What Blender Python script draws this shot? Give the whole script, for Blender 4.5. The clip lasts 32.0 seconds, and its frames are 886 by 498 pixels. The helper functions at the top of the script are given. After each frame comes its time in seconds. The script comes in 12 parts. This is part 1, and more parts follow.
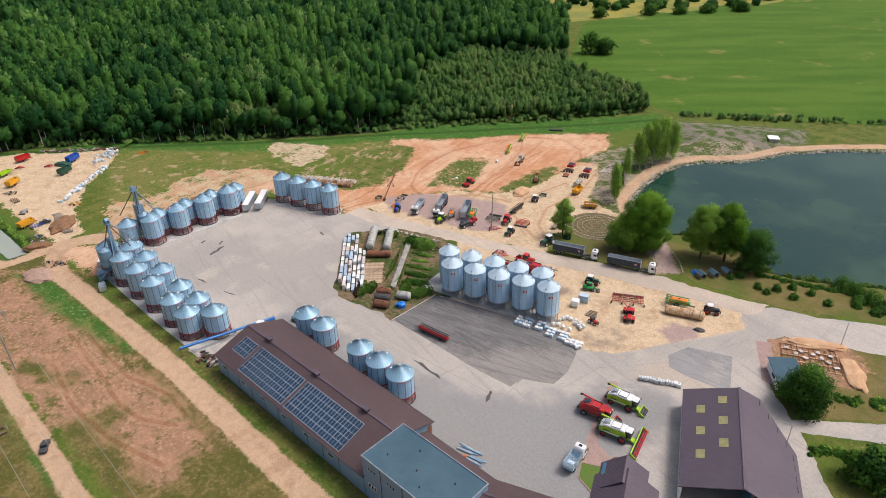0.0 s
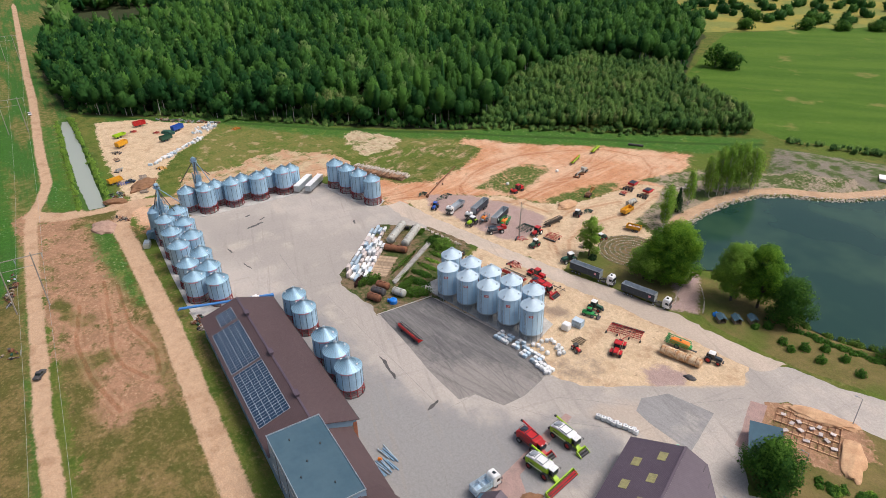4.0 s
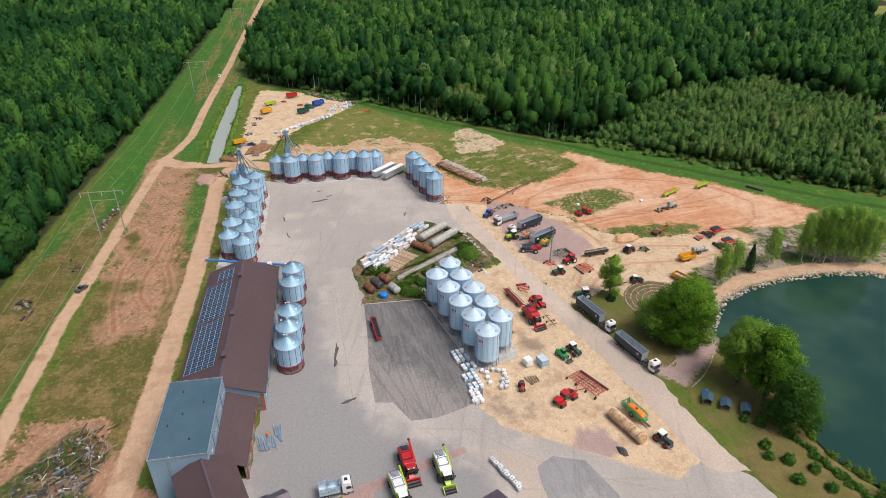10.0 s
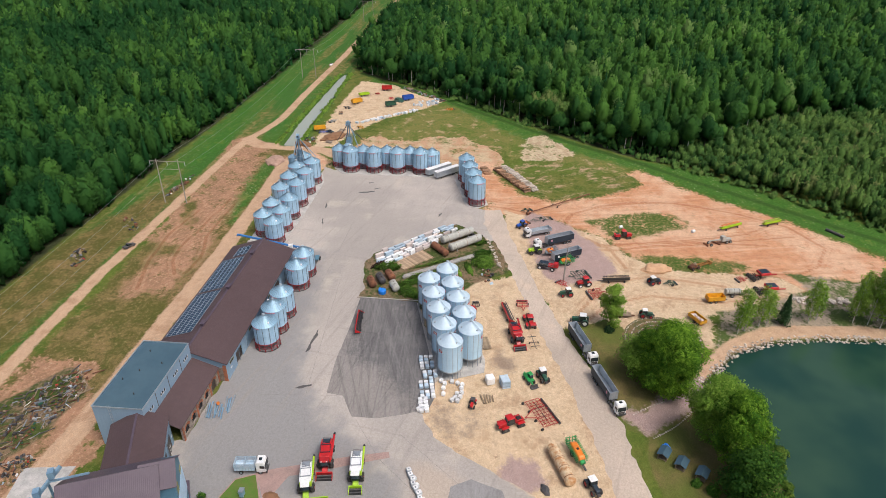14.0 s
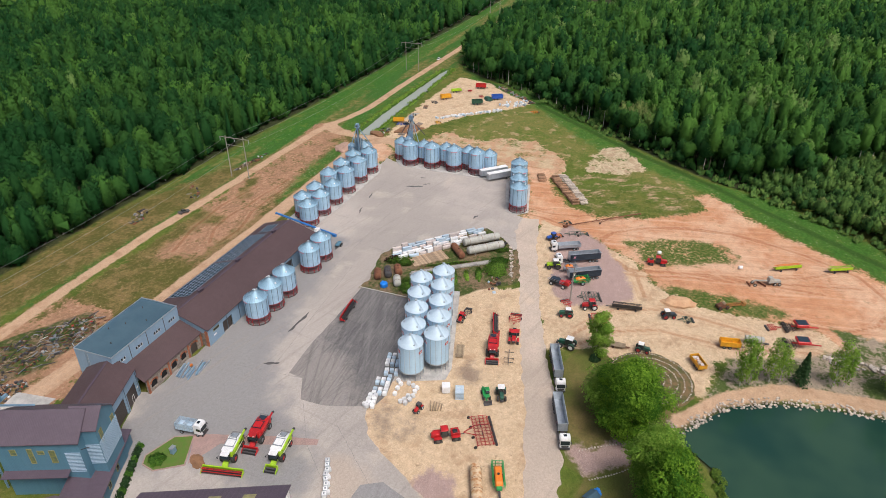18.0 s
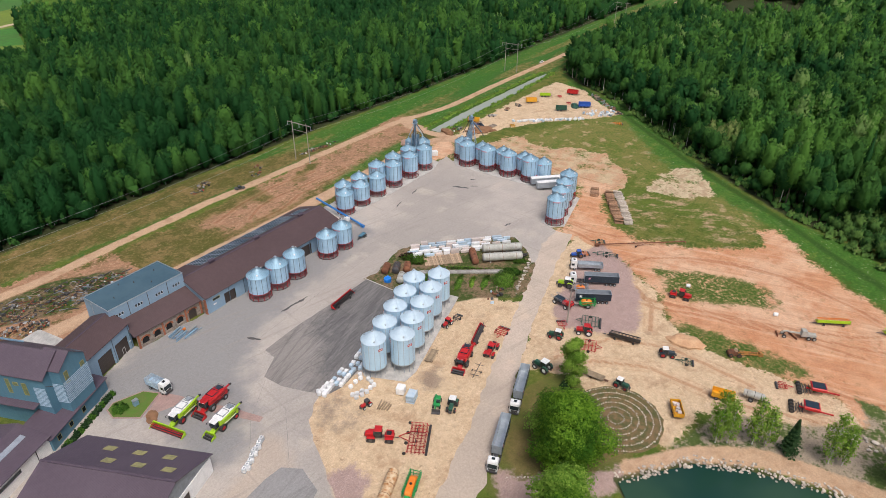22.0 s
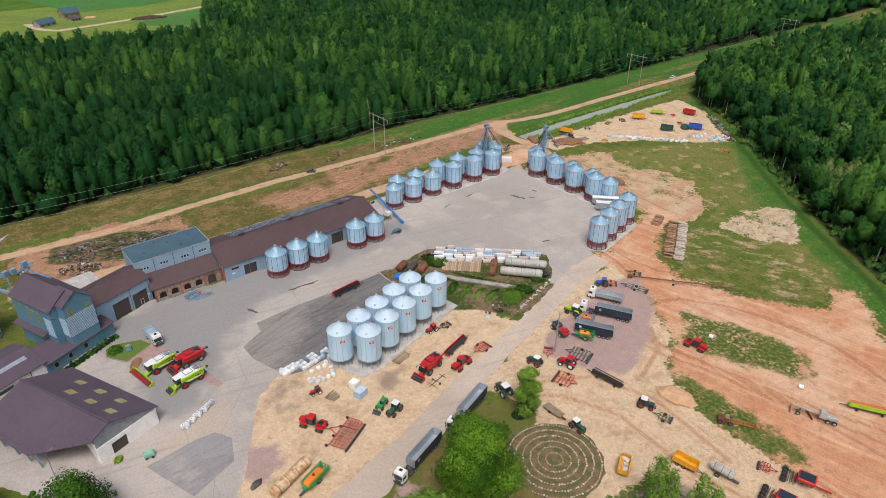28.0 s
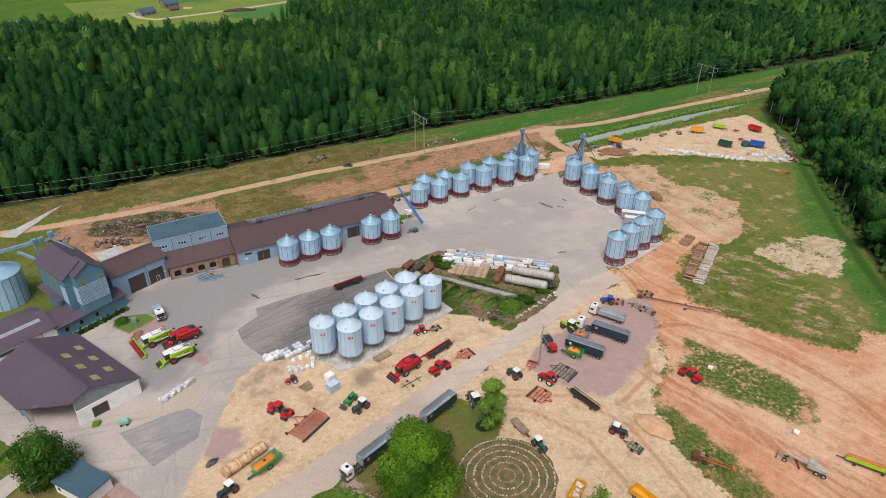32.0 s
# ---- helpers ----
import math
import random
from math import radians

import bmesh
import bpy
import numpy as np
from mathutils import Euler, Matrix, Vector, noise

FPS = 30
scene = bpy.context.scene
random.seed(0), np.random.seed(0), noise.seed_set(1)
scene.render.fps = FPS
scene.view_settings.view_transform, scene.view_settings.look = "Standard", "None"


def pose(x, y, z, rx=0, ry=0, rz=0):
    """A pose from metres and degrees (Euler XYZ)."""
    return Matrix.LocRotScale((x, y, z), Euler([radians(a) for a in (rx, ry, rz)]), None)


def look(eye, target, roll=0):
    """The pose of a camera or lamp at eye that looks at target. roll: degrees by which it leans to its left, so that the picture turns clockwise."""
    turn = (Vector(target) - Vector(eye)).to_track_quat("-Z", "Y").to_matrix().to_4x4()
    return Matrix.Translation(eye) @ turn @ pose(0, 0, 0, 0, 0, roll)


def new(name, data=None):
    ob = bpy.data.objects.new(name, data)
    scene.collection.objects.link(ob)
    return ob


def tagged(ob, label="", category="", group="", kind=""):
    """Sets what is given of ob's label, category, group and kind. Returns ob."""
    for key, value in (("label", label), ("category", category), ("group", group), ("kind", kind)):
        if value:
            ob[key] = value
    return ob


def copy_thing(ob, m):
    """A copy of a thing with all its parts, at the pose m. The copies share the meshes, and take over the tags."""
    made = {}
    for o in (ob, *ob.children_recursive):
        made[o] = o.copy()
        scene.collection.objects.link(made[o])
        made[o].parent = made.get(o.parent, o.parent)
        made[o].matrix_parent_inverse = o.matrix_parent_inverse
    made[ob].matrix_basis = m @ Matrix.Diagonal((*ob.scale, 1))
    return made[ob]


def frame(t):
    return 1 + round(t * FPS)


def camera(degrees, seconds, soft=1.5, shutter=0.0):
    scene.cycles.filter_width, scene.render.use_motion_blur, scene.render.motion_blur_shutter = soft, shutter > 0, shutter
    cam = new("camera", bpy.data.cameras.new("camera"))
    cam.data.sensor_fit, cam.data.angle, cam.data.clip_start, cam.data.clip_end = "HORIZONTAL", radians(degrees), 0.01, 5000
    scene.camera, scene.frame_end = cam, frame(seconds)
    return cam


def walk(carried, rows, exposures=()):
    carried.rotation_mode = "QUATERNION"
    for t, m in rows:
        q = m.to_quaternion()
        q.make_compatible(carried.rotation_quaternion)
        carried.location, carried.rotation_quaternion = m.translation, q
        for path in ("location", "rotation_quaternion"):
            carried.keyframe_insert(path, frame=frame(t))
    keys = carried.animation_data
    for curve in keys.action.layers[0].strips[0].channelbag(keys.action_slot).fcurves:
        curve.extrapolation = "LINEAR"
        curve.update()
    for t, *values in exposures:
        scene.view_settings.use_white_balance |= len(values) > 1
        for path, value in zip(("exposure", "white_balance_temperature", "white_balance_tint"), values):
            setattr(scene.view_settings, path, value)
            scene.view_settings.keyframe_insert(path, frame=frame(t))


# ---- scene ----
cam = camera(68.6, 32.0, soft=0.8)
METRES, EYE, TILT, LEAN, TURN = 330.0, 118.2, 0.0, 0.0, 44.0
ROWS = [
    (0.0, 0.0, 0.0, 0.0, -0.73, -29.9, 1.27),
    (0.5, 0.0187, 0.001, -0.0018, 1.16, -29.81, 1.36),
    (1.0, 0.0367, 0.003, -0.0029, 3.07, -29.77, 1.36),
    (1.5, 0.0534, 0.0048, -0.0014, 4.91, -29.84, 1.22),
    (2.0, 0.0716, 0.0076, -0.0018, 6.82, -29.81, 1.2),
    (2.5, 0.0884, 0.0108, -0.0018, 8.67, -29.79, 1.14),
    (3.0, 0.1059, 0.0147, -0.0027, 10.54, -29.74, 1.15),
    (3.5, 0.1236, 0.0193, -0.003, 12.48, -29.71, 1.12),
    (5.5, 0.1901, 0.0422, -0.0026, 19.95, -29.72, 0.84),
    (6.0, 0.2062, 0.0492, -0.0029, 21.77, -29.71, 0.81),
    (6.5, 0.223, 0.0572, -0.0029, 23.71, -29.71, 0.8),
    (7.0, 0.238, 0.065, -0.0026, 25.52, -29.72, 0.73),
    (7.5, 0.2534, 0.0737, -0.0024, 27.42, -29.73, 0.65),
    (8.0, 0.2683, 0.0825, -0.0024, 29.22, -29.71, 0.6),
    (8.5, 0.2831, 0.092, -0.0021, 31.1, -29.7, 0.55),
    (9.0, 0.2973, 0.1018, -0.0021, 32.92, -29.64, 0.52),
    (9.5, 0.3115, 0.1127, -0.0017, 34.82, -29.65, 0.45),
    (10.0, 0.3247, 0.1235, -0.0015, 36.64, -29.65, 0.4),
    (10.5, 0.3383, 0.1351, -0.0016, 38.53, -29.64, 0.35),
    (11.0, 0.3509, 0.1465, -0.0011, 40.34, -29.65, 0.3),
    (11.5, 0.3634, 0.1586, -0.0005, 42.23, -29.66, 0.19),
    (12.0, 0.3756, 0.1712, -0.001, 44.05, -29.66, 0.22),
    (12.5, 0.3873, 0.1842, -0.0003, 45.91, -29.67, 0.18),
    (13.0, 0.3982, 0.1968, 0.0004, 47.69, -29.69, 0.13),
    (13.5, 0.4095, 0.2106, 0.0006, 49.56, -29.68, 0.13),
    (14.0, 0.4191, 0.2237, 0.0011, 51.35, -29.73, 0.03),
    (14.5, 0.4287, 0.2379, 0.0018, 53.15, -29.78, 0.03),
    (16.5, 0.463, 0.2976, 0.0016, 60.43, -29.89, 0.01),
    (17.0, 0.4706, 0.3134, 0.0019, 62.29, -29.93, -0.01),
    (17.5, 0.4778, 0.3287, 0.0015, 64.11, -29.91, -0.05),
    (18.0, 0.4848, 0.3455, 0.0015, 66.04, -29.95, -0.01),
    (18.5, 0.4907, 0.3616, 0.0016, 67.86, -29.96, -0.04),
    (19.0, 0.4962, 0.3785, 0.0017, 69.75, -30.0, -0.05),
    (19.5, 0.5011, 0.3951, 0.0019, 71.55, -30.04, -0.07),
    (20.0, 0.5057, 0.4125, 0.0019, 73.45, -30.04, -0.06),
    (20.5, 0.5094, 0.4288, 0.002, 75.25, -30.07, -0.09),
    (21.0, 0.5126, 0.4452, 0.0021, 77.05, -30.08, -0.12),
    (21.5, 0.5152, 0.4595, 0.0022, 78.64, -30.09, -0.14),
    (22.0, 0.5168, 0.4734, 0.0021, 80.14, -30.06, -0.15),
    (22.5, 0.5182, 0.487, 0.0023, 81.69, -30.06, -0.16),
    (23.0, 0.5196, 0.5009, 0.0023, 83.27, -30.03, -0.2),
    (23.5, 0.5203, 0.5141, 0.0024, 84.74, -30.03, -0.2),
    (24.0, 0.5206, 0.5275, 0.0025, 86.23, -30.01, -0.23),
    (24.5, 0.5207, 0.5403, 0.0025, 87.63, -30.0, -0.25),
    (25.0, 0.5204, 0.5534, 0.0026, 89.07, -30.0, -0.27),
    (25.5, 0.5198, 0.5657, 0.0026, 90.41, -30.0, -0.26),
    (27.5, 0.5146, 0.6142, 0.0026, 95.68, -30.01, -0.32),
    (28.0, 0.513, 0.6255, 0.0027, 96.91, -30.02, -0.33),
    (28.5, 0.5111, 0.6368, 0.0031, 98.15, -30.04, -0.36),
    (29.0, 0.509, 0.6472, 0.0033, 99.28, -30.03, -0.38),
    (29.5, 0.5066, 0.6578, 0.0034, 100.45, -30.03, -0.4),
    (30.0, 0.5043, 0.6681, 0.0036, 101.59, -30.05, -0.42),
    (30.5, 0.5016, 0.6787, 0.0038, 102.77, -30.09, -0.43),
    (31.0, 0.4987, 0.6886, 0.0039, 103.85, -30.08, -0.44),
    (31.5, 0.4954, 0.6984, 0.0041, 104.94, -30.11, -0.46),
    (32.0, 0.4924, 0.7074, 0.0041, 105.97, -30.09, -0.48),
]
walk(cam, [(t, pose(0, 0, EYE, TILT, LEAN, TURN) @ pose(METRES * x, METRES * y, METRES * z, 90 + pitch, roll, yaw)) for t, x, y, z, yaw, pitch, roll in ROWS], [(0.0, 0.04), (12.0, 0.0), (22.0, -0.06), (32.0, -0.12)])

from mathutils import geometry

# ---- light ----
world = bpy.data.worlds.new("overcast_sky")
scene.world = world
world.use_nodes = True
wn = world.node_tree
sky = wn.nodes.new("ShaderNodeTexSky")
sky.sky_type, sky.sun_disc = "NISHITA", False
SUN_EL, SUN_AZ = 60.0, 38.0
sky.sun_elevation, sky.sun_rotation = radians(SUN_EL), radians(SUN_AZ)
sky.dust_density, sky.air_density, sky.ozone_density = 6.0, 1.0, 1.0
wn.links.new(sky.outputs[0], wn.nodes["Background"].inputs[0])
wn.nodes["Background"].inputs[1].default_value = 0.122
sun = new("sun", bpy.data.lights.new("sun", "SUN"))
sun.data.energy, sun.data.angle, sun.data.color = 2.1, radians(24), (1.0, 0.97, 0.985)
sun_dir = Vector((math.sin(radians(SUN_AZ)) * math.cos(radians(SUN_EL)), math.cos(radians(SUN_AZ)) * math.cos(radians(SUN_EL)), math.sin(radians(SUN_EL))))
sun.matrix_world = look(sun_dir * 300, (0, 0, 0))


# ---- materials ----
def nd(nt, kind, **values):
    n = nt.nodes.new("ShaderNode" + kind)
    for k, v in values.items():
        n.inputs[k.replace("_", " ")].default_value = v
    return n


def mixc(nt, fac, a, b, mode="MIX"):
    n = nt.nodes.new("ShaderNodeMix")
    n.data_type, n.blend_type = "RGBA", mode
    for sock, v in ((n.inputs[0], fac), (n.inputs[6], a), (n.inputs[7], b)):
        if hasattr(v, "links"):
            nt.links.new(v, sock)
        else:
            sock.default_value = (*v, 1) if isinstance(v, tuple) else v
    return n.outputs[2]


def calc(nt, op, a, b=0.0, c=None):
    n = nt.nodes.new("ShaderNodeMath")
    n.operation = op
    for sock, v in zip(n.inputs, (a, b, c)):
        if v is None:
            continue
        if hasattr(v, "links"):
            nt.links.new(v, sock)
        else:
            sock.default_value = v
    return n.outputs[0]


def ramp(nt, v, lo, hi):
    n = nt.nodes.new("ShaderNodeMapRange")
    n.interpolation_type = "SMOOTHSTEP"
    nt.links.new(v, n.inputs[0])
    n.inputs[1].default_value, n.inputs[2].default_value = lo, hi
    return n.outputs[0]


def grain(nt, vec, scale, detail=4.0, rough=0.55, stretch=None):
    if stretch:
        m = nt.nodes.new("ShaderNodeMapping")
        m.vector_type = "TEXTURE"
        m.inputs["Scale"].default_value = [1 / v for v in stretch[:3]]
        if len(stretch) > 3:
            m.inputs["Rotation"].default_value = (0, 0, radians(stretch[3]))
        nt.links.new(vec, m.inputs[0])
        vec = m.outputs[0]
    n = nd(nt, "TexNoise", Scale=scale, Detail=detail, Roughness=rough)
    nt.links.new(vec, n.inputs["Vector"])
    return n.outputs["Fac"]


def shell(name):
    m = bpy.data.materials.new(name)
    m.use_nodes = True
    return m, m.node_tree, m.node_tree.nodes["Principled BSDF"]


def mat(name, c1, c2=None, scale=0.6, rough=0.6, metal=0.0, bump=0.0, rnd=0.0, fine=0.12, spec=0.5, stretch=None):
    """A painted, stone or metal surface: two tones in broad patches, fine grain, optional relief and change from piece to piece."""
    m, nt, b = shell(name)
    co = nt.nodes.new("ShaderNodeTexCoord").outputs["Object"]
    c2 = c2 or tuple(v * 0.72 for v in c1)
    n1, n2 = grain(nt, co, scale, 5.0, 0.6, stretch), grain(nt, co, scale * 9, 3.0, 0.6)
    col = mixc(nt, ramp(nt, n1, 0.36, 0.66), c1, c2)
    col = mixc(nt, 1.0, col, mixc(nt, ramp(nt, n2, 0.25, 0.75), (1 - fine,) * 3, (1 + fine,) * 3), "MULTIPLY")
    if rnd:
        oi = nt.nodes.new("ShaderNodeObjectInfo").outputs["Random"]
        col = mixc(nt, 1.0, col, mixc(nt, oi, (1 - rnd,) * 3, (1 + rnd,) * 3), "MULTIPLY")
    nt.links.new(col, b.inputs["Base Color"])
    b.inputs["Metallic"].default_value, b.inputs["Specular IOR Level"].default_value = metal, spec
    nt.links.new(calc(nt, "MULTIPLY_ADD", n2, 0.2, rough - 0.1), b.inputs["Roughness"])
    if bump:
        bp = nd(nt, "Bump", Strength=bump, Distance=0.05)
        nt.links.new(n2, bp.inputs["Height"])
        nt.links.new(bp.outputs[0], b.inputs["Normal"])
    return m


def leaf_mat(name, dark, light, extra=None, thin=0.25, crown=False, speck=0.16, soft_grain=0.4):
    m, nt, b = shell(name)
    g = nt.nodes.new("ShaderNodeNewGeometry")
    oi = nt.nodes.new("ShaderNodeObjectInfo").outputs["Random"]
    at = nt.nodes.new("ShaderNodeAttribute")
    at.attribute_name = "tint"
    n1 = grain(nt, g.outputs["Position"], 0.02, 3.0)
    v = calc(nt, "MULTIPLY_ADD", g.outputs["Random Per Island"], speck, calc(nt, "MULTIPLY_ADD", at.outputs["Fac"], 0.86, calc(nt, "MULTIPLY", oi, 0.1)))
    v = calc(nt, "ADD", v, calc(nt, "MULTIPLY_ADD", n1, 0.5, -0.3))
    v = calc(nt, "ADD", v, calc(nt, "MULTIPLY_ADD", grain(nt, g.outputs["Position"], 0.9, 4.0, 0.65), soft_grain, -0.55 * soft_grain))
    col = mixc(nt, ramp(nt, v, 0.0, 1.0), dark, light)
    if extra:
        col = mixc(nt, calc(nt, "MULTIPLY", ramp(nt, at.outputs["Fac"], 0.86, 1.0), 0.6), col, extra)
    nt.links.new(col, b.inputs["Base Color"])
    b.inputs["Roughness"].default_value, b.inputs["Specular IOR Level"].default_value = 0.75, 0.15
    tr = nt.nodes.new("ShaderNodeBsdfTranslucent")
    nt.links.new(col, tr.inputs[0])
    if crown:
        # leaves lie along their crown's surface, so the crown shades as one body
        cn = nt.nodes.new("ShaderNodeAttribute")
        cn.attribute_name = "crown_normal"
        bp = nd(nt, "Bump", Strength=0.65, Distance=0.5)
        nt.links.new(cn.outputs["Vector"], bp.inputs["Normal"])
        nt.links.new(grain(nt, g.outputs["Position"], 1.3, 4.0, 0.65), bp.inputs["Height"])
        nt.links.new(bp.outputs[0], b.inputs["Normal"])
    mx = nt.nodes.new("ShaderNodeMixShader")
    mx.inputs[0].default_value = thin
    nt.links.new(b.outputs[0], mx.inputs[1])
    nt.links.new(tr.outputs[0], mx.inputs[2])
    nt.links.new(mx.outputs[0], nt.nodes["Material Output"].inputs[0])
    return m


def steel_mat(name, c1, c2, ring=0.11, vert=0.0, rough=0.42, metal=0.55):
    """Galvanised sheet with rolled corrugation and overlapping plates."""
    m, nt, b = shell(name)
    co = nt.nodes.new("ShaderNodeTexCoord").outputs["Object"]
    n1, n2 = grain(nt, co, 0.5, 5.0), grain(nt, co, 7.0, 3.0)
    streak = grain(nt, co, 1.4, 4.0, 0.6, (1, 1, 0.12))
    col = mixc(nt, ramp(nt, calc(nt, "MULTIPLY_ADD", streak, 0.6, calc(nt, "MULTIPLY", n1, 0.4)), 0.35, 0.65), c1, c2)
    sep = nt.nodes.new("ShaderNodeSeparateXYZ")
    nt.links.new(co, sep.inputs[0])
    plate = calc(nt, "FRACT", calc(nt, "MULTIPLY", sep.outputs[2], 1 / 0.86))
    seam = calc(nt, "LESS_THAN", plate, 0.045)
    col = mixc(nt, calc(nt, "MULTIPLY", seam, 0.35), col, tuple(v * 0.55 for v in c1))
    nt.links.new(col, b.inputs["Base Color"])
    b.inputs["Metallic"].default_value = metal
    nt.links.new(calc(nt, "MULTIPLY_ADD", n2, 0.25, rough - 0.12), b.inputs["Roughness"])
    wave = calc(nt, "SINE", calc(nt, "MULTIPLY", sep.outputs[2], 6.283 / ring))
    bp = nd(nt, "Bump", Strength=0.5, Distance=0.015)
    nt.links.new(calc(nt, "ADD", wave, seam), bp.inputs["Height"])
    nt.links.new(bp.outputs[0], b.inputs["Normal"])
    return m


def clad_mat(name, c1, c2, pitch=0.25, rough=0.5, along=0, metal=0.0, depth=0.02):
    """Profiled sheet cladding or roofing: ribs that run across the given axis."""
    m, nt, b = shell(name)
    co = nt.nodes.new("ShaderNodeTexCoord").outputs["Object"]
    n1, n2 = grain(nt, co, 0.12, 6.0, 0.65), grain(nt, co, 2.5, 4.0)
    streak = grain(nt, co, 0.9, 4.0, 0.6, (1, 1, 0.15))
    col = mixc(nt, ramp(nt, calc(nt, "MULTIPLY_ADD", n1, 0.6, calc(nt, "MULTIPLY", streak, 0.4)), 0.36, 0.66), c1, c2)
    sep = nt.nodes.new("ShaderNodeSeparateXYZ")
    nt.links.new(co, sep.inputs[0])
    rib = calc(nt, "SINE", calc(nt, "MULTIPLY", sep.outputs[along], 6.283 / pitch))
    crest = ramp(nt, rib, 0.3, 0.9)
    col = mixc(nt, calc(nt, "MULTIPLY", crest, 0.12), col, tuple(v * 0.6 for v in c1))
    col = mixc(nt, 1.0, col, mixc(nt, n2, (0.86,) * 3, (1.14,) * 3), "MULTIPLY")
    nt.links.new(col, b.inputs["Base Color"])
    nt.links.new(calc(nt, "MULTIPLY_ADD", n2, 0.25, rough - 0.12), b.inputs["Roughness"])
    b.inputs["Metallic"].default_value = metal
    bp = nd(nt, "Bump", Strength=0.6, Distance=depth)
    nt.links.new(crest, bp.inputs["Height"])
    nt.links.new(bp.outputs[0], b.inputs["Normal"])
    return m


M = {}
M["asphalt"] = None
M["concrete"] = mat("pale_concrete", (0.50, 0.48, 0.45), (0.36, 0.35, 0.33), 0.35, 0.85, bump=0.3)
M["concrete_old"] = mat("weathered_concrete", (0.36, 0.34, 0.31), (0.22, 0.21, 0.19), 0.5, 0.9, bump=0.5, rnd=0.2)
M["kerb"] = mat("kerb_concrete", (0.52, 0.50, 0.46), (0.40, 0.38, 0.35), 0.9, 0.9, bump=0.3)
M["silo"] = steel_mat("galvanised_silo_sheet", (0.43, 0.63, 0.78), (0.31, 0.49, 0.65), metal=0.12)
M["silo_roof"] = mat("galvanised_roof_sheet", (0.31, 0.49, 0.61), (0.25, 0.42, 0.545), 0.5, 0.42, 0.15, fine=0.06)
M["silo_new"] = steel_mat("bright_new_silo_sheet", (0.52, 0.72, 0.86), (0.44, 0.64, 0.79), 0.11, 0, 0.36, 0.1)
M["silo_new_roof"] = mat("bright_new_roof_sheet", (0.50, 0.62, 0.70), (0.44, 0.56, 0.65), 0.8, 0.5, 0.0, fine=0.03)
M["stiff"] = mat("dark_stiffener_steel", (0.16, 0.22, 0.27), None, 1.0, 0.5, 0.4)
M["rib"] = mat("roof_rib_steel", (0.26, 0.37, 0.45), None, 1.0, 0.45, 0.5)
M["red_steel"] = mat("red_oxide_steel", (0.36, 0.035, 0.04), (0.24, 0.03, 0.035), 0.8, 0.55, rnd=0.1)
M["grey_steel"] = mat("grey_painted_steel", (0.30, 0.33, 0.36), None, 0.8, 0.5, 0.3, rnd=0.1)
M["galv"] = mat("galvanised_steel", (0.52, 0.58, 0.62), (0.40, 0.46, 0.50), 0.8, 0.4, 0.6)
M["blue_steel"] = mat("pale_blue_steel", (0.24, 0.38, 0.50), (0.18, 0.30, 0.41), 0.5, 0.5, 0.2)
M["dark_steel"] = mat("dark_steel", (0.06, 0.06, 0.065), (0.10, 0.09, 0.085), 0.9, 0.6, 0.2)
M["rust"] = mat("rusty_steel", (0.22, 0.09, 0.045), (0.12, 0.05, 0.03), 0.7, 0.85, 0.1, 0.4, rnd=0.25)
M["pink"] = mat("faded_red_sign_band", (0.70, 0.30, 0.36), (0.62, 0.36, 0.42), 1.0, 0.6)
M["roof_brown"] = clad_mat("brown_metal_roof", (0.078, 0.048, 0.048), (0.098, 0.061, 0.061), 0.35, 0.5, 0)
M["roof_brown2"] = clad_mat("violet_brown_metal_roof", (0.088, 0.064, 0.084), (0.108, 0.080, 0.102), 0.35, 0.45, 0)
M["roof_flat"] = mat("blue_grey_roof_membrane", (0.050, 0.100, 0.135), (0.066, 0.120, 0.155), 0.12, 0.8, fine=0.05, spec=0.3)
M["louvre"] = mat("pale_louvre_sheet", (0.44, 0.58, 0.70), (0.36, 0.50, 0.62), 0.8, 0.45, 0.1)
M["roof_teal"] = mat("turquoise_metal_roof", (0.05, 0.30, 0.30), (0.06, 0.24, 0.25), 0.5, 0.5)
M["wall_blue"] = clad_mat("pale_blue_cladding", (0.27, 0.39, 0.50), (0.23, 0.34, 0.45), 0.3, 0.55, 0)
M["wall_teal"] = clad_mat("grey_teal_cladding", (0.100, 0.225, 0.305), (0.082, 0.190, 0.262), 0.3, 0.55, 0)
M["wall_white"] = mat("white_rendered_wall", (0.84, 0.83, 0.81), (0.76, 0.75, 0.73), 0.5, 0.85)
M["white"] = mat("white_paint", (0.80, 0.80, 0.79), (0.70, 0.70, 0.69), 0.8, 0.45, rnd=0.05)
M["brick"] = mat("orange_brick", (0.38, 0.13, 0.06), (0.26, 0.10, 0.06), 1.2, 0.85, bump=0.4, rnd=0.25)
M["fieldstone"] = mat("field_stone", (0.36, 0.31, 0.26), (0.22, 0.18, 0.15), 1.5, 0.9, bump=0.5, rnd=0.35)
M["stone"] = mat("shore_stone", (0.50, 0.44, 0.375), (0.32, 0.27, 0.22), 0.35, 0.9, bump=0.4, rnd=0.35)
M["door_brown"] = clad_mat("dark_brown_door_panel", (0.055, 0.042, 0.036), (0.075, 0.058, 0.05), 0.5, 0.5, 2)
M["dark"] = mat("dark_interior", (0.012, 0.012, 0.013), None, 1.0, 0.9)
M["rubber"] = mat("tyre_rubber", (0.028, 0.028, 0.028), (0.05, 0.045, 0.04), 1.5, 0.9)
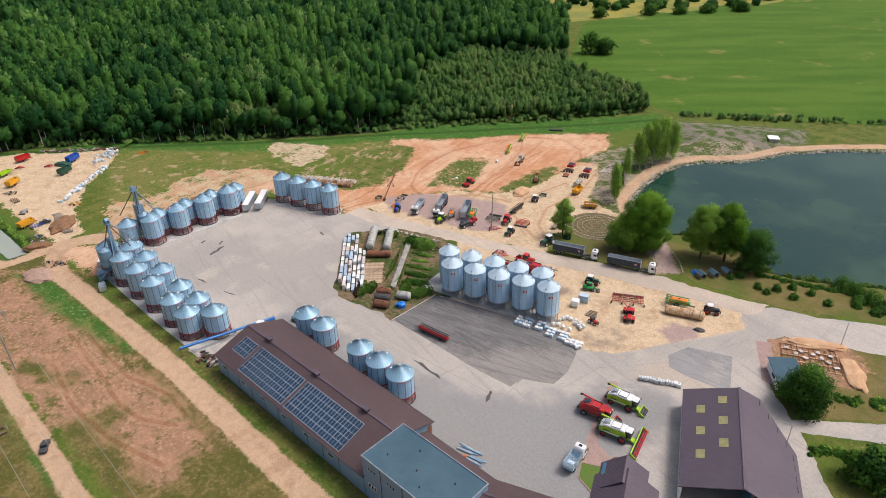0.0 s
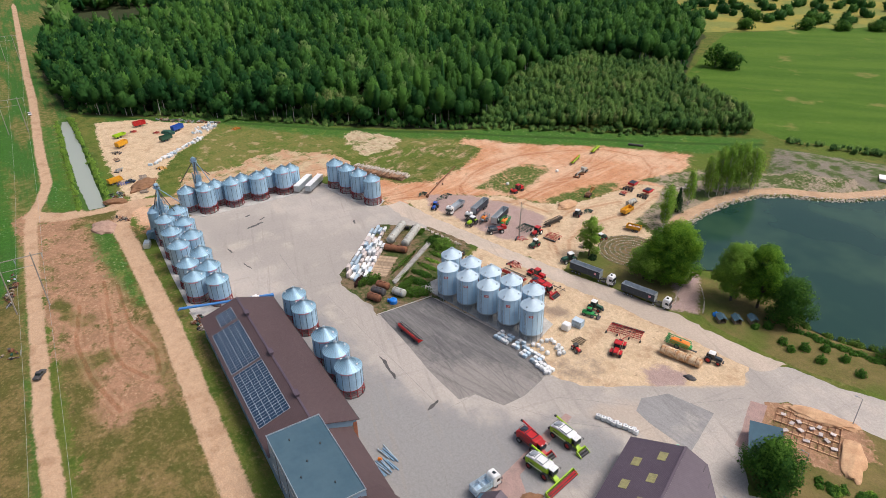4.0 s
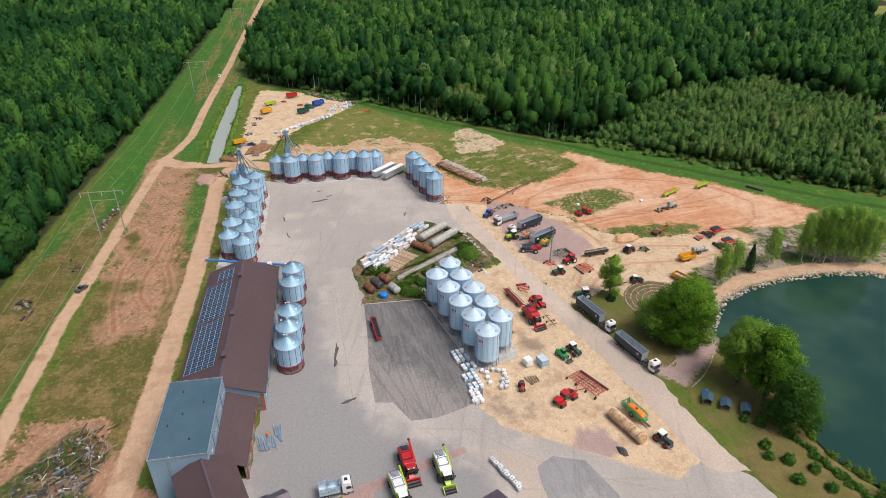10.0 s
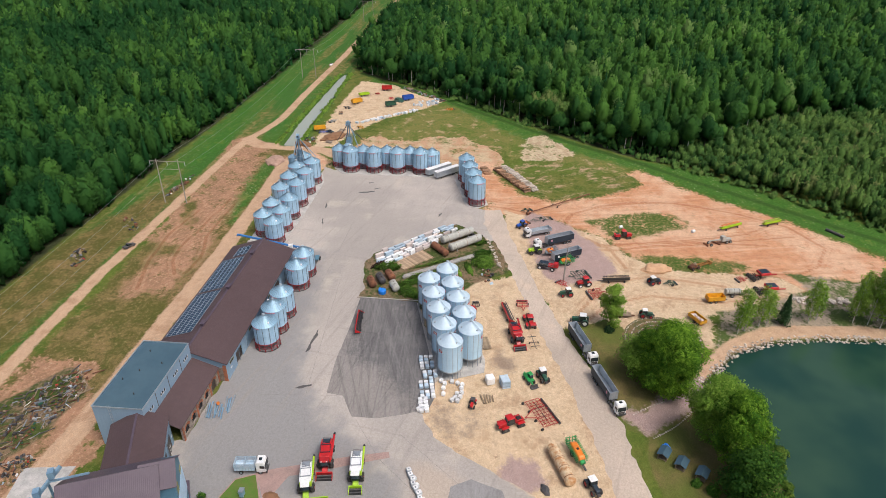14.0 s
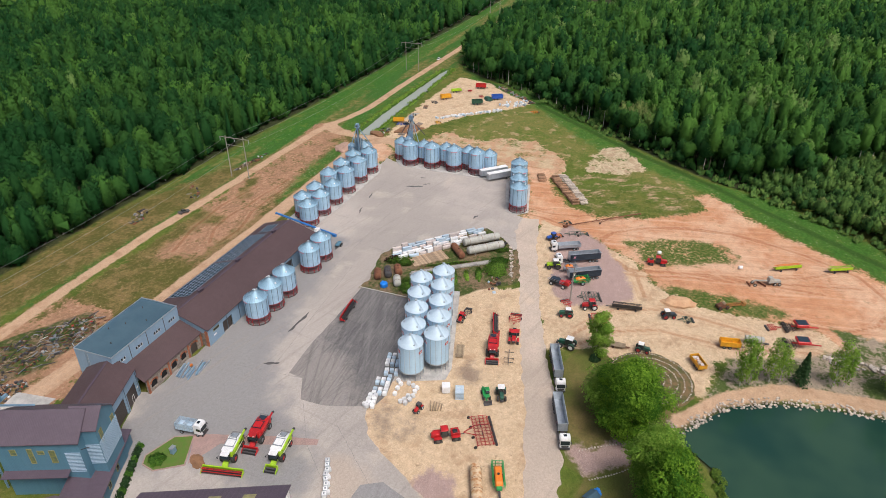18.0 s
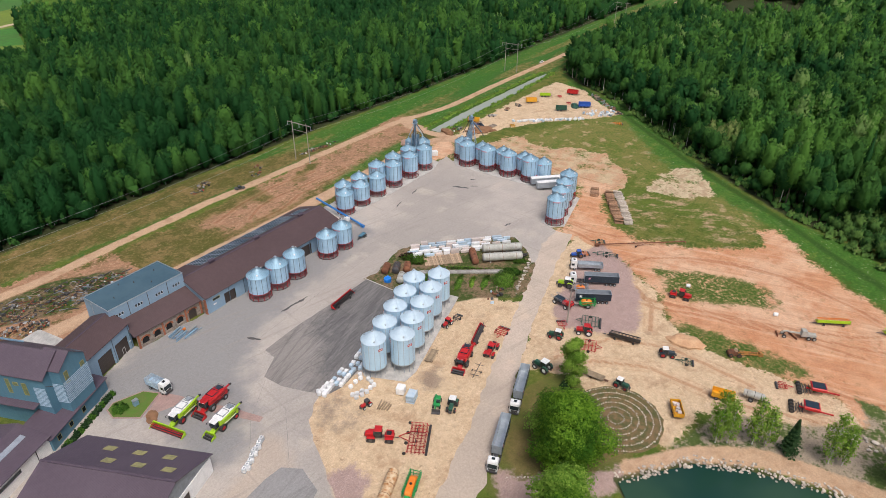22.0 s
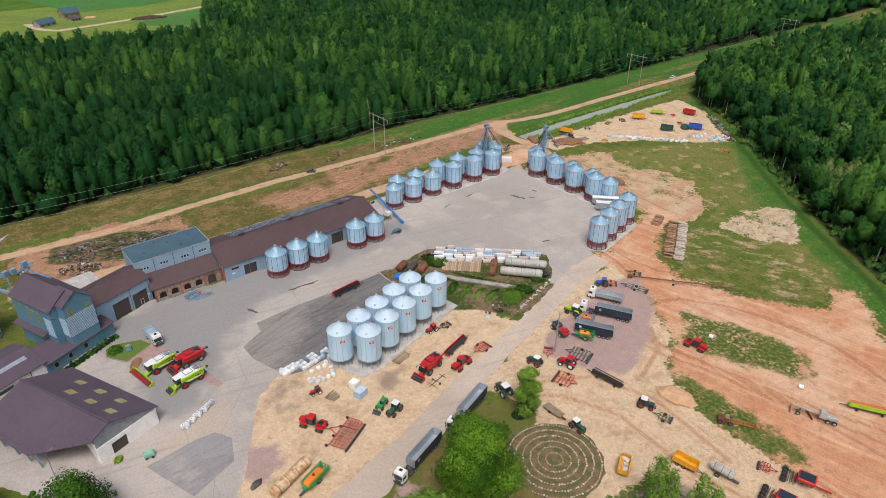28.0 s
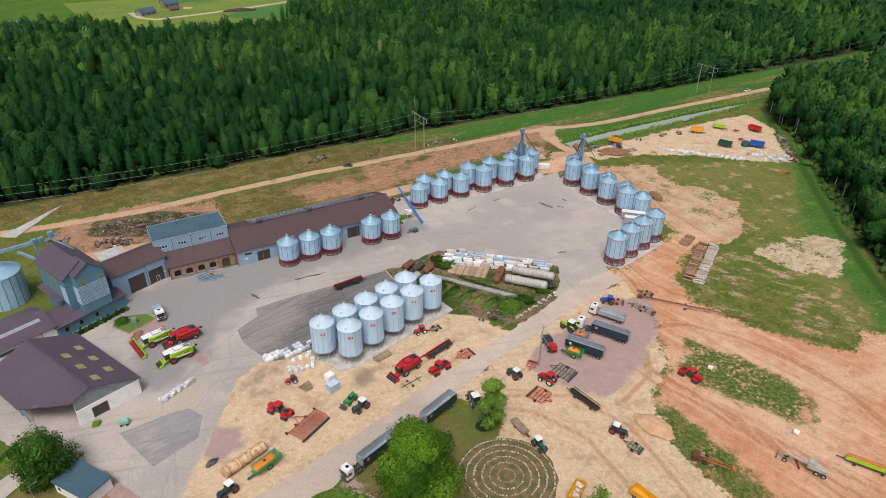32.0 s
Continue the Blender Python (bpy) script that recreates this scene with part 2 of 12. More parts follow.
M["red"] = mat("red_machine_paint", (0.50, 0.018, 0.02), (0.40, 0.016, 0.018), 0.7, 0.35, rnd=0.1)
M["green"] = mat("green_machine_paint", (0.02, 0.30, 0.07), (0.02, 0.22, 0.06), 0.7, 0.4, rnd=0.1)
M["dkgreen"] = mat("dark_green_paint", (0.02, 0.10, 0.06), (0.025, 0.07, 0.05), 0.7, 0.45, rnd=0.1)
M["lime"] = mat("lime_green_paint", (0.36, 0.58, 0.02), (0.30, 0.50, 0.02), 0.7, 0.35)
M["orange"] = mat("orange_machine_paint", (0.80, 0.22, 0.02), (0.65, 0.18, 0.03), 0.7, 0.4, rnd=0.1)
M["yellow"] = mat("yellow_trailer_paint", (0.78, 0.40, 0.02), (0.62, 0.30, 0.03), 0.6, 0.5, rnd=0.12)
M["auger_blue"] = mat("bright_blue_auger_paint", (0.03, 0.19, 0.52), (0.035, 0.15, 0.40), 0.6, 0.4)
M["blue"] = mat("blue_paint", (0.02, 0.10, 0.48), (0.02, 0.08, 0.34), 0.6, 0.45)
M["bright_blue"] = mat("bright_blue_plastic", (0.01, 0.22, 0.75), (0.01, 0.17, 0.58), 0.7, 0.45)
M["navy"] = mat("slate_blue_trailer_side", (0.016, 0.030, 0.046), (0.024, 0.040, 0.056), 0.5, 0.45, rnd=0.1)
M["alu"] = mat("aluminium_sheet", (0.50, 0.54, 0.58), (0.40, 0.45, 0.49), 0.6, 0.42, 0.55)
M["tank_beige"] = mat("beige_tank_paint", (0.66, 0.52, 0.34), (0.44, 0.20, 0.07), 0.8, 0.65)
M["tank_pale"] = mat("pale_grey_tank_paint", (0.44, 0.44, 0.40), (0.32, 0.31, 0.27), 0.6, 0.65, bump=0.2)
M["bag"] = mat("white_woven_bag", (0.78, 0.78, 0.77), (0.64, 0.65, 0.66), 0.9, 0.8, bump=0.4, rnd=0.15)
M["bag_blue"] = mat("pale_blue_wrapped_block", (0.38, 0.50, 0.60), (0.50, 0.58, 0.64), 0.9, 0.7, bump=0.3, rnd=0.2)
M["block"] = mat("pinkish_white_block", (0.62, 0.54, 0.50), (0.50, 0.44, 0.42), 0.9, 0.85, bump=0.3, rnd=0.2)
M["wood"] = mat("weathered_board", (0.34, 0.26, 0.17), (0.23, 0.17, 0.11), 0.8, 0.85, bump=0.3, rnd=0.25)
M["log_pale"] = mat("bleached_grey_logs", (0.50, 0.45, 0.39), (0.34, 0.28, 0.22), 1.2, 0.9, bump=0.5, rnd=0.3)
M["log_fresh"] = mat("reddish_cut_logs", (0.36, 0.215, 0.13), (0.22, 0.125, 0.075), 1.2, 0.9, bump=0.5, rnd=0.35)
M["log"] = mat("grey_log_bark", (0.30, 0.25, 0.20), (0.18, 0.13, 0.10), 1.2, 0.9, bump=0.5, rnd=0.3)
M["pole"] = mat("weathered_timber_pole", (0.36, 0.33, 0.29), (0.27, 0.24, 0.21), 0.7, 0.9)
M["bark"] = mat("dark_bark", (0.09, 0.07, 0.05), (0.06, 0.045, 0.035), 1.2, 0.95, bump=0.6)
M["birch_bark"] = mat("white_birch_bark", (0.62, 0.60, 0.55), (0.30, 0.28, 0.25), 1.8, 0.85, bump=0.3)
M["wire"] = mat("power_line_wire", (0.34, 0.35, 0.35), None, 1.0, 0.5, 0.3)

# opaque panes of glass, the dark inside painted into their colour
M["glass"], nt, b = shell("dark_window_glass")
b.inputs["Base Color"].default_value = (0.02, 0.03, 0.035, 1)
b.inputs["Roughness"].default_value, b.inputs["Specular IOR Level"].default_value = 0.06, 0.8
M["amber"] = mat("yellowed_window_sheet", (0.24, 0.23, 0.06), (0.10, 0.14, 0.10), 1.6, 0.4)
M["skylight"] = mat("yellowed_rooflight_sheet", (0.36, 0.33, 0.14), (0.26, 0.24, 0.11), 1.2, 0.5)
M["solar"], nt, b = shell("solar_cell_glass")
co = nt.nodes.new("ShaderNodeTexCoord").outputs["Object"]
nt.links.new(mixc(nt, grain(nt, co, 0.8, 4.0), (0.020, 0.046, 0.085), (0.032, 0.064, 0.11)), b.inputs["Base Color"])
b.inputs["Roughness"].default_value, b.inputs["Specular IOR Level"].default_value = 0.22, 0.5
M["leaf_big"] = leaf_mat("broad_leaf_foliage", (0.055, 0.165, 0.014), (0.26, 0.46, 0.040), thin=0.45, crown=True)
M["leaf_light"] = leaf_mat("birch_foliage", (0.15, 0.30, 0.034), (0.36, 0.54, 0.09), thin=0.45, crown=True)
M["leaf_bush"] = leaf_mat("bush_foliage", (0.026, 0.092, 0.014), (0.125, 0.265, 0.034), thin=0.42, crown=True)
M["leaf_spruce"] = leaf_mat("spruce_foliage", (0.010, 0.034, 0.012), (0.045, 0.095, 0.030))
M["leaf_forest"] = leaf_mat("forest_foliage", (0.013, 0.074, 0.017), (0.106, 0.252, 0.038), (0.20, 0.29, 0.10), 0.3, True, 0.08, 0.2)
M["leaf_young"] = leaf_mat("young_plantation_foliage", (0.028, 0.090, 0.018), (0.13, 0.23, 0.048), (0.18, 0.19, 0.07), 0.12, True, 0.1)
M["leaf_copper"] = leaf_mat("dark_red_hedge_leaf", (0.030, 0.014, 0.013), (0.075, 0.034, 0.026), thin=0.2)
M["leaf_garden"] = leaf_mat("garden_foliage", (0.045, 0.135, 0.016), (0.185, 0.31, 0.045), thin=0.25, crown=True)
M["black"] = mat("black_machine_paint", (0.016, 0.016, 0.017), (0.03, 0.03, 0.03), 0.9, 0.5)
M["leaf_grass"] = leaf_mat("tall_grass", (0.045, 0.11, 0.015), (0.16, 0.24, 0.035))


# ---- mesh helpers ----
def box(bm, c, s, rz=0.0, m=None):
    """A box of size s about c, turned by rz degrees."""
    t = Matrix.Translation(c) @ Matrix.Rotation(radians(rz), 4, "Z") @ Matrix.Diagonal((*s, 1))
    bmesh.ops.create_cube(bm, size=1.0, matrix=(m @ t) if m else t)


def rod(bm, a, b, r, seg=8, r2=None, cap=True):
    """A round bar or cone from a to b."""
    a, b = Vector(a), Vector(b)
    d = b - a
    t = Matrix.Translation((a + b) / 2) @ d.to_track_quat("Z", "Y").to_matrix().to_4x4()
    bmesh.ops.create_cone(bm, cap_ends=cap, segments=seg, radius1=r, radius2=r if r2 is None else r2, depth=d.length, matrix=t)


def bar(bm, a, b, w, h):
    """A square bar from a to b."""
    a, b = Vector(a), Vector(b)
    d = b - a
    t = Matrix.Translation((a + b) / 2) @ d.to_track_quat("X", "Z").to_matrix().to_4x4() @ Matrix.Diagonal((d.length, w, h, 1))
    bmesh.ops.create_cube(bm, size=1.0, matrix=t)


def face(bm, pts):
    return bm.faces.new([bm.verts.new(p) for p in pts])


def prism(bm, pts, z0, z1):
    """A plan outline raised from z0 to z1 (each a number or one per corner)."""
    n = len(pts)
    lo = [bm.verts.new((p[0], p[1], z0)) for p in pts]
    hi = [bm.verts.new((p[0], p[1], z1)) for p in pts]
    bm.faces.new(lo[::-1])
    bm.faces.new(hi)
    for i in range(n):
        bm.faces.new((lo[i], lo[(i + 1) % n], hi[(i + 1) % n], hi[i]))


def slab(bm, pts, thick):
    """A flat or sloping sheet through the corner points, thick downwards."""
    n = len(pts)
    hi = [bm.verts.new(p) for p in pts]
    lo = [bm.verts.new((p[0], p[1], p[2] - thick)) for p in pts]
    bm.faces.new(hi)
    bm.faces.new(lo[::-1])
    for i in range(n):
        bm.faces.new((lo[i], lo[(i + 1) % n], hi[(i + 1) % n], hi[i]))


def lathe(bm, prof, seg=32, c=(0, 0)):
    """A surface of revolution from (radius, z) pairs."""
    rings = []
    for r, z in prof:
        rings.append([bm.verts.new((c[0] + r * math.cos(2 * math.pi * i / seg), c[1] + r * math.sin(2 * math.pi * i / seg), z)) for i in range(seg)])
    for a, b in zip(rings, rings[1:]):
        for i in range(seg):
            bm.faces.new((a[i], a[(i + 1) % seg], b[(i + 1) % seg], b[i]))
    return rings


def part(name, bm, material, parent=None, label="", smooth=False, m=None):
    me = bpy.data.meshes.new(name)
    bmesh.ops.recalc_face_normals(bm, faces=bm.faces)
    bm.to_mesh(me)
    bm.free()
    me.materials.append(material)
    if smooth:
        me.shade_smooth()
        me.set_sharp_from_angle(angle=radians(38))
    ob = new(name, me)
    if parent:
        ob.parent = parent
    if m:
        ob.matrix_basis = m
    if label:
        ob["label"] = label
    return ob


def again(ob, m, parent=None):
    """Another piece on the same mesh."""
    o = new(ob.name.split(".")[0], ob.data)
    o.parent = parent or ob.parent
    o.matrix_basis = m
    if "label" in ob:
        o["label"] = ob["label"]
    return o


def thing(name, m, label, category, group="", kind=""):
    e = new(name)
    e.empty_display_size = 0.5
    e.matrix_basis = m
    return tagged(e, label, category, group, kind)


def cards(name, centres, normals, sizes, tint, material, parent=None, sides=4, crown=None):
    """Many small leaf clumps: one irregular flat tuft about each centre, facing along its normal."""
    n = len(centres)
    rng = np.random.default_rng(n + 17)
    nz = normals / np.maximum(np.linalg.norm(normals, axis=1, keepdims=True), 1e-6)
    t = np.cross(nz, rng.normal(size=(n, 3)))
    t /= np.maximum(np.linalg.norm(t, axis=1, keepdims=True), 1e-6)
    u = np.cross(nz, t)
    ang = (np.arange(sides) * 2 * np.pi / sides)[None, :] + rng.uniform(-0.35, 0.35, (n, sides))
    rad = sizes[:, None] * rng.uniform(0.55, 1.1, (n, sides)) * 0.7
    v = centres[:, None, :] + t[:, None, :] * (np.cos(ang) * rad)[..., None] + u[:, None, :] * (np.sin(ang) * rad)[..., None]
    me = bpy.data.meshes.new(name)
    me.vertices.add(n * sides)
    me.vertices.foreach_set("co", v.astype(np.float32).ravel())
    me.loops.add(n * sides)
    me.loops.foreach_set("vertex_index", np.arange(n * sides, dtype=np.int32))
    me.polygons.add(n)
    me.polygons.foreach_set("loop_start", np.arange(0, n * sides, sides, dtype=np.int32))
    me.update(calc_edges=True)
    a = me.attributes.new("tint", "FLOAT", "POINT")
    a.data.foreach_set("value", np.repeat(tint, sides).astype(np.float32))
    crown = normals if crown is None else crown
    a = me.attributes.new("crown_normal", "FLOAT_VECTOR", "POINT")
    a.data.foreach_set("vector", np.repeat(crown / np.maximum(np.linalg.norm(crown, axis=1, keepdims=True), 1e-6), sides, axis=0).astype(np.float32).ravel())
    me.materials.append(material)
    ob = new(name, me)
    if parent:
        ob.parent = parent
    return ob


def edge_dist(poly, x, y):
    """Signed distance to an outline: positive inside."""
    d = np.full(x.shape, 1e9)
    inside = np.zeros(x.shape, bool)
    for (ax, ay), (bx, by) in zip(poly, poly[1:] + poly[:1]):
        ex, ey = bx - ax, by - ay
        k = np.clip(((x - ax) * ex + (y - ay) * ey) / (ex * ex + ey * ey + 1e-9), 0, 1)
        d = np.minimum(d, np.hypot(x - ax - k * ex, y - ay - k * ey))
        cross = (ay > y) != (by > y)
        inside ^= cross & (x < (bx - ax) * (y - ay) / (by - ay + 1e-12) + ax)
    return np.where(inside, d, -d)


def line_dist(pts, half, x, y):
    """Signed distance to a band along a line: positive within it."""
    d = np.full(x.shape, 1e9)
    for (ax, ay), (bx, by) in zip(pts, pts[1:]):
        ex, ey = bx - ax, by - ay
        k = np.clip(((x - ax) * ex + (y - ay) * ey) / (ex * ex + ey * ey + 1e-9), 0, 1)
        d = np.minimum(d, np.hypot(x - ax - k * ex, y - ay - k * ey))
    return half - d


def outline(pts, wobble=0.35, step=1.5, seed=3):
    """The outline in short steps with a worn, uneven edge."""
    out = []
    for (ax, ay), (bx, by) in zip(pts, pts[1:] + pts[:1]):
        n = max(1, int(math.hypot(bx - ax, by - ay) / step))
        for i in range(n):
            px, py = ax + (bx - ax) * i / n, ay + (by - ay) * i / n
            v = noise.noise_vector((px * 0.33, py * 0.33, seed)) * wobble + noise.noise_vector((px * 1.3, py * 1.3, seed + 5)) * wobble * 0.5
            out.append((px + v.x, py + v.y))
    return out


def sheet(name, pts, z, material, thick=0.05, wobble=0.35, step=1.5, holes=()):
    """A thin layer of paving of the given outline."""
    ring = [Vector((x, y, z)) for x, y in outline(pts, wobble, step)]
    tris = geometry.tessellate_polygon([ring])
    me = bpy.data.meshes.new(name)
    me.from_pydata(ring, [], [t if (ring[t[1]] - ring[t[0]]).cross(ring[t[2]] - ring[t[0]]).z > 0 else t[::-1] for t in tris])
    me.materials.append(material)
    return new(name, me)

# ---- plan: outlines of the ground ----
POND = [(-92, 207), (-99, 213), (-107, 220), (-112, 231), (-115, 245), (-116, 262), (-114, 276), (-108, 286), (-98, 294), (-90, 304), (-82, 322), (-66, 340), (-46, 355), (0, 392), (60, 400),
        (70, 250), (20, 236), (-16, 225), (-30, 217), (-42, 211), (-52, 210), (-57, 216), (-70, 219), (-84, 216), (-89, 210)]
DITCH = [(-259, 38.0), (-290, 36.8), (-317, 36.4), (-347, 36.6), (-384, 37.0), (-397, 38.4), (-395, 41.5), (-361, 43.0), (-334, 43.5), (-305, 43.5), (-280, 43.9), (-259, 44.2)]
YARD = [(-231, 67), (-227, 76), (-226, 116), (-230, 122), (-229, 130), (-222, 131), (-214, 131), (-205, 135), (-197, 137), (-194, 141), (-188, 150), (-176, 151), (-168, 149.5), (-165.4, 147), (-171.9, 142.2), (-178.6, 133.6), (-177, 130), (-152.8, 105.4), (-146, 103), (-129, 106), (-124, 105),
        (-123, 125), (-88, 136), (-78, 131), (-72, 133), (-65, 137), (-57, 150), (-50, 161), (-43, 172), (-48, 181), (-40, 189), (-29, 192), (-13, 201), (40, 228), (44, 214), (-5, 187), (-33, 176), (-36, 171), (-28, 151),
        (-20, 143), (-2, 157), (30, 180), (33, 174), (0, 150), (-17, 140), (-8, 128), (6, 112), (10, 84), (-22, 84), (-45, 79), (-59, 73), (-60, 76), (-81, 77), (-156, 78), (-158, 70)]
ROAD = [(-192, 144), (-180, 144), (-170.7, 147), (-157, 151.4), (-135, 157.1), (-109.3, 164), (-88, 170.4), (-66, 175.6), (-50, 178.5), (-44, 180), (-42, 189), (-51, 186), (-66, 183.6), (-76, 182.2), (-95, 176.8), (-111.5, 170.4), (-135.4, 163.6), (-171, 154.5), (-193, 150.5)]
DARK = [(-124.5, 106), (-123.5, 124.5), (-88.5, 134), (-80, 135), (-76, 134), (-73, 128), (-71, 121), (-71, 114.6), (-78.3, 110.8), (-79, 106.2), (-92, 105.4), (-108, 106)]
PATCH = [(-35, 142), (-40.5, 157), (-51.5, 153), (-54, 146), (-51.5, 141.5), (-47, 141)]
ISLAND = [(-146, 104), (-152.5, 106), (-176.5, 130.5), (-178, 133.5), (-171.5, 142.5), (-165, 147.5), (-150, 152), (-145.5, 151.5), (-139, 142), (-130.6, 134.8), (-122, 126), (-123.5, 106), (-129, 107)]
SAND_E = [(-141, 158.5), (-112, 167), (-76, 177), (-52, 182), (-42, 173), (-48.2, 162), (-54.5, 153.5), (-61, 144.7), (-66.6, 136.5), (-71, 134), (-79, 134), (-88, 137), (-131, 124), (-139, 142), (-137, 150)]
SAND_N = [(-176, 152), (-192, 152), (-187, 168), (-172, 190), (-158, 198), (-150, 214), (-150, 246), (-142, 252), (-134, 240), (-124, 217), (-108, 214), (-113, 190), (-119, 186), (-114, 169), (-147, 160)]
GRAVEL = [(-183, 158), (-192, 163), (-183, 176), (-166, 186), (-148, 192), (-142, 184), (-138, 172), (-142, 166)]
RED = [(-188, 142), (-198, 145), (-206, 142), (-226, 138), (-243, 133), (-246, 144), (-222, 150), (-208, 160), (-204, 172), (-207, 187), (-217, 206), (-225, 213), (-236, 208), (-241, 213), (-233, 221), (-224, 227), (-211, 241), (-192, 264), (-173, 281), (-161, 291), (-155, 283), (-146, 268), (-140, 250), (-150, 244), (-150, 214), (-156, 200), (-172, 190), (-187, 168)]
TURF_A = [(-186, 185), (-190, 190), (-193.5, 201), (-196, 215), (-194, 222.5), (-186.5, 224.5), (-178, 212), (-174, 201), (-174.5, 192)]
TURF_B = [(-155, 196.6), (-159, 201.4), (-160.5, 210), (-161.2, 220), (-158.5, 227), (-158, 236.4), (-154, 238), (-150.5, 228.5), (-149.6, 217.5), (-148.3, 211), (-153.3, 203.8), (-149.2, 198.3)]
PATCHY = [(-212, 160), (-240, 155), (-250, 168), (-247, 184), (-246, 204), (-230, 218), (-215, 209), (-203, 178)]
PALE = [(-246.5, 159), (-271, 160.6), (-281, 165.5), (-285.5, 171.7), (-274.5, 177.4), (-266, 183.7), (-258, 184.8), (-250, 176), (-247, 166.5)]
SCRAPE = [(-239, 78), (-246, 72), (-262, 76), (-275, 80), (-269, 100), (-278, 115), (-277, 131), (-260, 146), (-246, 152), (-232, 146), (-236, 126), (-240, 118)]
LOT = [(-381, 53.6), (-345, 52), (-312.5, 51.2), (-285, 52), (-255, 54.4), (-260, 66), (-279, 69), (-302.6, 83), (-324.6, 103), (-341, 114.3), (-348, 101.6), (-361, 87), (-372, 78)]
LAWN = [(-82, 184), (-98, 181), (-116, 180), (-113, 190), (-100, 194), (-100, 208), (-88, 206), (-56, 216), (-50, 209), (-28, 216), (20, 235), (60, 240), (44, 229), (-13, 202), (-40, 190), (-64, 187), (-72, 189), (-84, 203)]
LAWN_W = [(-74, 181.5), (-95, 177.5), (-108, 175.5), (-115, 178.5), (-122, 188), (-121, 200), (-104, 208), (-92, 206), (-78, 196), (-70, 190)]
GARDEN_S = [(-33, 176), (-5, 187), (44, 213), (60, 200), (33, 181), (-2, 158), (-20, 144), (-28, 152), (-36, 171)]
FIELD = [(-172, 349), (-250, 388), (-330, 530), (-296, 606), (-220, 760), (200, 800), (250, 520), (-20, 412), (-150, 345)]
WASTE = [(-260, 24), (-260, 52), (-165, 50), (-105, 50), (-62, 51), (-40, 47), (-22, 44), (-24, 22), (-80, 20), (-145, 20)]
BARE = [(-247, 17), (-240, 34), (-228, 38), (-201, 38), (-171, 39), (-158, 46.5), (-139, 46.5), (-115, 45.8), (-119, 38), (-113, 31), (-117, 25), (-130, 26.5), (-146, 22.7), (-155, 17.3), (-183, 16), (-212, 15.5)]
FIELD_TRACK = [(-113, -429), (-118, -402), (-129, -389), (-167, -396), (-209, -407), (-266, -426), (-420, -470)]
FAR_TRACK = [(40, 4), (-30, 14), (-62, 16.3), (-90, 14.5), (-130, 13.5), (-172, 14.5), (-212, 15), (-248, 16), (-266, 17.5), (-280, 21.5), (-300, 25), (-350, 24.5), (-400, 25.5), (-460, 26.5), (-520, 26), (-900, 28)]
WEST_TRACK = [(-26, 44), (-42, 47), (-66, 48.5), (-104, 48.8), (-150, 49.5), (-180, 48.8), (-210, 47.8), (-232, 46.5), (-247, 50), (-252, 56)]
NORTH_TRACK = [(-264, 18), (-256.5, 27), (-255.7, 36), (-255, 50), (-251.5, 63), (-246, 70)]
YARD_NORTH = [(-222, 65), (-236, 70), (-250, 58), (-252, 50), (-222, 55)]
CORRIDOR = [(60, -12), (-150, -11), (-300, -7), (-560, -4), (-1000, -8), (-1000, 74), (-760, 64), (-690, 57), (-610, 45), (-520, 36), (-405, 44), (-392, 38), (-316, 30), (-256, 26), (-145, 13), (-60, 10), (60, -2)]
HUMMOCK = [(-144, 331), (-85, 362), (-79, 341), (-92, 311), (-121, 291)]
PATH = [(-80, 182), (-71, 188), (-83, 203), (-93, 212), (-99, 209), (-89, 200), (-86, 194), (-80, 188)]
RUTS = [[(-150.6, 194.8), (-164.9, 190.4), (-168.0, 183.2), (-175.2, 176.4), (-182.3, 175.9), (-191.7, 179.3), (-200.4, 191.6), (-204.4, 207.6), (-205.6, 223.5), (-203.9, 233.3)],
        [(-171.8, 182.6), (-166.7, 187.9), (-168.3, 195.6), (-170.2, 205.3), (-171.0, 215.0), (-172.3, 226.7), (-174.4, 236.9), (-176.3, 246.3), (-180, 262)], [(-166.3, 191.3), (-169.2, 200.5), (-171.4, 211.4), (-173.1, 220.1), (-176.3, 231.6), (-180.7, 244.3), (-190, 258)],
        [(-162.8, 178.3), (-173.6, 173.4), (-184.1, 174.8), (-191.9, 179.5), (-200.3, 192.1), (-205.6, 205.4), (-206.0, 221.4), (-201.9, 235.4), (-198.0, 246.0), (-188, 262), (-172, 270), (-158, 262), (-151, 252), (-153, 238)],
        [(-162.7, 185.1), (-163.1, 192.3), (-167.4, 205.2), (-169.3, 219.1), (-171.7, 232.5), (-172.0, 249.6)], [(-201.0, 142.4), (-199.6, 155.4), (-201.1, 165.1), (-204.5, 169.4)], [(-196, 142), (-195, 152), (-190, 164), (-182, 172)],
        [(-190.3, 39.4), (-174.7, 38.8), (-160.2, 38.9), (-151.5, 41.7), (-143.7, 43.6), (-132.9, 42.3)], [(-193.2, 35.6), (-163.8, 34.1), (-152.0, 32.6), (-141.8, 34.1), (-132.4, 39.2)],
        [(-250, 66), (-256, 80), (-252, 100), (-246, 120), (-244, 140)], [(-246, 70), (-243, 90), (-243, 112), (-236, 134)], [(-182, 27), (-160, 24), (-140, 26), (-122, 31)],
        [(-118, 178), (-128, 186), (-134, 200), (-132, 222), (-138, 244)], [(-122, 176), (-140, 186), (-146, 202), (-142, 226)]]
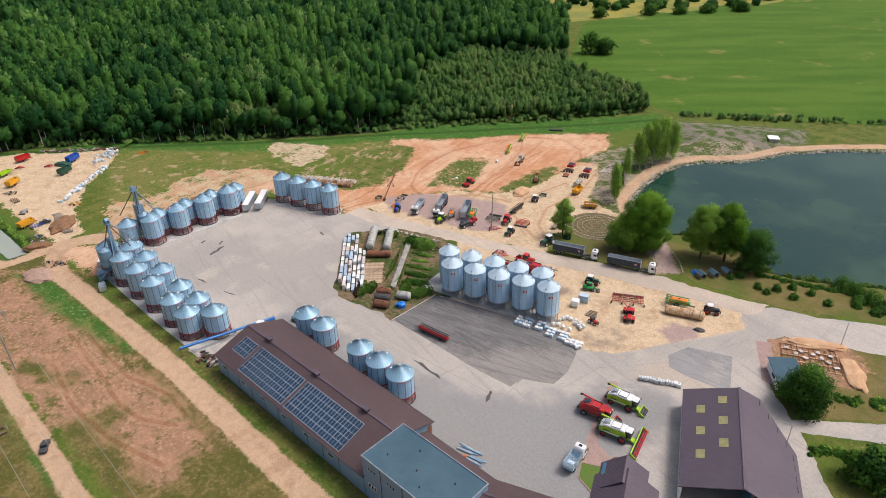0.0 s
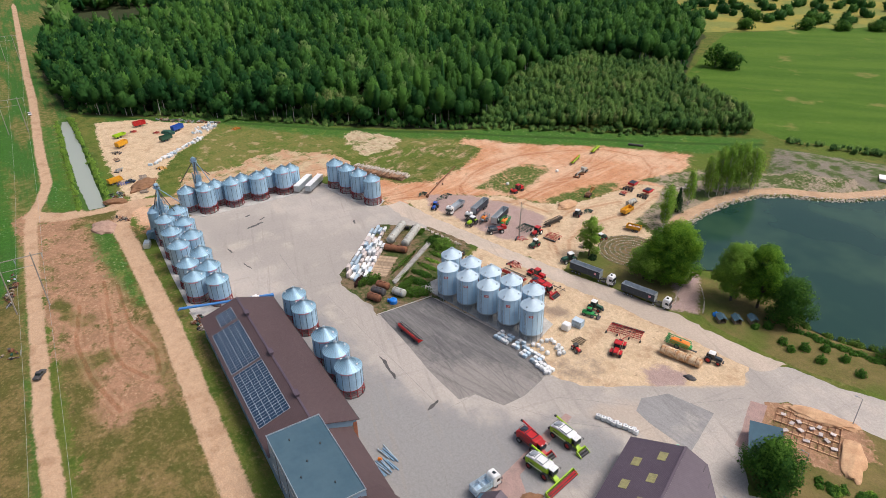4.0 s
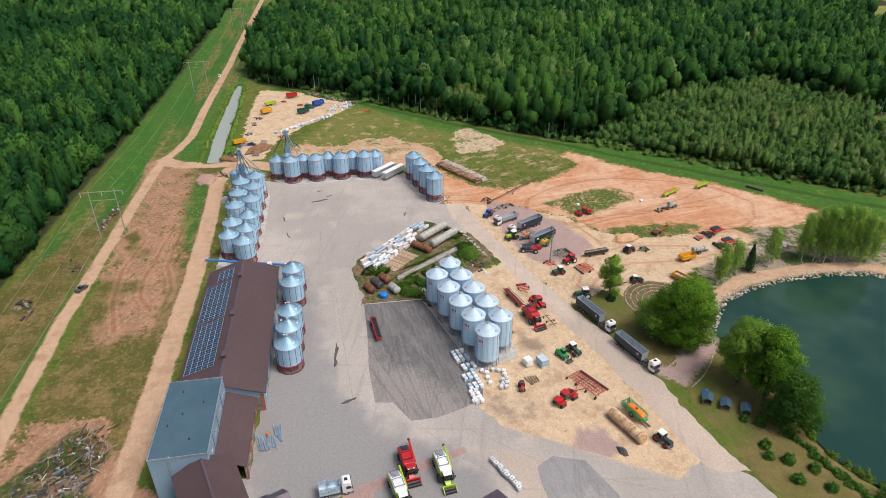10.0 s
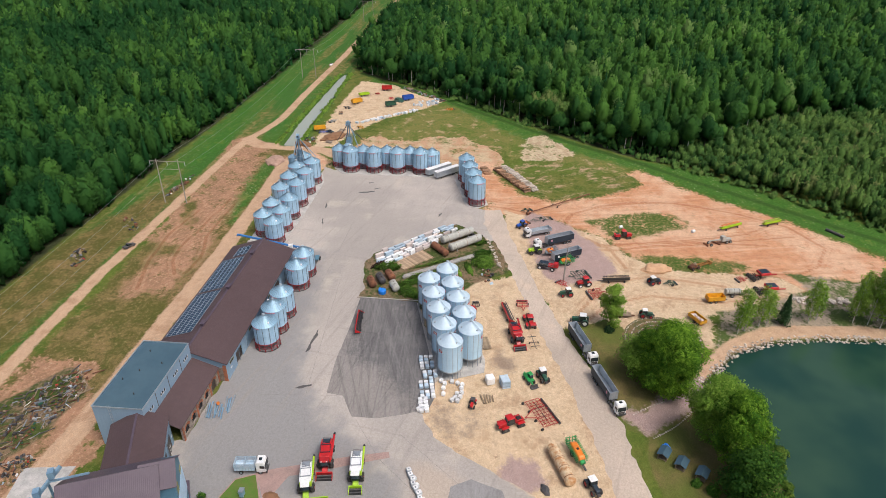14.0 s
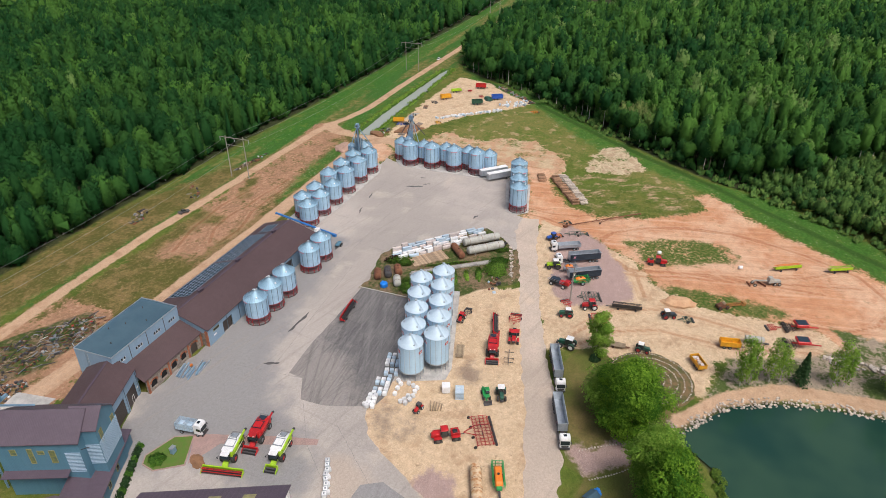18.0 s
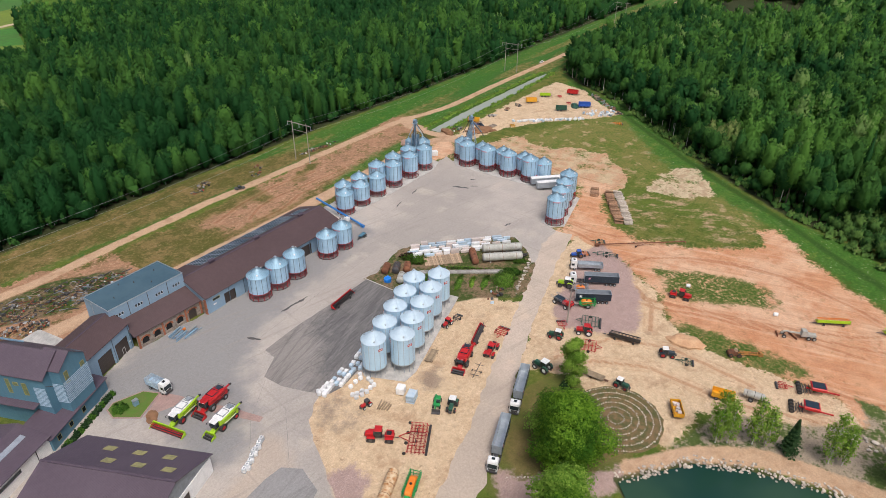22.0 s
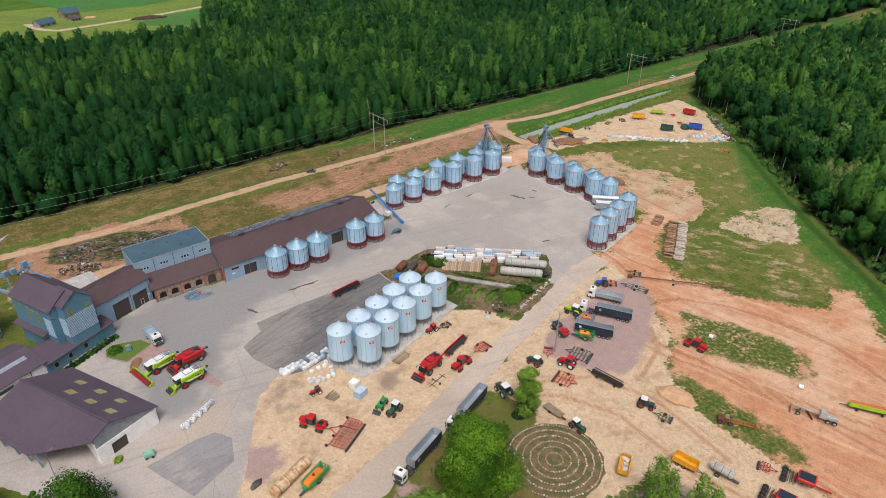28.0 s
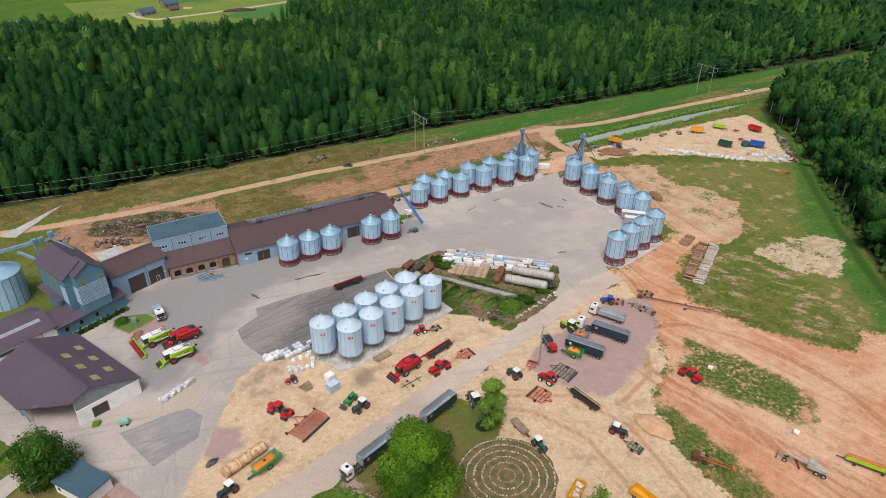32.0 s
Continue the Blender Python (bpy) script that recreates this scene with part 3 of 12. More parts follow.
LUSH = [[(-243.6, 35.4), (-229.6, 44.2), (-200.8, 44.6), (-186.5, 45.4), (-173.7, 46), (-172, 43.4), (-190, 39.8), (-210, 37)],
        [(-392, 28.5), (-389, 33.5), (-308, 33), (-260, 34.5), (-264, 23), (-288, 28)], [(-190, -9), (-300, -7), (-700, -3), (-700, 5), (-300, 10), (-245, 10), (-222, 2)], [(-330, 46), (-264, 49), (-264, 45), (-330, 43)],
        [(-372, 58), (-340, 107), (-329, 121), (-298, 144), (-279, 160), (-262, 183), (-249, 202), (-228, 225), (-211, 241), (-192, 264), (-174, 282), (-158, 298), (-146, 318), (-154, 338), (-170, 320), (-188, 300), (-206, 280), (-224, 260), (-244, 238), (-256, 210), (-272, 190), (-300, 162), (-330, 136), (-350, 118), (-386, 62)]]
OLIVE = [[(-149.4, 18.4), (-154.9, 22), (-152.9, 33.5), (-147.5, 32.4), (-143.4, 24.4), (-138.3, 27.7), (-130.5, 24.2), (-117.3, 26.2), (-114.5, 36.1), (-119.7, 38.8), (-116.1, 42.0), (-100.6, 48), (-40, 46), (-24, 43), (-24, 12), (-80, 19), (-122, 20)],
         [(-203.2, 54.2), (-179.9, 54.4), (-164.4, 53.8), (-141.0, 57), (-110.7, 59.7), (-66, 62), (-66, 58), (-102.8, 56.4), (-134.9, 54.3), (-159.7, 53.7), (-190.1, 53.0)], [(-190.6, 20), (-182.8, 24), (-172.1, 27.8), (-166.9, 30.0), (-171.1, 22.0)], [(-40, 44), (-66, 51), (-104, 51), (-100, 47), (-60, 46)],
         [(-215, 12), (-110, 10), (20, 4), (60, -12), (-60, -13), (-150, -12), (-180, -4)], [(-167, 44), (-168, 46.2), (-116, 44.6), (-114, 42.2), (-141, 42)], [(-121.6, 32.9), (-116, 44.4), (-104, 40.5), (-90, 36.2), (-82.7, 39.8), (-80, 37.2), (-91.4, 33.2), (-104, 35.3)]]
SOOT = [(-71.8, 134), (-75.8, 136.7), (-75.6, 142.5), (-72.1, 147.7), (-67.3, 144.2), (-67.4, 139.2)]
MEADOW = [(-258, 76), (-300, 92), (-342, 112), (-322, 136), (-300, 158), (-270, 190), (-248, 214), (-232, 206), (-246, 186), (-250, 156), (-262, 148), (-268, 118), (-262, 98)]
GREY = [(-152, 250), (-142, 252), (-134, 240), (-126, 220), (-108, 214), (-104, 217), (-112, 225), (-118, 236), (-120, 262), (-117, 280), (-107, 291), (-97, 304), (-90, 318), (-100, 322), (-122, 304), (-142, 288), (-150, 268)]
SPIRAL = [(-110.2 + 12.5 * math.cos(k * 0.42), 199.6 + 12.5 * math.sin(k * 0.42)) for k in range(15)]
DRAIN = [(-400, 50), (-374, 76), (-346, 110), (-316, 140), (-291, 166), (-268, 193), (-252, 213), (-232, 234), (-212, 257), (-190, 281), (-170, 304), (-150, 330)]
GOLDEN = [(-342, 522), (-297, 606), (-215, 770), (-480, 900), (-760, 780), (-480, 575)]
WEST_FIELD = [(-60, -348), (-93, -307), (-110, -284), (-148, -287), (-180, -273), (-212, -275), (-234, -332), (-268, -420), (-330, -414), (-600, -430), (-600, -900), (60, -900), (60, -348)]
SHORE = [(-97, 209), (-104, 215), (-111, 222), (-117, 232), (-119, 246), (-120, 263), (-118, 278), (-111, 290), (-101, 298), (-93, 308), (-85, 326), (-69, 344), (-50, 360)]

WOOD_W = [(60, -15), (-60, -14), (-150, -15), (-230, -13), (-300, -10), (-420, -5), (-560, -5), (-980, -8), (-980, -340), (-620, -420), (-330, -412), (-270, -418), (-236, -330), (-214, -272), (-180, -270), (-148, -284), (-110, -281), (-93, -304), (-60, -345), (60, -345)]
WOOD_N = [(-415, 44), (-394, 57), (-371, 92), (-344, 120), (-330, 137), (-306, 160), (-280, 188), (-263, 208), (-252, 225), (-256, 240), (-306, 296), (-330, 372), (-262, 404), (-318, 486), (-342, 522), (-480, 575), (-700, 760), (-980, 700), (-980, 74), (-760, 64), (-690, 57), (-610, 45), (-520, 36)]
YOUNG = [(-252, 227), (-247, 236), (-228, 257), (-210, 278), (-191, 297), (-177, 316), (-162, 338), (-174, 350), (-252, 386), (-262, 402), (-330, 372), (-306, 296)]

# ---- ground sheet ----
def axis(lo, hi, step, far):
    fine = list(np.arange(lo, hi + 0.1, step))
    out, d = [], step
    a, b = lo, hi
    left, right = [], []
    while a > -far:
        d *= 1.35
        a -= d
        left.append(a)
    d = step
    while b < far:
        d *= 1.35
        b += d
        right.append(b)
    return np.array(left[::-1] + fine + right)


def graded(lo, a, b, hi, far):
    """Fine steps in the middle stretch, coarser ones outside it."""
    mid = np.arange(a, b, 1.25)
    out = axis(lo, hi, 2.5, far)
    return np.concatenate([out[out < a - 0.6], mid, out[out > b]])


gx, gy = graded(-420, -292, -20, 40, 4200), graded(-30, 8, 296, 400, 4200)
GX, GY = np.meshgrid(gx, gy, indexing="ij")
fx, fy = GX.ravel(), GY.ravel()
layers = {
    "pond": edge_dist(POND, fx, fy), "ditch": edge_dist(DITCH, fx, fy),
    "sand": np.maximum.reduce([edge_dist(SAND_E, fx, fy) + 2.5, edge_dist(SAND_N, fx, fy), edge_dist(LOT, fx, fy)]),
    "red": np.maximum.reduce([edge_dist(RED, fx, fy), edge_dist(YARD_NORTH, fx, fy)]),
    "turf": np.maximum(edge_dist(TURF_A, fx, fy), edge_dist(TURF_B, fx, fy)), "patchy": edge_dist(PATCHY, fx, fy), "pale": edge_dist(PALE, fx, fy), "scrape": edge_dist(SCRAPE, fx, fy),
    "gravel": np.maximum.reduce([edge_dist(GRAVEL, fx, fy), edge_dist(PATH, fx, fy), edge_dist([(-62, 154), (-60, 161), (-54, 163), (-51, 158), (-54, 152)], fx, fy)]),
    "lawn": np.maximum(np.maximum(edge_dist(LAWN, fx, fy), edge_dist(LAWN_W, fx, fy)), edge_dist(GARDEN_S, fx, fy)),
    "field": np.maximum(edge_dist(FIELD, fx, fy), edge_dist(WEST_FIELD, fx, fy)), "golden": edge_dist(GOLDEN, fx, fy), "lush": np.maximum.reduce([edge_dist(p, fx, fy) for p in LUSH]), "olive": np.maximum.reduce([edge_dist(p, fx, fy) for p in OLIVE]), "rut": np.maximum.reduce([line_dist(p, 0.8, fx, fy) for p in RUTS]), "grey": edge_dist(GREY, fx, fy), "drain": line_dist(DRAIN, 1.6, fx, fy), "island": np.maximum(edge_dist(ISLAND, fx, fy), edge_dist([(-80, 33), (-62, 22), (-42, 20), (-40, 28), (-58, 38), (-74, 40)], fx, fy)), "waste": edge_dist(WASTE, fx, fy), "bare": edge_dist(BARE, fx, fy), "meadow": edge_dist(MEADOW, fx, fy), "soot": np.maximum(edge_dist(SOOT, fx, fy), edge_dist([(-101, 152), (-96, 149), (-92, 153), (-95, 157)], fx, fy)),
    "track": np.maximum.reduce([line_dist(FAR_TRACK, 2.3, fx, fy), line_dist(FIELD_TRACK, 3.2, fx, fy), line_dist(WEST_TRACK, 3.2, fx, fy), line_dist(NORTH_TRACK, 4.0, fx, fy), line_dist(SHORE, 3.0, fx, fy)]),
    "corridor": edge_dist(CORRIDOR, fx, fy), "wood": np.maximum.reduce([edge_dist(p, fx, fy) for p in (WOOD_W, WOOD_N)]), "hummock": edge_dist(HUMMOCK, fx, fy),
    "soil": np.maximum.reduce([edge_dist([(-270, 15), (-262, 25), (-248, 32), (-238, 24), (-238, 12), (-262, 11)], fx, fy), edge_dist([(-62, 50), (-36, 40), (-24, 36), (-22, 50), (-40, 54), (-58, 58)], fx, fy), edge_dist([(-37, 172), (-30, 154), (-14, 164), (-10, 176), (-22, 184)], fx, fy), edge_dist([(-86, 18), (-57, 9), (-45, 13), (-31, 11), (-26, 26), (-32, 37), (-42, 49), (-58, 50), (-86, 38)], fx, fy)]),
}
far = np.hypot(fx + 190, fy - 130)
rise = np.array([noise.noise((x * 0.11, y * 0.11, 0.3)) * 0.22 + noise.noise((x * 0.4, y * 0.4, 4.3)) * 0.08 for x, y in zip(fx, fy)])
flat = np.maximum.reduce([edge_dist(p, fx, fy) for p in (YARD, ROAD, ISLAND, SPIRAL)])
fz = rise * np.clip(-flat / 8, 0.0, 1.0) * np.clip(1.5 - np.maximum(layers["sand"], layers["red"]) / 8, 0.35, 1.0) - 0.03
for key, depth, slope in (("pond", 2.2, 0.55), ("ditch", 2.0, 0.7)):
    fz += -np.clip((layers[key] + 1.6) * slope, 0, depth)
hump = np.clip(layers["hummock"] / 9, 0, 1)
fz += hump * (1.6 + rise * 6)
fz += np.clip((far - 500) / 4000, 0, 1) * 4
me = bpy.data.meshes.new("ground")
na, nb = len(gx), len(gy)
idx = np.arange(na * nb).reshape(na, nb)
quads = np.stack([idx[:-1, :-1], idx[1:, :-1], idx[1:, 1:], idx[:-1, 1:]], -1).reshape(-1, 4)
me.vertices.add(na * nb)
me.vertices.foreach_set("co", np.stack([fx, fy, fz], 1).astype(np.float32).ravel())
me.loops.add(quads.size)
me.loops.foreach_set("vertex_index", quads.ravel().astype(np.int32))
me.polygons.add(len(quads))
me.polygons.foreach_set("loop_start", np.arange(0, quads.size, 4, dtype=np.int32))
me.update(calc_edges=True)
for key, d in layers.items():
    a = me.attributes.new("d_" + key, "FLOAT", "POINT")
    a.data.foreach_set("value", np.clip(d, -12, 12).astype(np.float32))
me.shade_smooth()
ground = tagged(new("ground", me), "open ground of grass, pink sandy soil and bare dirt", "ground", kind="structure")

gm, nt, b = shell("natural_ground")
geo_n = nt.nodes.new("ShaderNodeNewGeometry").outputs["Position"]
nA, nB, nC, nD = grain(nt, geo_n, 0.035, 4.0), grain(nt, geo_n, 0.16, 6.0, 0.62), grain(nt, geo_n, 0.9, 6.0, 0.65), grain(nt, geo_n, 5.0, 4.0, 0.6)


def zone(key, amp=2.4, fine=1.6, width=0.5, bias=0.0):
    """Where a kind of ground lies: its distance field with a torn edge."""
    at = nt.nodes.new("ShaderNodeAttribute")
    at.attribute_name = "d_" + key
    d = calc(nt, "ADD", at.outputs["Fac"], calc(nt, "MULTIPLY_ADD", nB, amp * 5, -amp * 2.5 + bias))
    d = calc(nt, "ADD", d, calc(nt, "MULTIPLY_ADD", nC, fine * 4, -fine * 2))
    return ramp(nt, d, -width, width)


speck = mixc(nt, 1.0, mixc(nt, nD, (0.55,) * 3, (1.45,) * 3), mixc(nt, ramp(nt, grain(nt, geo_n, 2.0, 3.0, 0.6), 0.3, 0.7), (0.92,) * 3, (1.08,) * 3), "MULTIPLY")
grass = mixc(nt, ramp(nt, nB, 0.38, 0.60), (0.068, 0.108, 0.016), (0.142, 0.145, 0.034))
grass = mixc(nt, ramp(nt, nC, 0.5, 0.72), grass, (0.175, 0.165, 0.058))
grass = mixc(nt, ramp(nt, nA, 0.46, 0.62), grass, mixc(nt, nC, (0.062, 0.112, 0.016), (0.135, 0.160, 0.030)))
dry = mixc(nt, ramp(nt, nC, 0.35, 0.7), (0.135, 0.125, 0.040), (0.215, 0.165, 0.075))
dry = mixc(nt, ramp(nt, nB, 0.5, 0.66), dry, (0.085, 0.125, 0.022))
weeds = mixc(nt, nC, (0.022, 0.082, 0.014), (0.068, 0.170, 0.028))
weeds = mixc(nt, ramp(nt, nD, 0.66, 0.74), weeds, (0.34, 0.38, 0.27))
mottle, blotch = grain(nt, geo_n, 0.13, 7.0, 0.7), grain(nt, geo_n, 0.3, 7.0, 0.7)
sandy = mixc(nt, ramp(nt, nB, 0.3, 0.7), (0.60, 0.455, 0.30), (0.525, 0.385, 0.245))
sandy = mixc(nt, calc(nt, "MULTIPLY", ramp(nt, nC, 0.45, 0.75), 0.5), sandy, (0.68, 0.55, 0.39))
sandy = mixc(nt, calc(nt, "MULTIPLY", ramp(nt, mottle, 0.50, 0.66), 0.55), sandy, (0.36, 0.22, 0.13))
sandy = mixc(nt, calc(nt, "MULTIPLY", ramp(nt, blotch, 0.56, 0.68), 0.35), sandy, (0.235, 0.175, 0.13))
sandy = mixc(nt, calc(nt, "MULTIPLY", ramp(nt, grain(nt, geo_n, 0.55, 5.0, 0.7), 0.60, 0.68), 0.6), sandy, (0.25, 0.17, 0.11))
reddish = mixc(nt, ramp(nt, nB, 0.32, 0.68), (0.57, 0.315, 0.18), (0.51, 0.245, 0.128))
reddish = mixc(nt, ramp(nt, nA, 0.42, 0.6), reddish, (0.60, 0.385, 0.25))
reddish = mixc(nt, calc(nt, "MULTIPLY", ramp(nt, mottle, 0.5, 0.64), 0.6), reddish, (0.48, 0.21, 0.105))
drag = grain(nt, geo_n, 0.45, 6.0, 0.68, (0.07, 1.0, 1.0, 101))
reddish = mixc(nt, calc(nt, "MULTIPLY", ramp(nt, drag, 0.52, 0.66), 0.5), reddish, (0.66, 0.46, 0.32))
reddish = mixc(nt, calc(nt, "MULTIPLY", ramp(nt, drag, 0.47, 0.36), 0.4), reddish, (0.40, 0.195, 0.105))
reddish = mixc(nt, calc(nt, "MULTIPLY", ramp(nt, blotch, 0.57, 0.66), 0.4), reddish, (0.17, 0.135, 0.05))
# wheel ruts: pairs of worn lines along the ways that machines take
at_rut = nt.nodes.new("ShaderNodeAttribute")
at_rut.attribute_name = "d_rut"
rut_d = calc(nt, "ADD", at_rut.outputs["Fac"], calc(nt, "MULTIPLY_ADD", nC, 1.2, -0.6))
rut_way = ramp(nt, calc(nt, "ADD", at_rut.outputs["Fac"], calc(nt, "MULTIPLY_ADD", nB, 3.0, -1.5)), -2.2, 0.4)
rut_line = calc(nt, "MULTIPLY", rut_way, ramp(nt, calc(nt, "SINE", calc(nt, "MULTIPLY", rut_d, 3.6)), 0.0, 0.9))
pinkish = mixc(nt, ramp(nt, nB, 0.32, 0.66), (0.40, 0.225, 0.138), (0.28, 0.162, 0.094))
pinkish = mixc(nt, ramp(nt, nC, 0.5, 0.74), pinkish, (0.46, 0.30, 0.195))
pinkish = mixc(nt, calc(nt, "MULTIPLY", ramp(nt, blotch, 0.58, 0.66), 0.7), pinkish, (0.125, 0.115, 0.04))
pebbly = mixc(nt, ramp(nt, nC, 0.3, 0.7), (0.42, 0.295, 0.26), (0.33, 0.24, 0.215))
pebbly = mixc(nt, ramp(nt, nD, 0.55, 0.7), pebbly, (0.49, 0.38, 0.34))
tracky = mixc(nt, ramp(nt, nC, 0.35, 0.7), (0.53, 0.365, 0.24), (0.45, 0.295, 0.185))
tracky = mixc(nt, calc(nt, "MULTIPLY", ramp(nt, mottle, 0.5, 0.64), 0.5), tracky, (0.33, 0.19, 0.11))
lawny = mixc(nt, ramp(nt, nB, 0.3, 0.7), (0.125, 0.118, 0.034), (0.195, 0.150, 0.060))
lawny = mixc(nt, ramp(nt, nC, 0.52, 0.70), lawny, (0.160, 0.118, 0.055))
lawny = mixc(nt, ramp(nt, nA, 0.50, 0.64), lawny, (0.105, 0.128, 0.028))
crop = mixc(nt, ramp(nt, grain(nt, geo_n, 0.05, 5.0, 0.6, (0.25, 1, 1, 40)), 0.35, 0.65), (0.060, 0.128, 0.014), (0.088, 0.158, 0.020))
crop = mixc(nt, ramp(nt, nA, 0.62, 0.72), crop, (0.19, 0.19, 0.055))
grey_soil = mixc(nt, ramp(nt, nB, 0.4, 0.6), (0.22, 0.19, 0.15), (0.075, 0.11, 0.03))
col = grass
col = mixc(nt, zone("corridor", 3, 2, 1.5), col, mixc(nt, ramp(nt, grain(nt, geo_n, 0.09, 4.0, 0.6, (0.12, 1, 1, 1)), 0.44, 0.56), weeds, mixc(nt, ramp(nt, blotch, 0.44, 0.6), (0.098, 0.125, 0.026), mixc(nt, nC, (0.165, 0.150, 0.044), (0.27, 0.21, 0.10)))))
# floor of the woods: litter and undergrowth, with the trees' shade in the colour
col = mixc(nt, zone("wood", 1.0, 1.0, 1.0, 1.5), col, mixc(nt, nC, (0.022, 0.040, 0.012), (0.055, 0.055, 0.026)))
col = mixc(nt, zone("field", 1.0, 0.5), col, crop)
col = mixc(nt, zone("lawn", 0.15, 0.1), col, lawny)
col = mixc(nt, zone("hummock", 2.0, 1.5), col, grey_soil)
# waste land: dry olive grass broken by bare pink soil, tyre marks and green strips
mix2 = calc(nt, "MULTIPLY_ADD", mottle, 0.55, calc(nt, "MULTIPLY_ADD", nC, 0.25, calc(nt, "MULTIPLY", nA, 0.20)))
olive = mixc(nt, ramp(nt, mix2, 0.44, 0.56), (0.098, 0.094, 0.024), (0.195, 0.142, 0.056))
olive = mixc(nt, ramp(nt, nB, 0.50, 0.62), olive, mixc(nt, nC, (0.058, 0.070, 0.016), (0.130, 0.120, 0.032)))
olive = mixc(nt, ramp(nt, nC, 0.56, 0.70), olive, (0.215, 0.175, 0.075))
col = mixc(nt, zone("waste", 2.0, 1.0), col, mixc(nt, ramp(nt, mix2, 0.50, 0.60), olive, pinkish))
col = mixc(nt, calc(nt, "MULTIPLY", zone("bare", 5.0, 2.5, 2.0), ramp(nt, mix2, 0.38, 0.50)), col, pinkish)
col = mixc(nt, zone("olive", 2.6, 2.4, 2.2), col, mixc(nt, calc(nt, "MULTIPLY", ramp(nt, mix2, 0.56, 0.66), 0.8), olive, pinkish))
meadow = mixc(nt, ramp(nt, mix2, 0.40, 0.54), mixc(nt, nC, (0.055, 0.108, 0.016), (0.125, 0.168, 0.028)), mixc(nt, nC, (0.125, 0.142, 0.030), (0.215, 0.190, 0.065)))
meadow = mixc(nt, ramp(nt, nB, 0.55, 0.65), meadow, mixc(nt, nC, (0.28, 0.215, 0.105), (0.40, 0.30, 0.175)))
col = mixc(nt, zone("meadow", 3.0, 2.0, 2.0), col, meadow)
rank = mixc(nt, ramp(nt, mix2, 0.48, 0.58), mixc(nt, nC, (0.018, 0.078, 0.012), (0.062, 0.185, 0.024)), mixc(nt, ramp(nt, blotch, 0.46, 0.58), (0.044, 0.140, 0.018), (0.105, 0.172, 0.028)))
rank = mixc(nt, calc(nt, "MULTIPLY", ramp(nt, nC, 0.58, 0.70), ramp(nt, nB, 0.48, 0.56)), rank, (0.34, 0.38, 0.28))
col = mixc(nt, calc(nt, "MULTIPLY", zone("lush", 3.0, 3.0, 2.2), 0.82), col, rank)
col = mixc(nt, calc(nt, "MULTIPLY", zone("drain", 0.5, 0.6, 1.0), 0.8), col, mixc(nt, nC, (0.018, 0.055, 0.010), (0.045, 0.10, 0.016)))
col = mixc(nt, zone("golden", 1.0, 0.5), col, mixc(nt, ramp(nt, nA, 0.4, 0.6), (0.30, 0.26, 0.06), (0.20, 0.22, 0.06)))
scraped = ramp(nt, grain(nt, geo_n, 0.5, 6.0, 0.66, (0.22, 1.0, 1.0, -60)), 0.5, 0.6)
col = mixc(nt, calc(nt, "MULTIPLY", zone("patchy", 4.0, 2.5, 2.0), ramp(nt, calc(nt, "MULTIPLY_ADD", grain(nt, geo_n, 0.16, 6.0, 0.66, (0.45, 1.0, 1.0, -60)), 0.5, calc(nt, "MULTIPLY", mix2, 0.5)), 0.50, 0.60)), col, mixc(nt, nC, (0.37, 0.24, 0.145), (0.45, 0.32, 0.21)))
col = mixc(nt, calc(nt, "MULTIPLY", zone("pale", 2.0, 1.5), ramp(nt, mix2, 0.42, 0.50)), col, mixc(nt, ramp(nt, blotch, 0.45, 0.6), (0.52, 0.42, 0.28), mixc(nt, nC, (0.36, 0.24, 0.15), (0.46, 0.35, 0.23))))
col = mixc(nt, calc(nt, "MULTIPLY", zone("scrape", 3.0, 2.0), ramp(nt, calc(nt, "MULTIPLY_ADD", scraped, 0.06, calc(nt, "MULTIPLY", mix2, 0.94)), 0.36, 0.48)), col, mixc(nt, ramp(nt, nB, 0.4, 0.6), (0.50, 0.38, 0.24), (0.48, 0.29, 0.175)))
col = mixc(nt, zone("red", 2.5, 2.5, 1.5), col, reddish)
col = mixc(nt, calc(nt, "MULTIPLY", zone("turf", 3.0, 2.5, 1.5), ramp(nt, mix2, 0.60, 0.52)), col, mixc(nt, ramp(nt, nC, 0.42, 0.62), mixc(nt, nD, (0.038, 0.085, 0.012), (0.078, 0.135, 0.020)), (0.165, 0.150, 0.052)))
col = mixc(nt, zone("sand", 1.6, 1.2), col, sandy)
col = mixc(nt, calc(nt, "MULTIPLY", calc(nt, "MULTIPLY", zone("soot", 3.0, 2.0, 2.0), ramp(nt, mix2, 0.40, 0.54)), 0.75), col, mixc(nt, nC, (0.19, 0.155, 0.13), (0.30, 0.225, 0.17)))
col = mixc(nt, calc(nt, "MULTIPLY", rut_way, 0.25), col, (0.49, 0.30, 0.185))
col = mixc(nt, calc(nt, "MULTIPLY", rut_line, 0.65), col, mixc(nt, 1.0, col, (0.74, 0.56, 0.47), "MULTIPLY"))
col = mixc(nt, zone("grey", 1.6, 1.4, 1.0), col, mixc(nt, ramp(nt, mix2, 0.46, 0.54), mixc(nt, nC, (0.05, 0.085, 0.02), (0.11, 0.14, 0.04)), mixc(nt, nC, (0.27, 0.215, 0.155), (0.37, 0.30, 0.225))))
col = mixc(nt, zone("gravel", 1.2, 1.2, 1.0), col, pebbly)
col = mixc(nt, calc(nt, "MULTIPLY", zone("soil", 2.0, 1.0), ramp(nt, mix2, 0.40, 0.50)), col, pinkish)
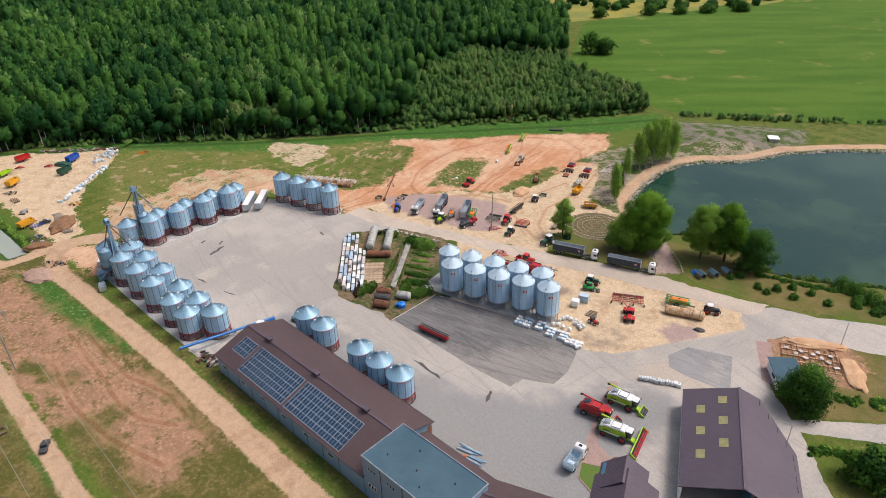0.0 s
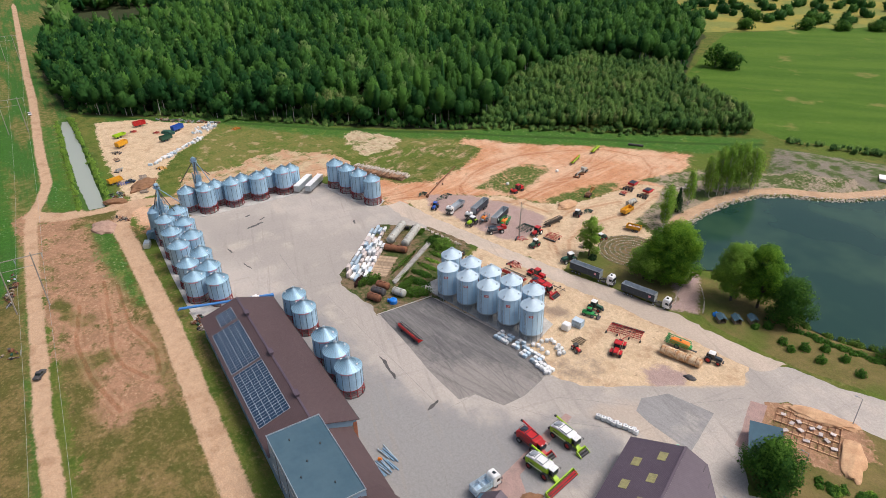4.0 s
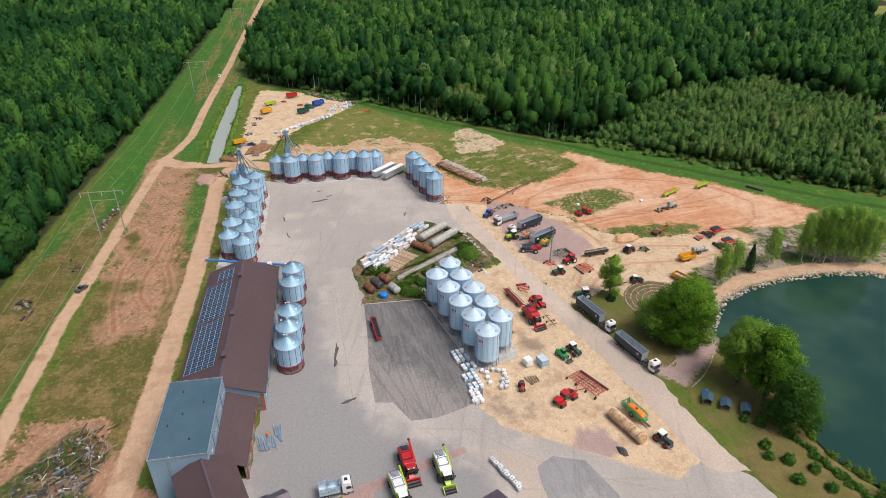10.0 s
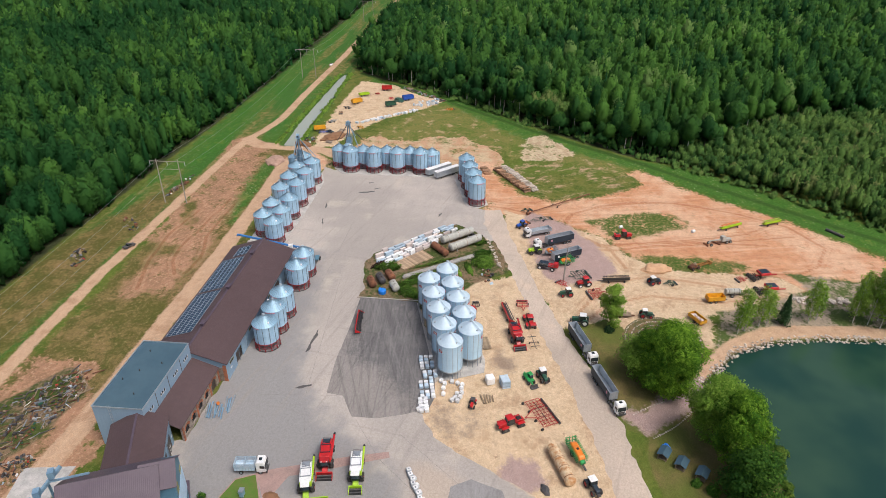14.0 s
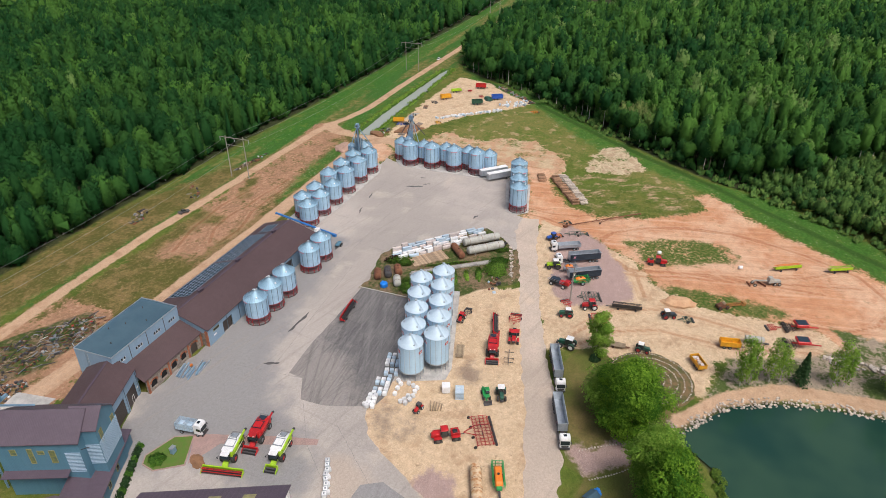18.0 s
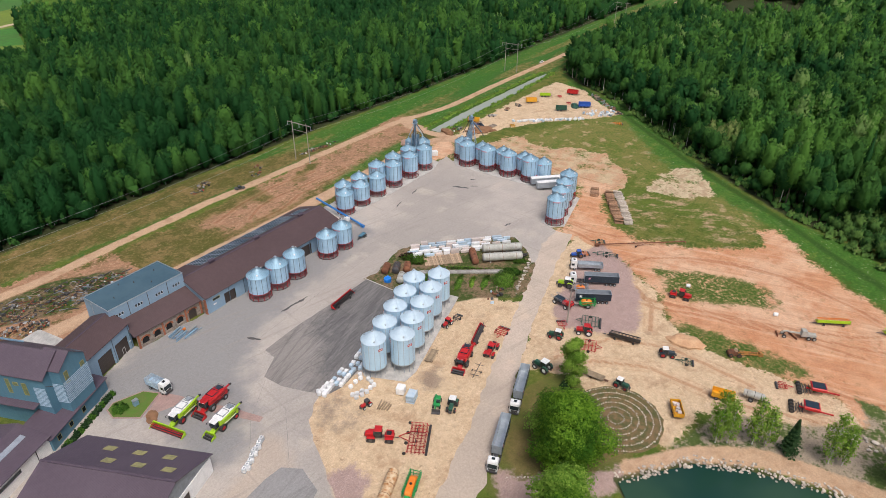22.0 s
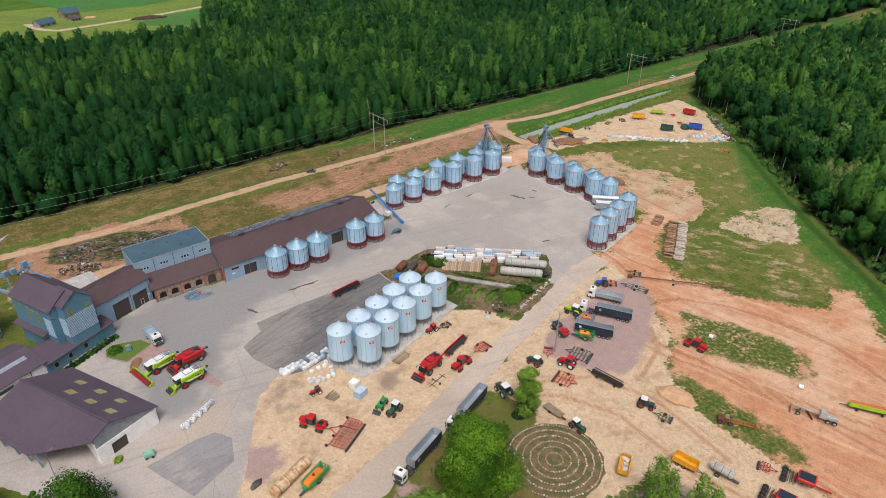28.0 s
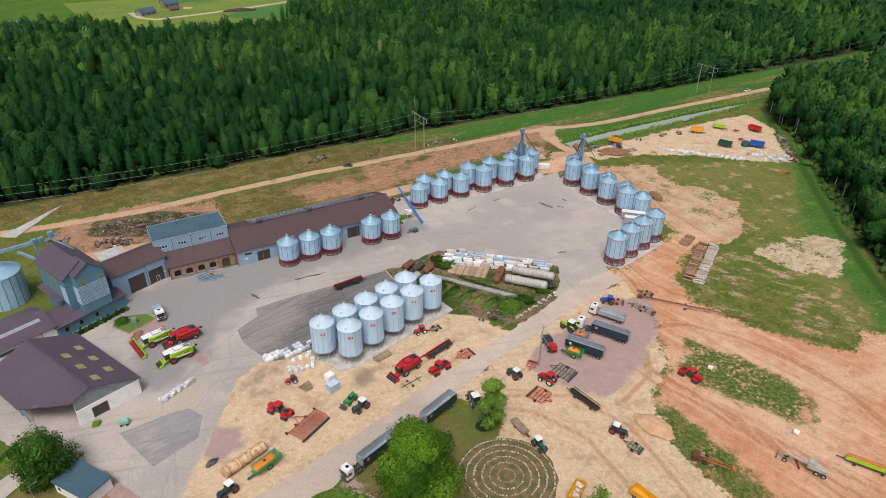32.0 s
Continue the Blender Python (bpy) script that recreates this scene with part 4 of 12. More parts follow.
col = mixc(nt, zone("island", 0.4, 0.3, 0.5, 2.6), col, mixc(nt, ramp(nt, mix2, 0.45, 0.56), mixc(nt, nC, (0.035, 0.062, 0.014), (0.075, 0.10, 0.024)), mixc(nt, nC, (0.16, 0.105, 0.06), (0.24, 0.17, 0.11))))
col = mixc(nt, zone("track", 0.35, 0.5), col, tracky)
col = mixc(nt, zone("ditch", 0.5, 0.8, 0.8, 2.4), col, mixc(nt, nC, (0.032, 0.090, 0.014), (0.085, 0.150, 0.03)))
col = mixc(nt, zone("pond", 0.5, 0.5, 0.6, 0.9), col, mixc(nt, nC, (0.045, 0.070, 0.020), (0.085, 0.080, 0.038)))
col = mixc(nt, 1.0, col, mixc(nt, ramp(nt, grain(nt, geo_n, 0.45, 5.0, 0.7), 0.3, 0.7), (0.92,) * 3, (1.08,) * 3), "MULTIPLY")
col = mixc(nt, 1.0, col, speck, "MULTIPLY")
nt.links.new(col, b.inputs["Base Color"])
b.inputs["Roughness"].default_value, b.inputs["Specular IOR Level"].default_value = 0.95, 0.15
bp = nd(nt, "Bump", Strength=0.7, Distance=0.35)
nt.links.new(calc(nt, "ADD", nC, calc(nt, "MULTIPLY", nD, 0.3)), bp.inputs["Height"])
nt.links.new(bp.outputs[0], b.inputs["Normal"])
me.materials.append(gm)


# ---- paving ----
def paving_mat(name, c1, c2, c3, joints=True, blend=(), dragged=0.0):
    """Worn paving in three tones; blend: zones with their tone, how torn their edge is and how strong they are."""
    m, nt, b = shell(name)
    p = nt.nodes.new("ShaderNodeNewGeometry").outputs["Position"]
    a, bb, c, d = grain(nt, p, 0.03, 5.0, 0.6), grain(nt, p, 0.14, 6.0, 0.65), grain(nt, p, 1.3, 5.0), grain(nt, p, 9.0, 3.0)
    col = mixc(nt, ramp(nt, calc(nt, "MULTIPLY_ADD", a, 0.5, calc(nt, "MULTIPLY", bb, 0.5)), 0.40, 0.62), c1, c2)
    col = mixc(nt, calc(nt, "MULTIPLY", ramp(nt, grain(nt, p, 0.016, 3.0, 0.5), 0.46, 0.60), 0.7), col, tuple(v * 0.86 for v in c2))
    col = mixc(nt, calc(nt, "MULTIPLY", ramp(nt, grain(nt, p, 0.09, 5.0, 0.6), 0.54, 0.68), 0.7), col, c3)
    for key, tone, torn, full in blend:
        at_b = nt.nodes.new("ShaderNodeAttribute")
        at_b.attribute_name = "d_" + key
        edge = calc(nt, "ADD", at_b.outputs["Fac"], calc(nt, "MULTIPLY_ADD", bb, torn * 3, -torn * 1.5))
        edge = calc(nt, "ADD", edge, calc(nt, "MULTIPLY_ADD", c, torn, -torn / 2))
        col = mixc(nt, calc(nt, "MULTIPLY", ramp(nt, edge, -torn * 0.8, torn * 0.8), full), col, mixc(nt, bb, tuple(v * 0.9 for v in tone), tuple(v * 1.08 for v in tone)))
    streak = grain(nt, p, 0.5, 4.0, 0.6, (0.05, 1.0, 1.0, -16))
    col = mixc(nt, calc(nt, "MULTIPLY", ramp(nt, streak, 0.56, 0.68), 0.45), col, tuple(v * 0.66 for v in c1))
    tyre = grain(nt, p, 0.6, 4.0, 0.6, (1.0, 0.05, 1.0, -10))
    col = mixc(nt, calc(nt, "MULTIPLY", ramp(nt, tyre, 0.6, 0.7), 0.22), col, tuple(v * 0.55 for v in c1))
    if dragged:
        for s_, turn_ in ((0.9, 8), (0.5, 20), (1.6, 2)):
            d_ = grain(nt, p, s_, 4.0, 0.6, (0.035, 1.0, 1.0, turn_))
            col = mixc(nt, calc(nt, "MULTIPLY", ramp(nt, d_, 0.53, 0.66), dragged), col, tuple(v * 1.4 for v in c2))
            col = mixc(nt, calc(nt, "MULTIPLY", ramp(nt, d_, 0.46, 0.36), dragged), col, tuple(v * 0.62 for v in c1))
    if joints:
        sep = nt.nodes.new("ShaderNodeSeparateXYZ")
        nt.links.new(p, sep.inputs[0])
        for axis_i, pitch in ((0, 12.3), (1, 7.1)):
            fr = calc(nt, "FRACT", calc(nt, "MULTIPLY", calc(nt, "ADD", sep.outputs[axis_i], calc(nt, "MULTIPLY", bb, 0.5)), 1 / pitch))
            col = mixc(nt, calc(nt, "MULTIPLY", calc(nt, "LESS_THAN", fr, 0.16 / pitch), 0.16), col, tuple(v * 0.45 for v in c1))
    col = mixc(nt, 1.0, col, mixc(nt, ramp(nt, c, 0.3, 0.7), (0.94,) * 3, (1.06,) * 3), "MULTIPLY")
    col = mixc(nt, 1.0, col, mixc(nt, ramp(nt, grain(nt, p, 2.6, 2.0), 0.3, 0.7), (0.96,) * 3, (1.04,) * 3), "MULTIPLY")
    col = mixc(nt, 1.0, col, mixc(nt, d, (0.76,) * 3, (1.24,) * 3), "MULTIPLY")
    nt.links.new(col, b.inputs["Base Color"])
    nt.links.new(calc(nt, "MULTIPLY_ADD", bb, 0.3, 0.65), b.inputs["Roughness"])
    b.inputs["Specular IOR Level"].default_value = 0.15
    bp = nd(nt, "Bump", Strength=0.3, Distance=0.03)
    nt.links.new(d, bp.inputs["Height"])
    nt.links.new(bp.outputs[0], b.inputs["Normal"])
    return m


M["yard"] = paving_mat("worn_grey_concrete_paving", (0.455, 0.408, 0.365), (0.385, 0.350, 0.318), (0.47, 0.415, 0.36), blend=(("oily", (0.245, 0.242, 0.242), 5.0, 0.85), ("lane", (0.42, 0.375, 0.335), 0.35, 0.55), ("dust", (0.46, 0.37, 0.29), 3.0, 0.6), ("spill", (0.55, 0.42, 0.29), 1.0, 0.9)))
M["road"] = paving_mat("dusty_grey_road", (0.545, 0.45, 0.37), (0.47, 0.395, 0.325), (0.59, 0.475, 0.37), False)
M["asphalt"] = paving_mat("fresh_dark_asphalt", (0.135, 0.130, 0.130), (0.185, 0.176, 0.170), (0.25, 0.232, 0.215), False, (("dusty", (0.30, 0.272, 0.248), 6.0, 0.8),), 0.3)
LANE = [(-150, 96), (-110, 97), (-89, 97), (-81, 100), (-80, 106), (-92, 105), (-125, 105), (-147, 103)]
DUST = [(-35, 142), (-39, 137), (-48, 134), (-56, 130), (-58, 136), (-55, 142), (-49, 146), (-44, 144)]
OILY = [(-66, 74), (-40, 80), (-38, 88), (-41, 96), (-46, 104), (-40, 118), (-44, 130), (-54, 130), (-62, 118), (-72, 106), (-88, 97), (-104, 93), (-130, 90), (-152, 88), (-154, 76)]


def paved(name, pts, z, material, wobble, fields, step=3.0):
    """A paved sheet with points inside it as well, that carry distance fields for its worn and dusty parts."""
    ring = outline(pts, wobble)
    xs, ys = [p[0] for p in pts], [p[1] for p in pts]
    X, Y = [v.ravel() for v in np.meshgrid(np.arange(min(xs), max(xs), step), np.arange(min(ys), max(ys), step))]
    inner = edge_dist(ring, X, Y) > 1.2
    vs = [Vector(p) for p in ring] + [Vector((a, c)) for a, c in zip(X[inner], Y[inner])]
    co, _, faces, _, _, _ = geometry.delaunay_2d_cdt(vs, [(i, (i + 1) % len(ring)) for i in range(len(ring))], [], 1, 1e-4)
    me = bpy.data.meshes.new(name)
    me.from_pydata([(v.x, v.y, z) for v in co], [], [tuple(f) for f in faces])
    px_, py_ = np.array([v.x for v in co]), np.array([v.y for v in co])
    for key, f in fields.items():
        a = me.attributes.new("d_" + key, "FLOAT", "POINT")
        a.data.foreach_set("value", f(px_, py_).astype(np.float32))
    me.materials.append(material)
    return new(name, me)


yard_ob = paved("yard_pavement", YARD, 0.02, M["yard"], 0.7, {"dust": lambda x, y: edge_dist(DUST, x, y), "lane": lambda x, y: edge_dist(LANE, x, y), "oily": lambda x, y: edge_dist(OILY, x, y), "spill": lambda x, y: edge_dist(SAND_E, x, y) - 0.3})
tagged(yard_ob, "wide worn grey concrete farmyard paving with joints", "pavement", kind="structure")
hall_end = paved("hall_end_pavement", [(-162.5, 60), (-162.5, 71), (-157, 79), (-146, 79.5), (-146, 57), (-158, 56)], 0.012, M["yard"], 0.3, {"dust": lambda x, y: edge_dist(DUST, x, y), "lane": lambda x, y: edge_dist(LANE, x, y), "oily": lambda x, y: edge_dist(OILY, x, y), "spill": lambda x, y: edge_dist(SAND_E, x, y) - 0.3})
tagged(hall_end, "worn grey concrete paving at the hall's end", "pavement", kind="structure")
tagged(sheet("road", ROAD, 0.035, M["road"], wobble=0.8), "dusty pale grey road along the yard", "road", kind="structure")
tagged(paved("asphalt_apron", DARK, 0.04, M["asphalt"], 0.1, {"dusty": lambda x, y: edge_dist([(-104, 106), (-92, 112), (-86, 122), (-78, 130), (-60, 140), (-60, 110), (-80, 100)], x, y)}), "dark asphalt apron beside the bright silos", "pavement", kind="structure")
M["asphalt_old"] = paving_mat("faded_grey_asphalt", (0.30, 0.29, 0.285), (0.25, 0.243, 0.24), (0.37, 0.34, 0.315), False, dragged=0.25)
tagged(sheet("asphalt_patch", PATCH, 0.045, M["asphalt_old"], wobble=0.1), "faded asphalt patch in the paving", "pavement", kind="structure")
M["far_track"] = mat("pale_field_track", (0.52, 0.42, 0.29), (0.44, 0.35, 0.24), 0.2, 0.95)
M["far_green"] = mat("fresh_green_crop", (0.045, 0.175, 0.022), (0.055, 0.145, 0.022), 0.03, 0.95, fine=0.2)
M["far_lime"] = mat("yellow_green_meadow", (0.155, 0.215, 0.022), (0.115, 0.18, 0.022), 0.03, 0.95, fine=0.2)
tagged(sheet("meadow_field", [(-100, -300), (-148, -288), (-180, -276), (-210, -280), (-234, -336), (-268, -424), (-330, -520), (-60, -520), (-80, -330)], 0.35, M["far_lime"], wobble=1.5, step=6), "yellow-green mown meadow round the far farmstead", "field", kind="structure")
tagged(sheet("crop_field", [(-186, -372), (-236, -338), (-266, -416), (-212, -402)], 0.45, M["far_green"], wobble=1.5, step=6), "fresh green crop field beside the far track", "field", kind="structure")
tagged(sheet("crop_field", [(-160, -470), (-230, -470), (-330, -520), (-420, -640), (-120, -640)], 0.45, M["far_green"], wobble=1.5, step=6), "fresh green crop field behind the far farmstead", "field", kind="structure")
tagged(sheet("field_track", [(-110, -436), (-115, -402), (-129, -385), (-167, -393), (-209, -404), (-266, -423), (-420, -468), (-420, -474), (-266, -430), (-209, -411), (-167, -400), (-130, -393), (-121, -404), (-117, -436)], 0.55, M["far_track"], wobble=0.8, step=5), "pale sandy field track to the far farmstead", "track", kind="structure")
# concrete kerb along the apron's edge and the tongue's rim
for kp in ([(-124.6, 105.2), (-124.2, 124.8)],):
    for (ax, ay), (bx, by) in zip(kp, kp[1:]):
        bm = bmesh.new()
        bar(bm, (ax, ay, 0.05), (bx, by, 0.05), 0.3, 0.1)
        tagged(part("kerb", bm, M["kerb"]), "pale concrete kerb along the asphalt apron", "kerb", kind="structure")
# tar-sealed seams in the paving
seam_m = mat("tar_seam", (0.18, 0.17, 0.16), (0.28, 0.26, 0.245), 0.6, 0.7)
for k, line in enumerate(([(-62.3, 91.0), (-70, 90.7), (-83, 87.6), (-93.8, 87.5), (-112, 90.0), (-146.3, 91.6), (-178, 92.4)], [(-49.5, 86.1), (-62.3, 91.0)], [(-76.8, 89.0), (-78.4, 109.6)], [(-142.8, 96.4), (-110, 98.6), (-77.6, 100.8), (-58, 106)], [(-150, 80), (-151, 92), (-149, 103)], [(-196, 82), (-195, 104), (-192, 130)], [(-70, 116), (-58, 124), (-46, 137)], [(-66, 128), (-50, 146), (-40, 168)])):
    bm = bmesh.new()
    for a, c in zip(line, line[1:]):
        n = max(2, int(math.hypot(c[0] - a[0], c[1] - a[1]) / 1.5))
        pts = [(a[0] + (c[0] - a[0]) * i / n + 0.25 * noise.noise((i * 0.9, k, a[0])), a[1] + (c[1] - a[1]) * i / n + 0.25 * noise.noise((i * 0.9, k + 9, a[1]))) for i in range(n + 1)]
        for p, q in zip(pts, pts[1:]):
            bar(bm, (p[0], p[1], 0.022), (q[0], q[1], 0.022), 0.08, 0.012)
    tagged(part("paving_seam", bm, seam_m), "thin dark tar seam across the paving", "seam", "seams in the paving", "structure")
# oil stains and old wheel marks
stain_m = mat("old_oil_stain", (0.055, 0.052, 0.05), (0.085, 0.08, 0.075), 0.4, 0.6)
for k, (cx, cy, lx, ly, rz) in enumerate(((-205, 92, 3.6, 0.7, -72), (-209, 96, 1.8, 0.4, -60), (-215, 92, 1.2, 0.4, -80), (-186, 126, 1.6, 0.5, -20), (-100.6, 96.5, 5.6, 0.42, -4), (-80.8, 99.4, 2.2, 0.5, 112), (-190, 78, 2.4, 0.3, 10), (-176, 80, 3.0, 0.25, 14))):
    m4 = pose(cx, cy, 0, 0, 0, rz)
    pts = [(m4 @ Vector((lx * math.cos(a * 0.42), ly * math.sin(a * 0.42) * (1 + 0.4 * math.sin(a * 2.1 + k)), 0)))[:2] for a in range(15)]
    tagged(sheet("oil_stain", pts, 0.045 + 0.004 * k, stain_m, wobble=0.4, step=0.6), "dark old oil stain on the yard paving", "stain", "stains on the yard", "structure")


def pad(pts, z=0.14):
    bm = bmesh.new()
    prism(bm, pts, -0.2, z)
    bmesh.ops.bevel(bm, geom=[e for e in bm.edges if e.calc_length() > 0.5], offset=0.04, segments=1, affect="EDGES")
    return tagged(part("concrete_pad", bm, M["concrete"]), "pale concrete slab under the grain silos", "slab", kind="structure")


pad([(-226, 56.5), (-183, 56), (-160, 56.4), (-154, 57), (-154, 69.5), (-178, 71), (-214, 71), (-223, 68)])
pad([(-238, 69), (-230, 72), (-224, 77), (-223.5, 119), (-229, 123), (-238, 121)])
pad([(-227, 130), (-224, 139.5), (-197, 145), (-193.5, 141), (-195, 136), (-222, 129)], 0.15)
pad([(-131, 124.7), (-88.4, 134.4), (-86.5, 137), (-91, 147.5), (-96, 147.6), (-133, 137.5)], 0.17)

# ---- water ----
water_m, nt, b = shell("pond_water")
p = nt.nodes.new("ShaderNodeNewGeometry").outputs["Position"]
nt.links.new(mixc(nt, ramp(nt, grain(nt, p, 0.03, 3.0), 0.4, 0.65), (0.012, 0.044, 0.034), (0.030, 0.070, 0.044)), b.inputs["Base Color"])
b.inputs["Roughness"].default_value, b.inputs["Specular IOR Level"].default_value, b.inputs["IOR"].default_value = 0.05, 0.5, 1.34
bp = nd(nt, "Bump", Strength=0.05, Distance=0.02)
nt.links.new(grain(nt, p, 1.2, 3.0), bp.inputs["Height"])
nt.links.new(bp.outputs[0], b.inputs["Normal"])
tagged(sheet("pond_water", [(x * 1.0, y) for x, y in POND], -0.62, water_m, wobble=0.2, step=3), "still dark green pond water", "water", kind="structure")
ditch_m, nt, b = shell("ditch_water")
# pale base: the murk, and the sky's reflection lifted into the colour
b.inputs["Base Color"].default_value = (0.34, 0.37, 0.31, 1)
b.inputs["Roughness"].default_value = 0.08
tagged(sheet("ditch_water", DITCH, -0.75, ditch_m, wobble=0.6, step=2), "murky pale water in a long ditch", "water", kind="structure")

# ---- grain silos ----
def hopper_silo(m, r, z_leg, z_eave, z_top, label, group):
    """A galvanised silo with a cone roof, on a ring of red legs round its hopper."""
    s = thing("grain_silo", m, label, "silo", group)
    bm = bmesh.new()
    lathe(bm, [(r, z_leg), (r, z_eave), (r + 0.06, z_eave + 0.05)], 40)
    part("wall", bm, M["silo"], s, smooth=True)
    bm = bmesh.new()
    lathe(bm, [(r + 0.16, z_eave - 0.02), (r * 0.55, z_eave + (z_top - z_eave) * 0.46), (0.42, z_top - 0.25)], 28)
    part("roof", bm, M["silo_roof"], s, "blue-grey ribbed cone roof")
    bm = bmesh.new()
    for i in range(28):
        a = 2 * math.pi * i / 28
        p = [((r + 0.16) * math.cos(a), (r + 0.16) * math.sin(a), z_eave + 0.02), (0.42 * math.cos(a), 0.42 * math.sin(a), z_top - 0.21)]
        bar(bm, p[0], p[1], 0.07, 0.09)
    part("roof_ribs", bm, M["rib"], s)
    bm = bmesh.new()
    rod(bm, (0, 0, z_top - 0.3), (0, 0, z_top + 0.08), 0.48, 14)
    rod(bm, (0, 0, z_top + 0.08), (0, 0, z_top + 0.25), 0.34, 12, 0.2)
    part("cap", bm, M["galv"], s, "pale steel filler cap")
    for a in (0.7, 3.4):
        bm = bmesh.new()
        k = 0.7
        p = Vector((r * k * math.cos(a), r * k * math.sin(a), z_eave + (z_top - z_eave) * (1 - k)))
        rod(bm, p - Vector((0, 0, 0.1)), p + Vector((0, 0, 0.34)), 0.27, 10)
        part("hatch", bm, M["white"], s, "small white roof hatch")
    bm = bmesh.new()
    box(bm, (r + 0.03, 0, (z_leg + z_eave) / 2), (0.1, 0.13, z_eave - z_leg))
    st = part("stiffener", bm, M["stiff"], s)
    for i in range(1, 12):
        again(st, pose(0, 0, 0, 0, 0, 30 * i))
    for a in (-60, 120):
        bm = bmesh.new()
        strip = [[bm.verts.new(((r + q) * math.cos(radians(j * 8 - 4)), (r + q) * math.sin(radians(j * 8 - 4)), z_eave + z)) for j in range(7)] for q, z in ((0.08, -0.5), (0.13, -0.5), (0.13, -0.15), (0.08, -0.15))]
        for q in range(4):
            for j in range(6):
                bm.faces.new((strip[q][j], strip[q][j + 1], strip[(q + 1) % 4][j + 1], strip[(q + 1) % 4][j]))
        for j in (0, 6):
            bm.faces.new([strip[q][j] for q in range(4)])
        part("sign_band", bm, M["pink"], s, "faded pink-red lettering band", m=pose(0, 0, 0, 0, 0, a))
    bm = bmesh.new()
    lathe(bm, [(r + 0.02, z_leg - 0.12), (r + 0.14, z_leg - 0.12), (r + 0.14, z_leg + 0.06), (r + 0.02, z_leg + 0.06)], 32)
    part("ring_beam", bm, M["red_steel"], s, "red ring beam")
    bm = bmesh.new()
    lathe(bm, [(r - 0.03, z_leg), (0.3, 0.75), (0.3, 0.55)], 24)
    part("hopper", bm, M["galv"], s, smooth=True)
    bm = bmesh.new()
    bar(bm, (r + 0.06, 0, 0.12), (r + 0.06, 0, z_leg - 0.1), 0.17, 0.17)
    box(bm, (r + 0.06, 0, 0.19), (0.4, 0.4, 0.1))
    lg = part("leg", bm, M["red_steel"], s)
    for i in range(1, 12):
        again(lg, pose(0, 0, 0, 0, 0, 30 * i))
    for i in range(12):
        bm = bmesh.new() if i == 0 else None
        if bm:
            c, q = math.cos(radians(30)), math.sin(radians(30))
            bar(bm, (r + 0.06, 0, z_leg - 0.25), ((r + 0.06) * c, (r + 0.06) * q, z_leg * 0.38), 0.08, 0.08)
            bar(bm, (r + 0.06, 0, z_leg * 0.38), ((r + 0.06) * c, (r + 0.06) * q, z_leg * 0.38), 0.08, 0.08)
            br = part("brace", bm, M["red_steel"], s)
        else:
            again(br, pose(0, 0, 0, 0, 0, 30 * i))
    bm = bmesh.new()
    lathe(bm, [(r + 0.34, 0.1), (r + 0.34, 0.22), (r + 0.02, 0.22), (r + 0.02, 0.1)], 12)
    part("base_ring", bm, M["dark_steel"], s)
    return s


A = hopper_silo(pose(-208.8, 60.8, 0, 0, 0, 12), 3.55, 3.0, 9.9, 12.35, "tall galvanised grain silo on red legs, back row", "silos in the west double row")
for x in (-220.0, -197.5, -186.0):
    copy_thing(A, pose(x, 60.8, 0, 0, 0, 12 + (x * 7) % 50))
B = hopper_silo(pose(-213.6, 66.4, 0.14, 0, 0, 20), 3.55, 3.0, 9.9, 12.3, "tall galvanised grain silo on red legs at the yard edge", "silos in the west double row")
for x in (-202.6, -190.6):
    copy_thing(B, pose(x, 66.4, 0.14, 0, 0, 20 + (x * 7) % 50))
C = hopper_silo(pose(-179.2, 66.4, 0.14, 0, 0, 5), 3.5, 2.5, 8.3, 10.9, "low galvanised grain silo on red legs at the yard edge", "silos in the west double row")
for x, y in ((-168.6, 66.5), (-158.9, 66.5), (-174.2, 60.9), (-164.4, 60.8)):
    copy_thing(C, pose(x, y, 0.14, 0, 0, (x * 9) % 60))
for x in (-137.4, -129.3, -113.4, -105.5, -97.6):
    o = copy_thing(C, pose(x, 84.1, 0.0, 0, 0, (x * 11) % 60))
    tagged(o, "low galvanised grain silo on red legs beside the brown-roofed hall", "silo", "silos along the hall")
D = hopper_silo(pose(-228.6, 80.3, 0.14, 0, 0, 200), 3.6, 3.0, 10.0, 12.5, "tall galvanised grain silo on red legs, front row", "silos in the north double row")
for y in (91.1, 102.0, 112.9):
    copy_thing(D, pose(-228.9, y, 0.14, 0, 0, 200 + (y * 9) % 40))
for x, y in ((-234.2, 73.8), (-233.8, 85.4), (-234.0, 96.5), (-233.9, 107.5), (-232.6, 117.8)):
    o = copy_thing(C, pose(x, y, 0.14, 0, 0, (y * 13) % 60))
    tagged(o, "galvanised grain silo on red legs, behind the front row", "silo", "silos in the north double row")
E4 = hopper_silo(pose(-222.4, 134.3, 0.15, 0, 0, 50), 3.5, 3.0, 10.4, 12.9, "tall slim galvanised grain silo on red legs", "row of four silos at the yard corner")
for x, y in ((-214.4, 136.3), (-206.4, 138.2), (-198.2, 140.2)):
    copy_thing(E4, pose(x, y, 0.15, 0, 0, 50 + (x * 9) % 40))


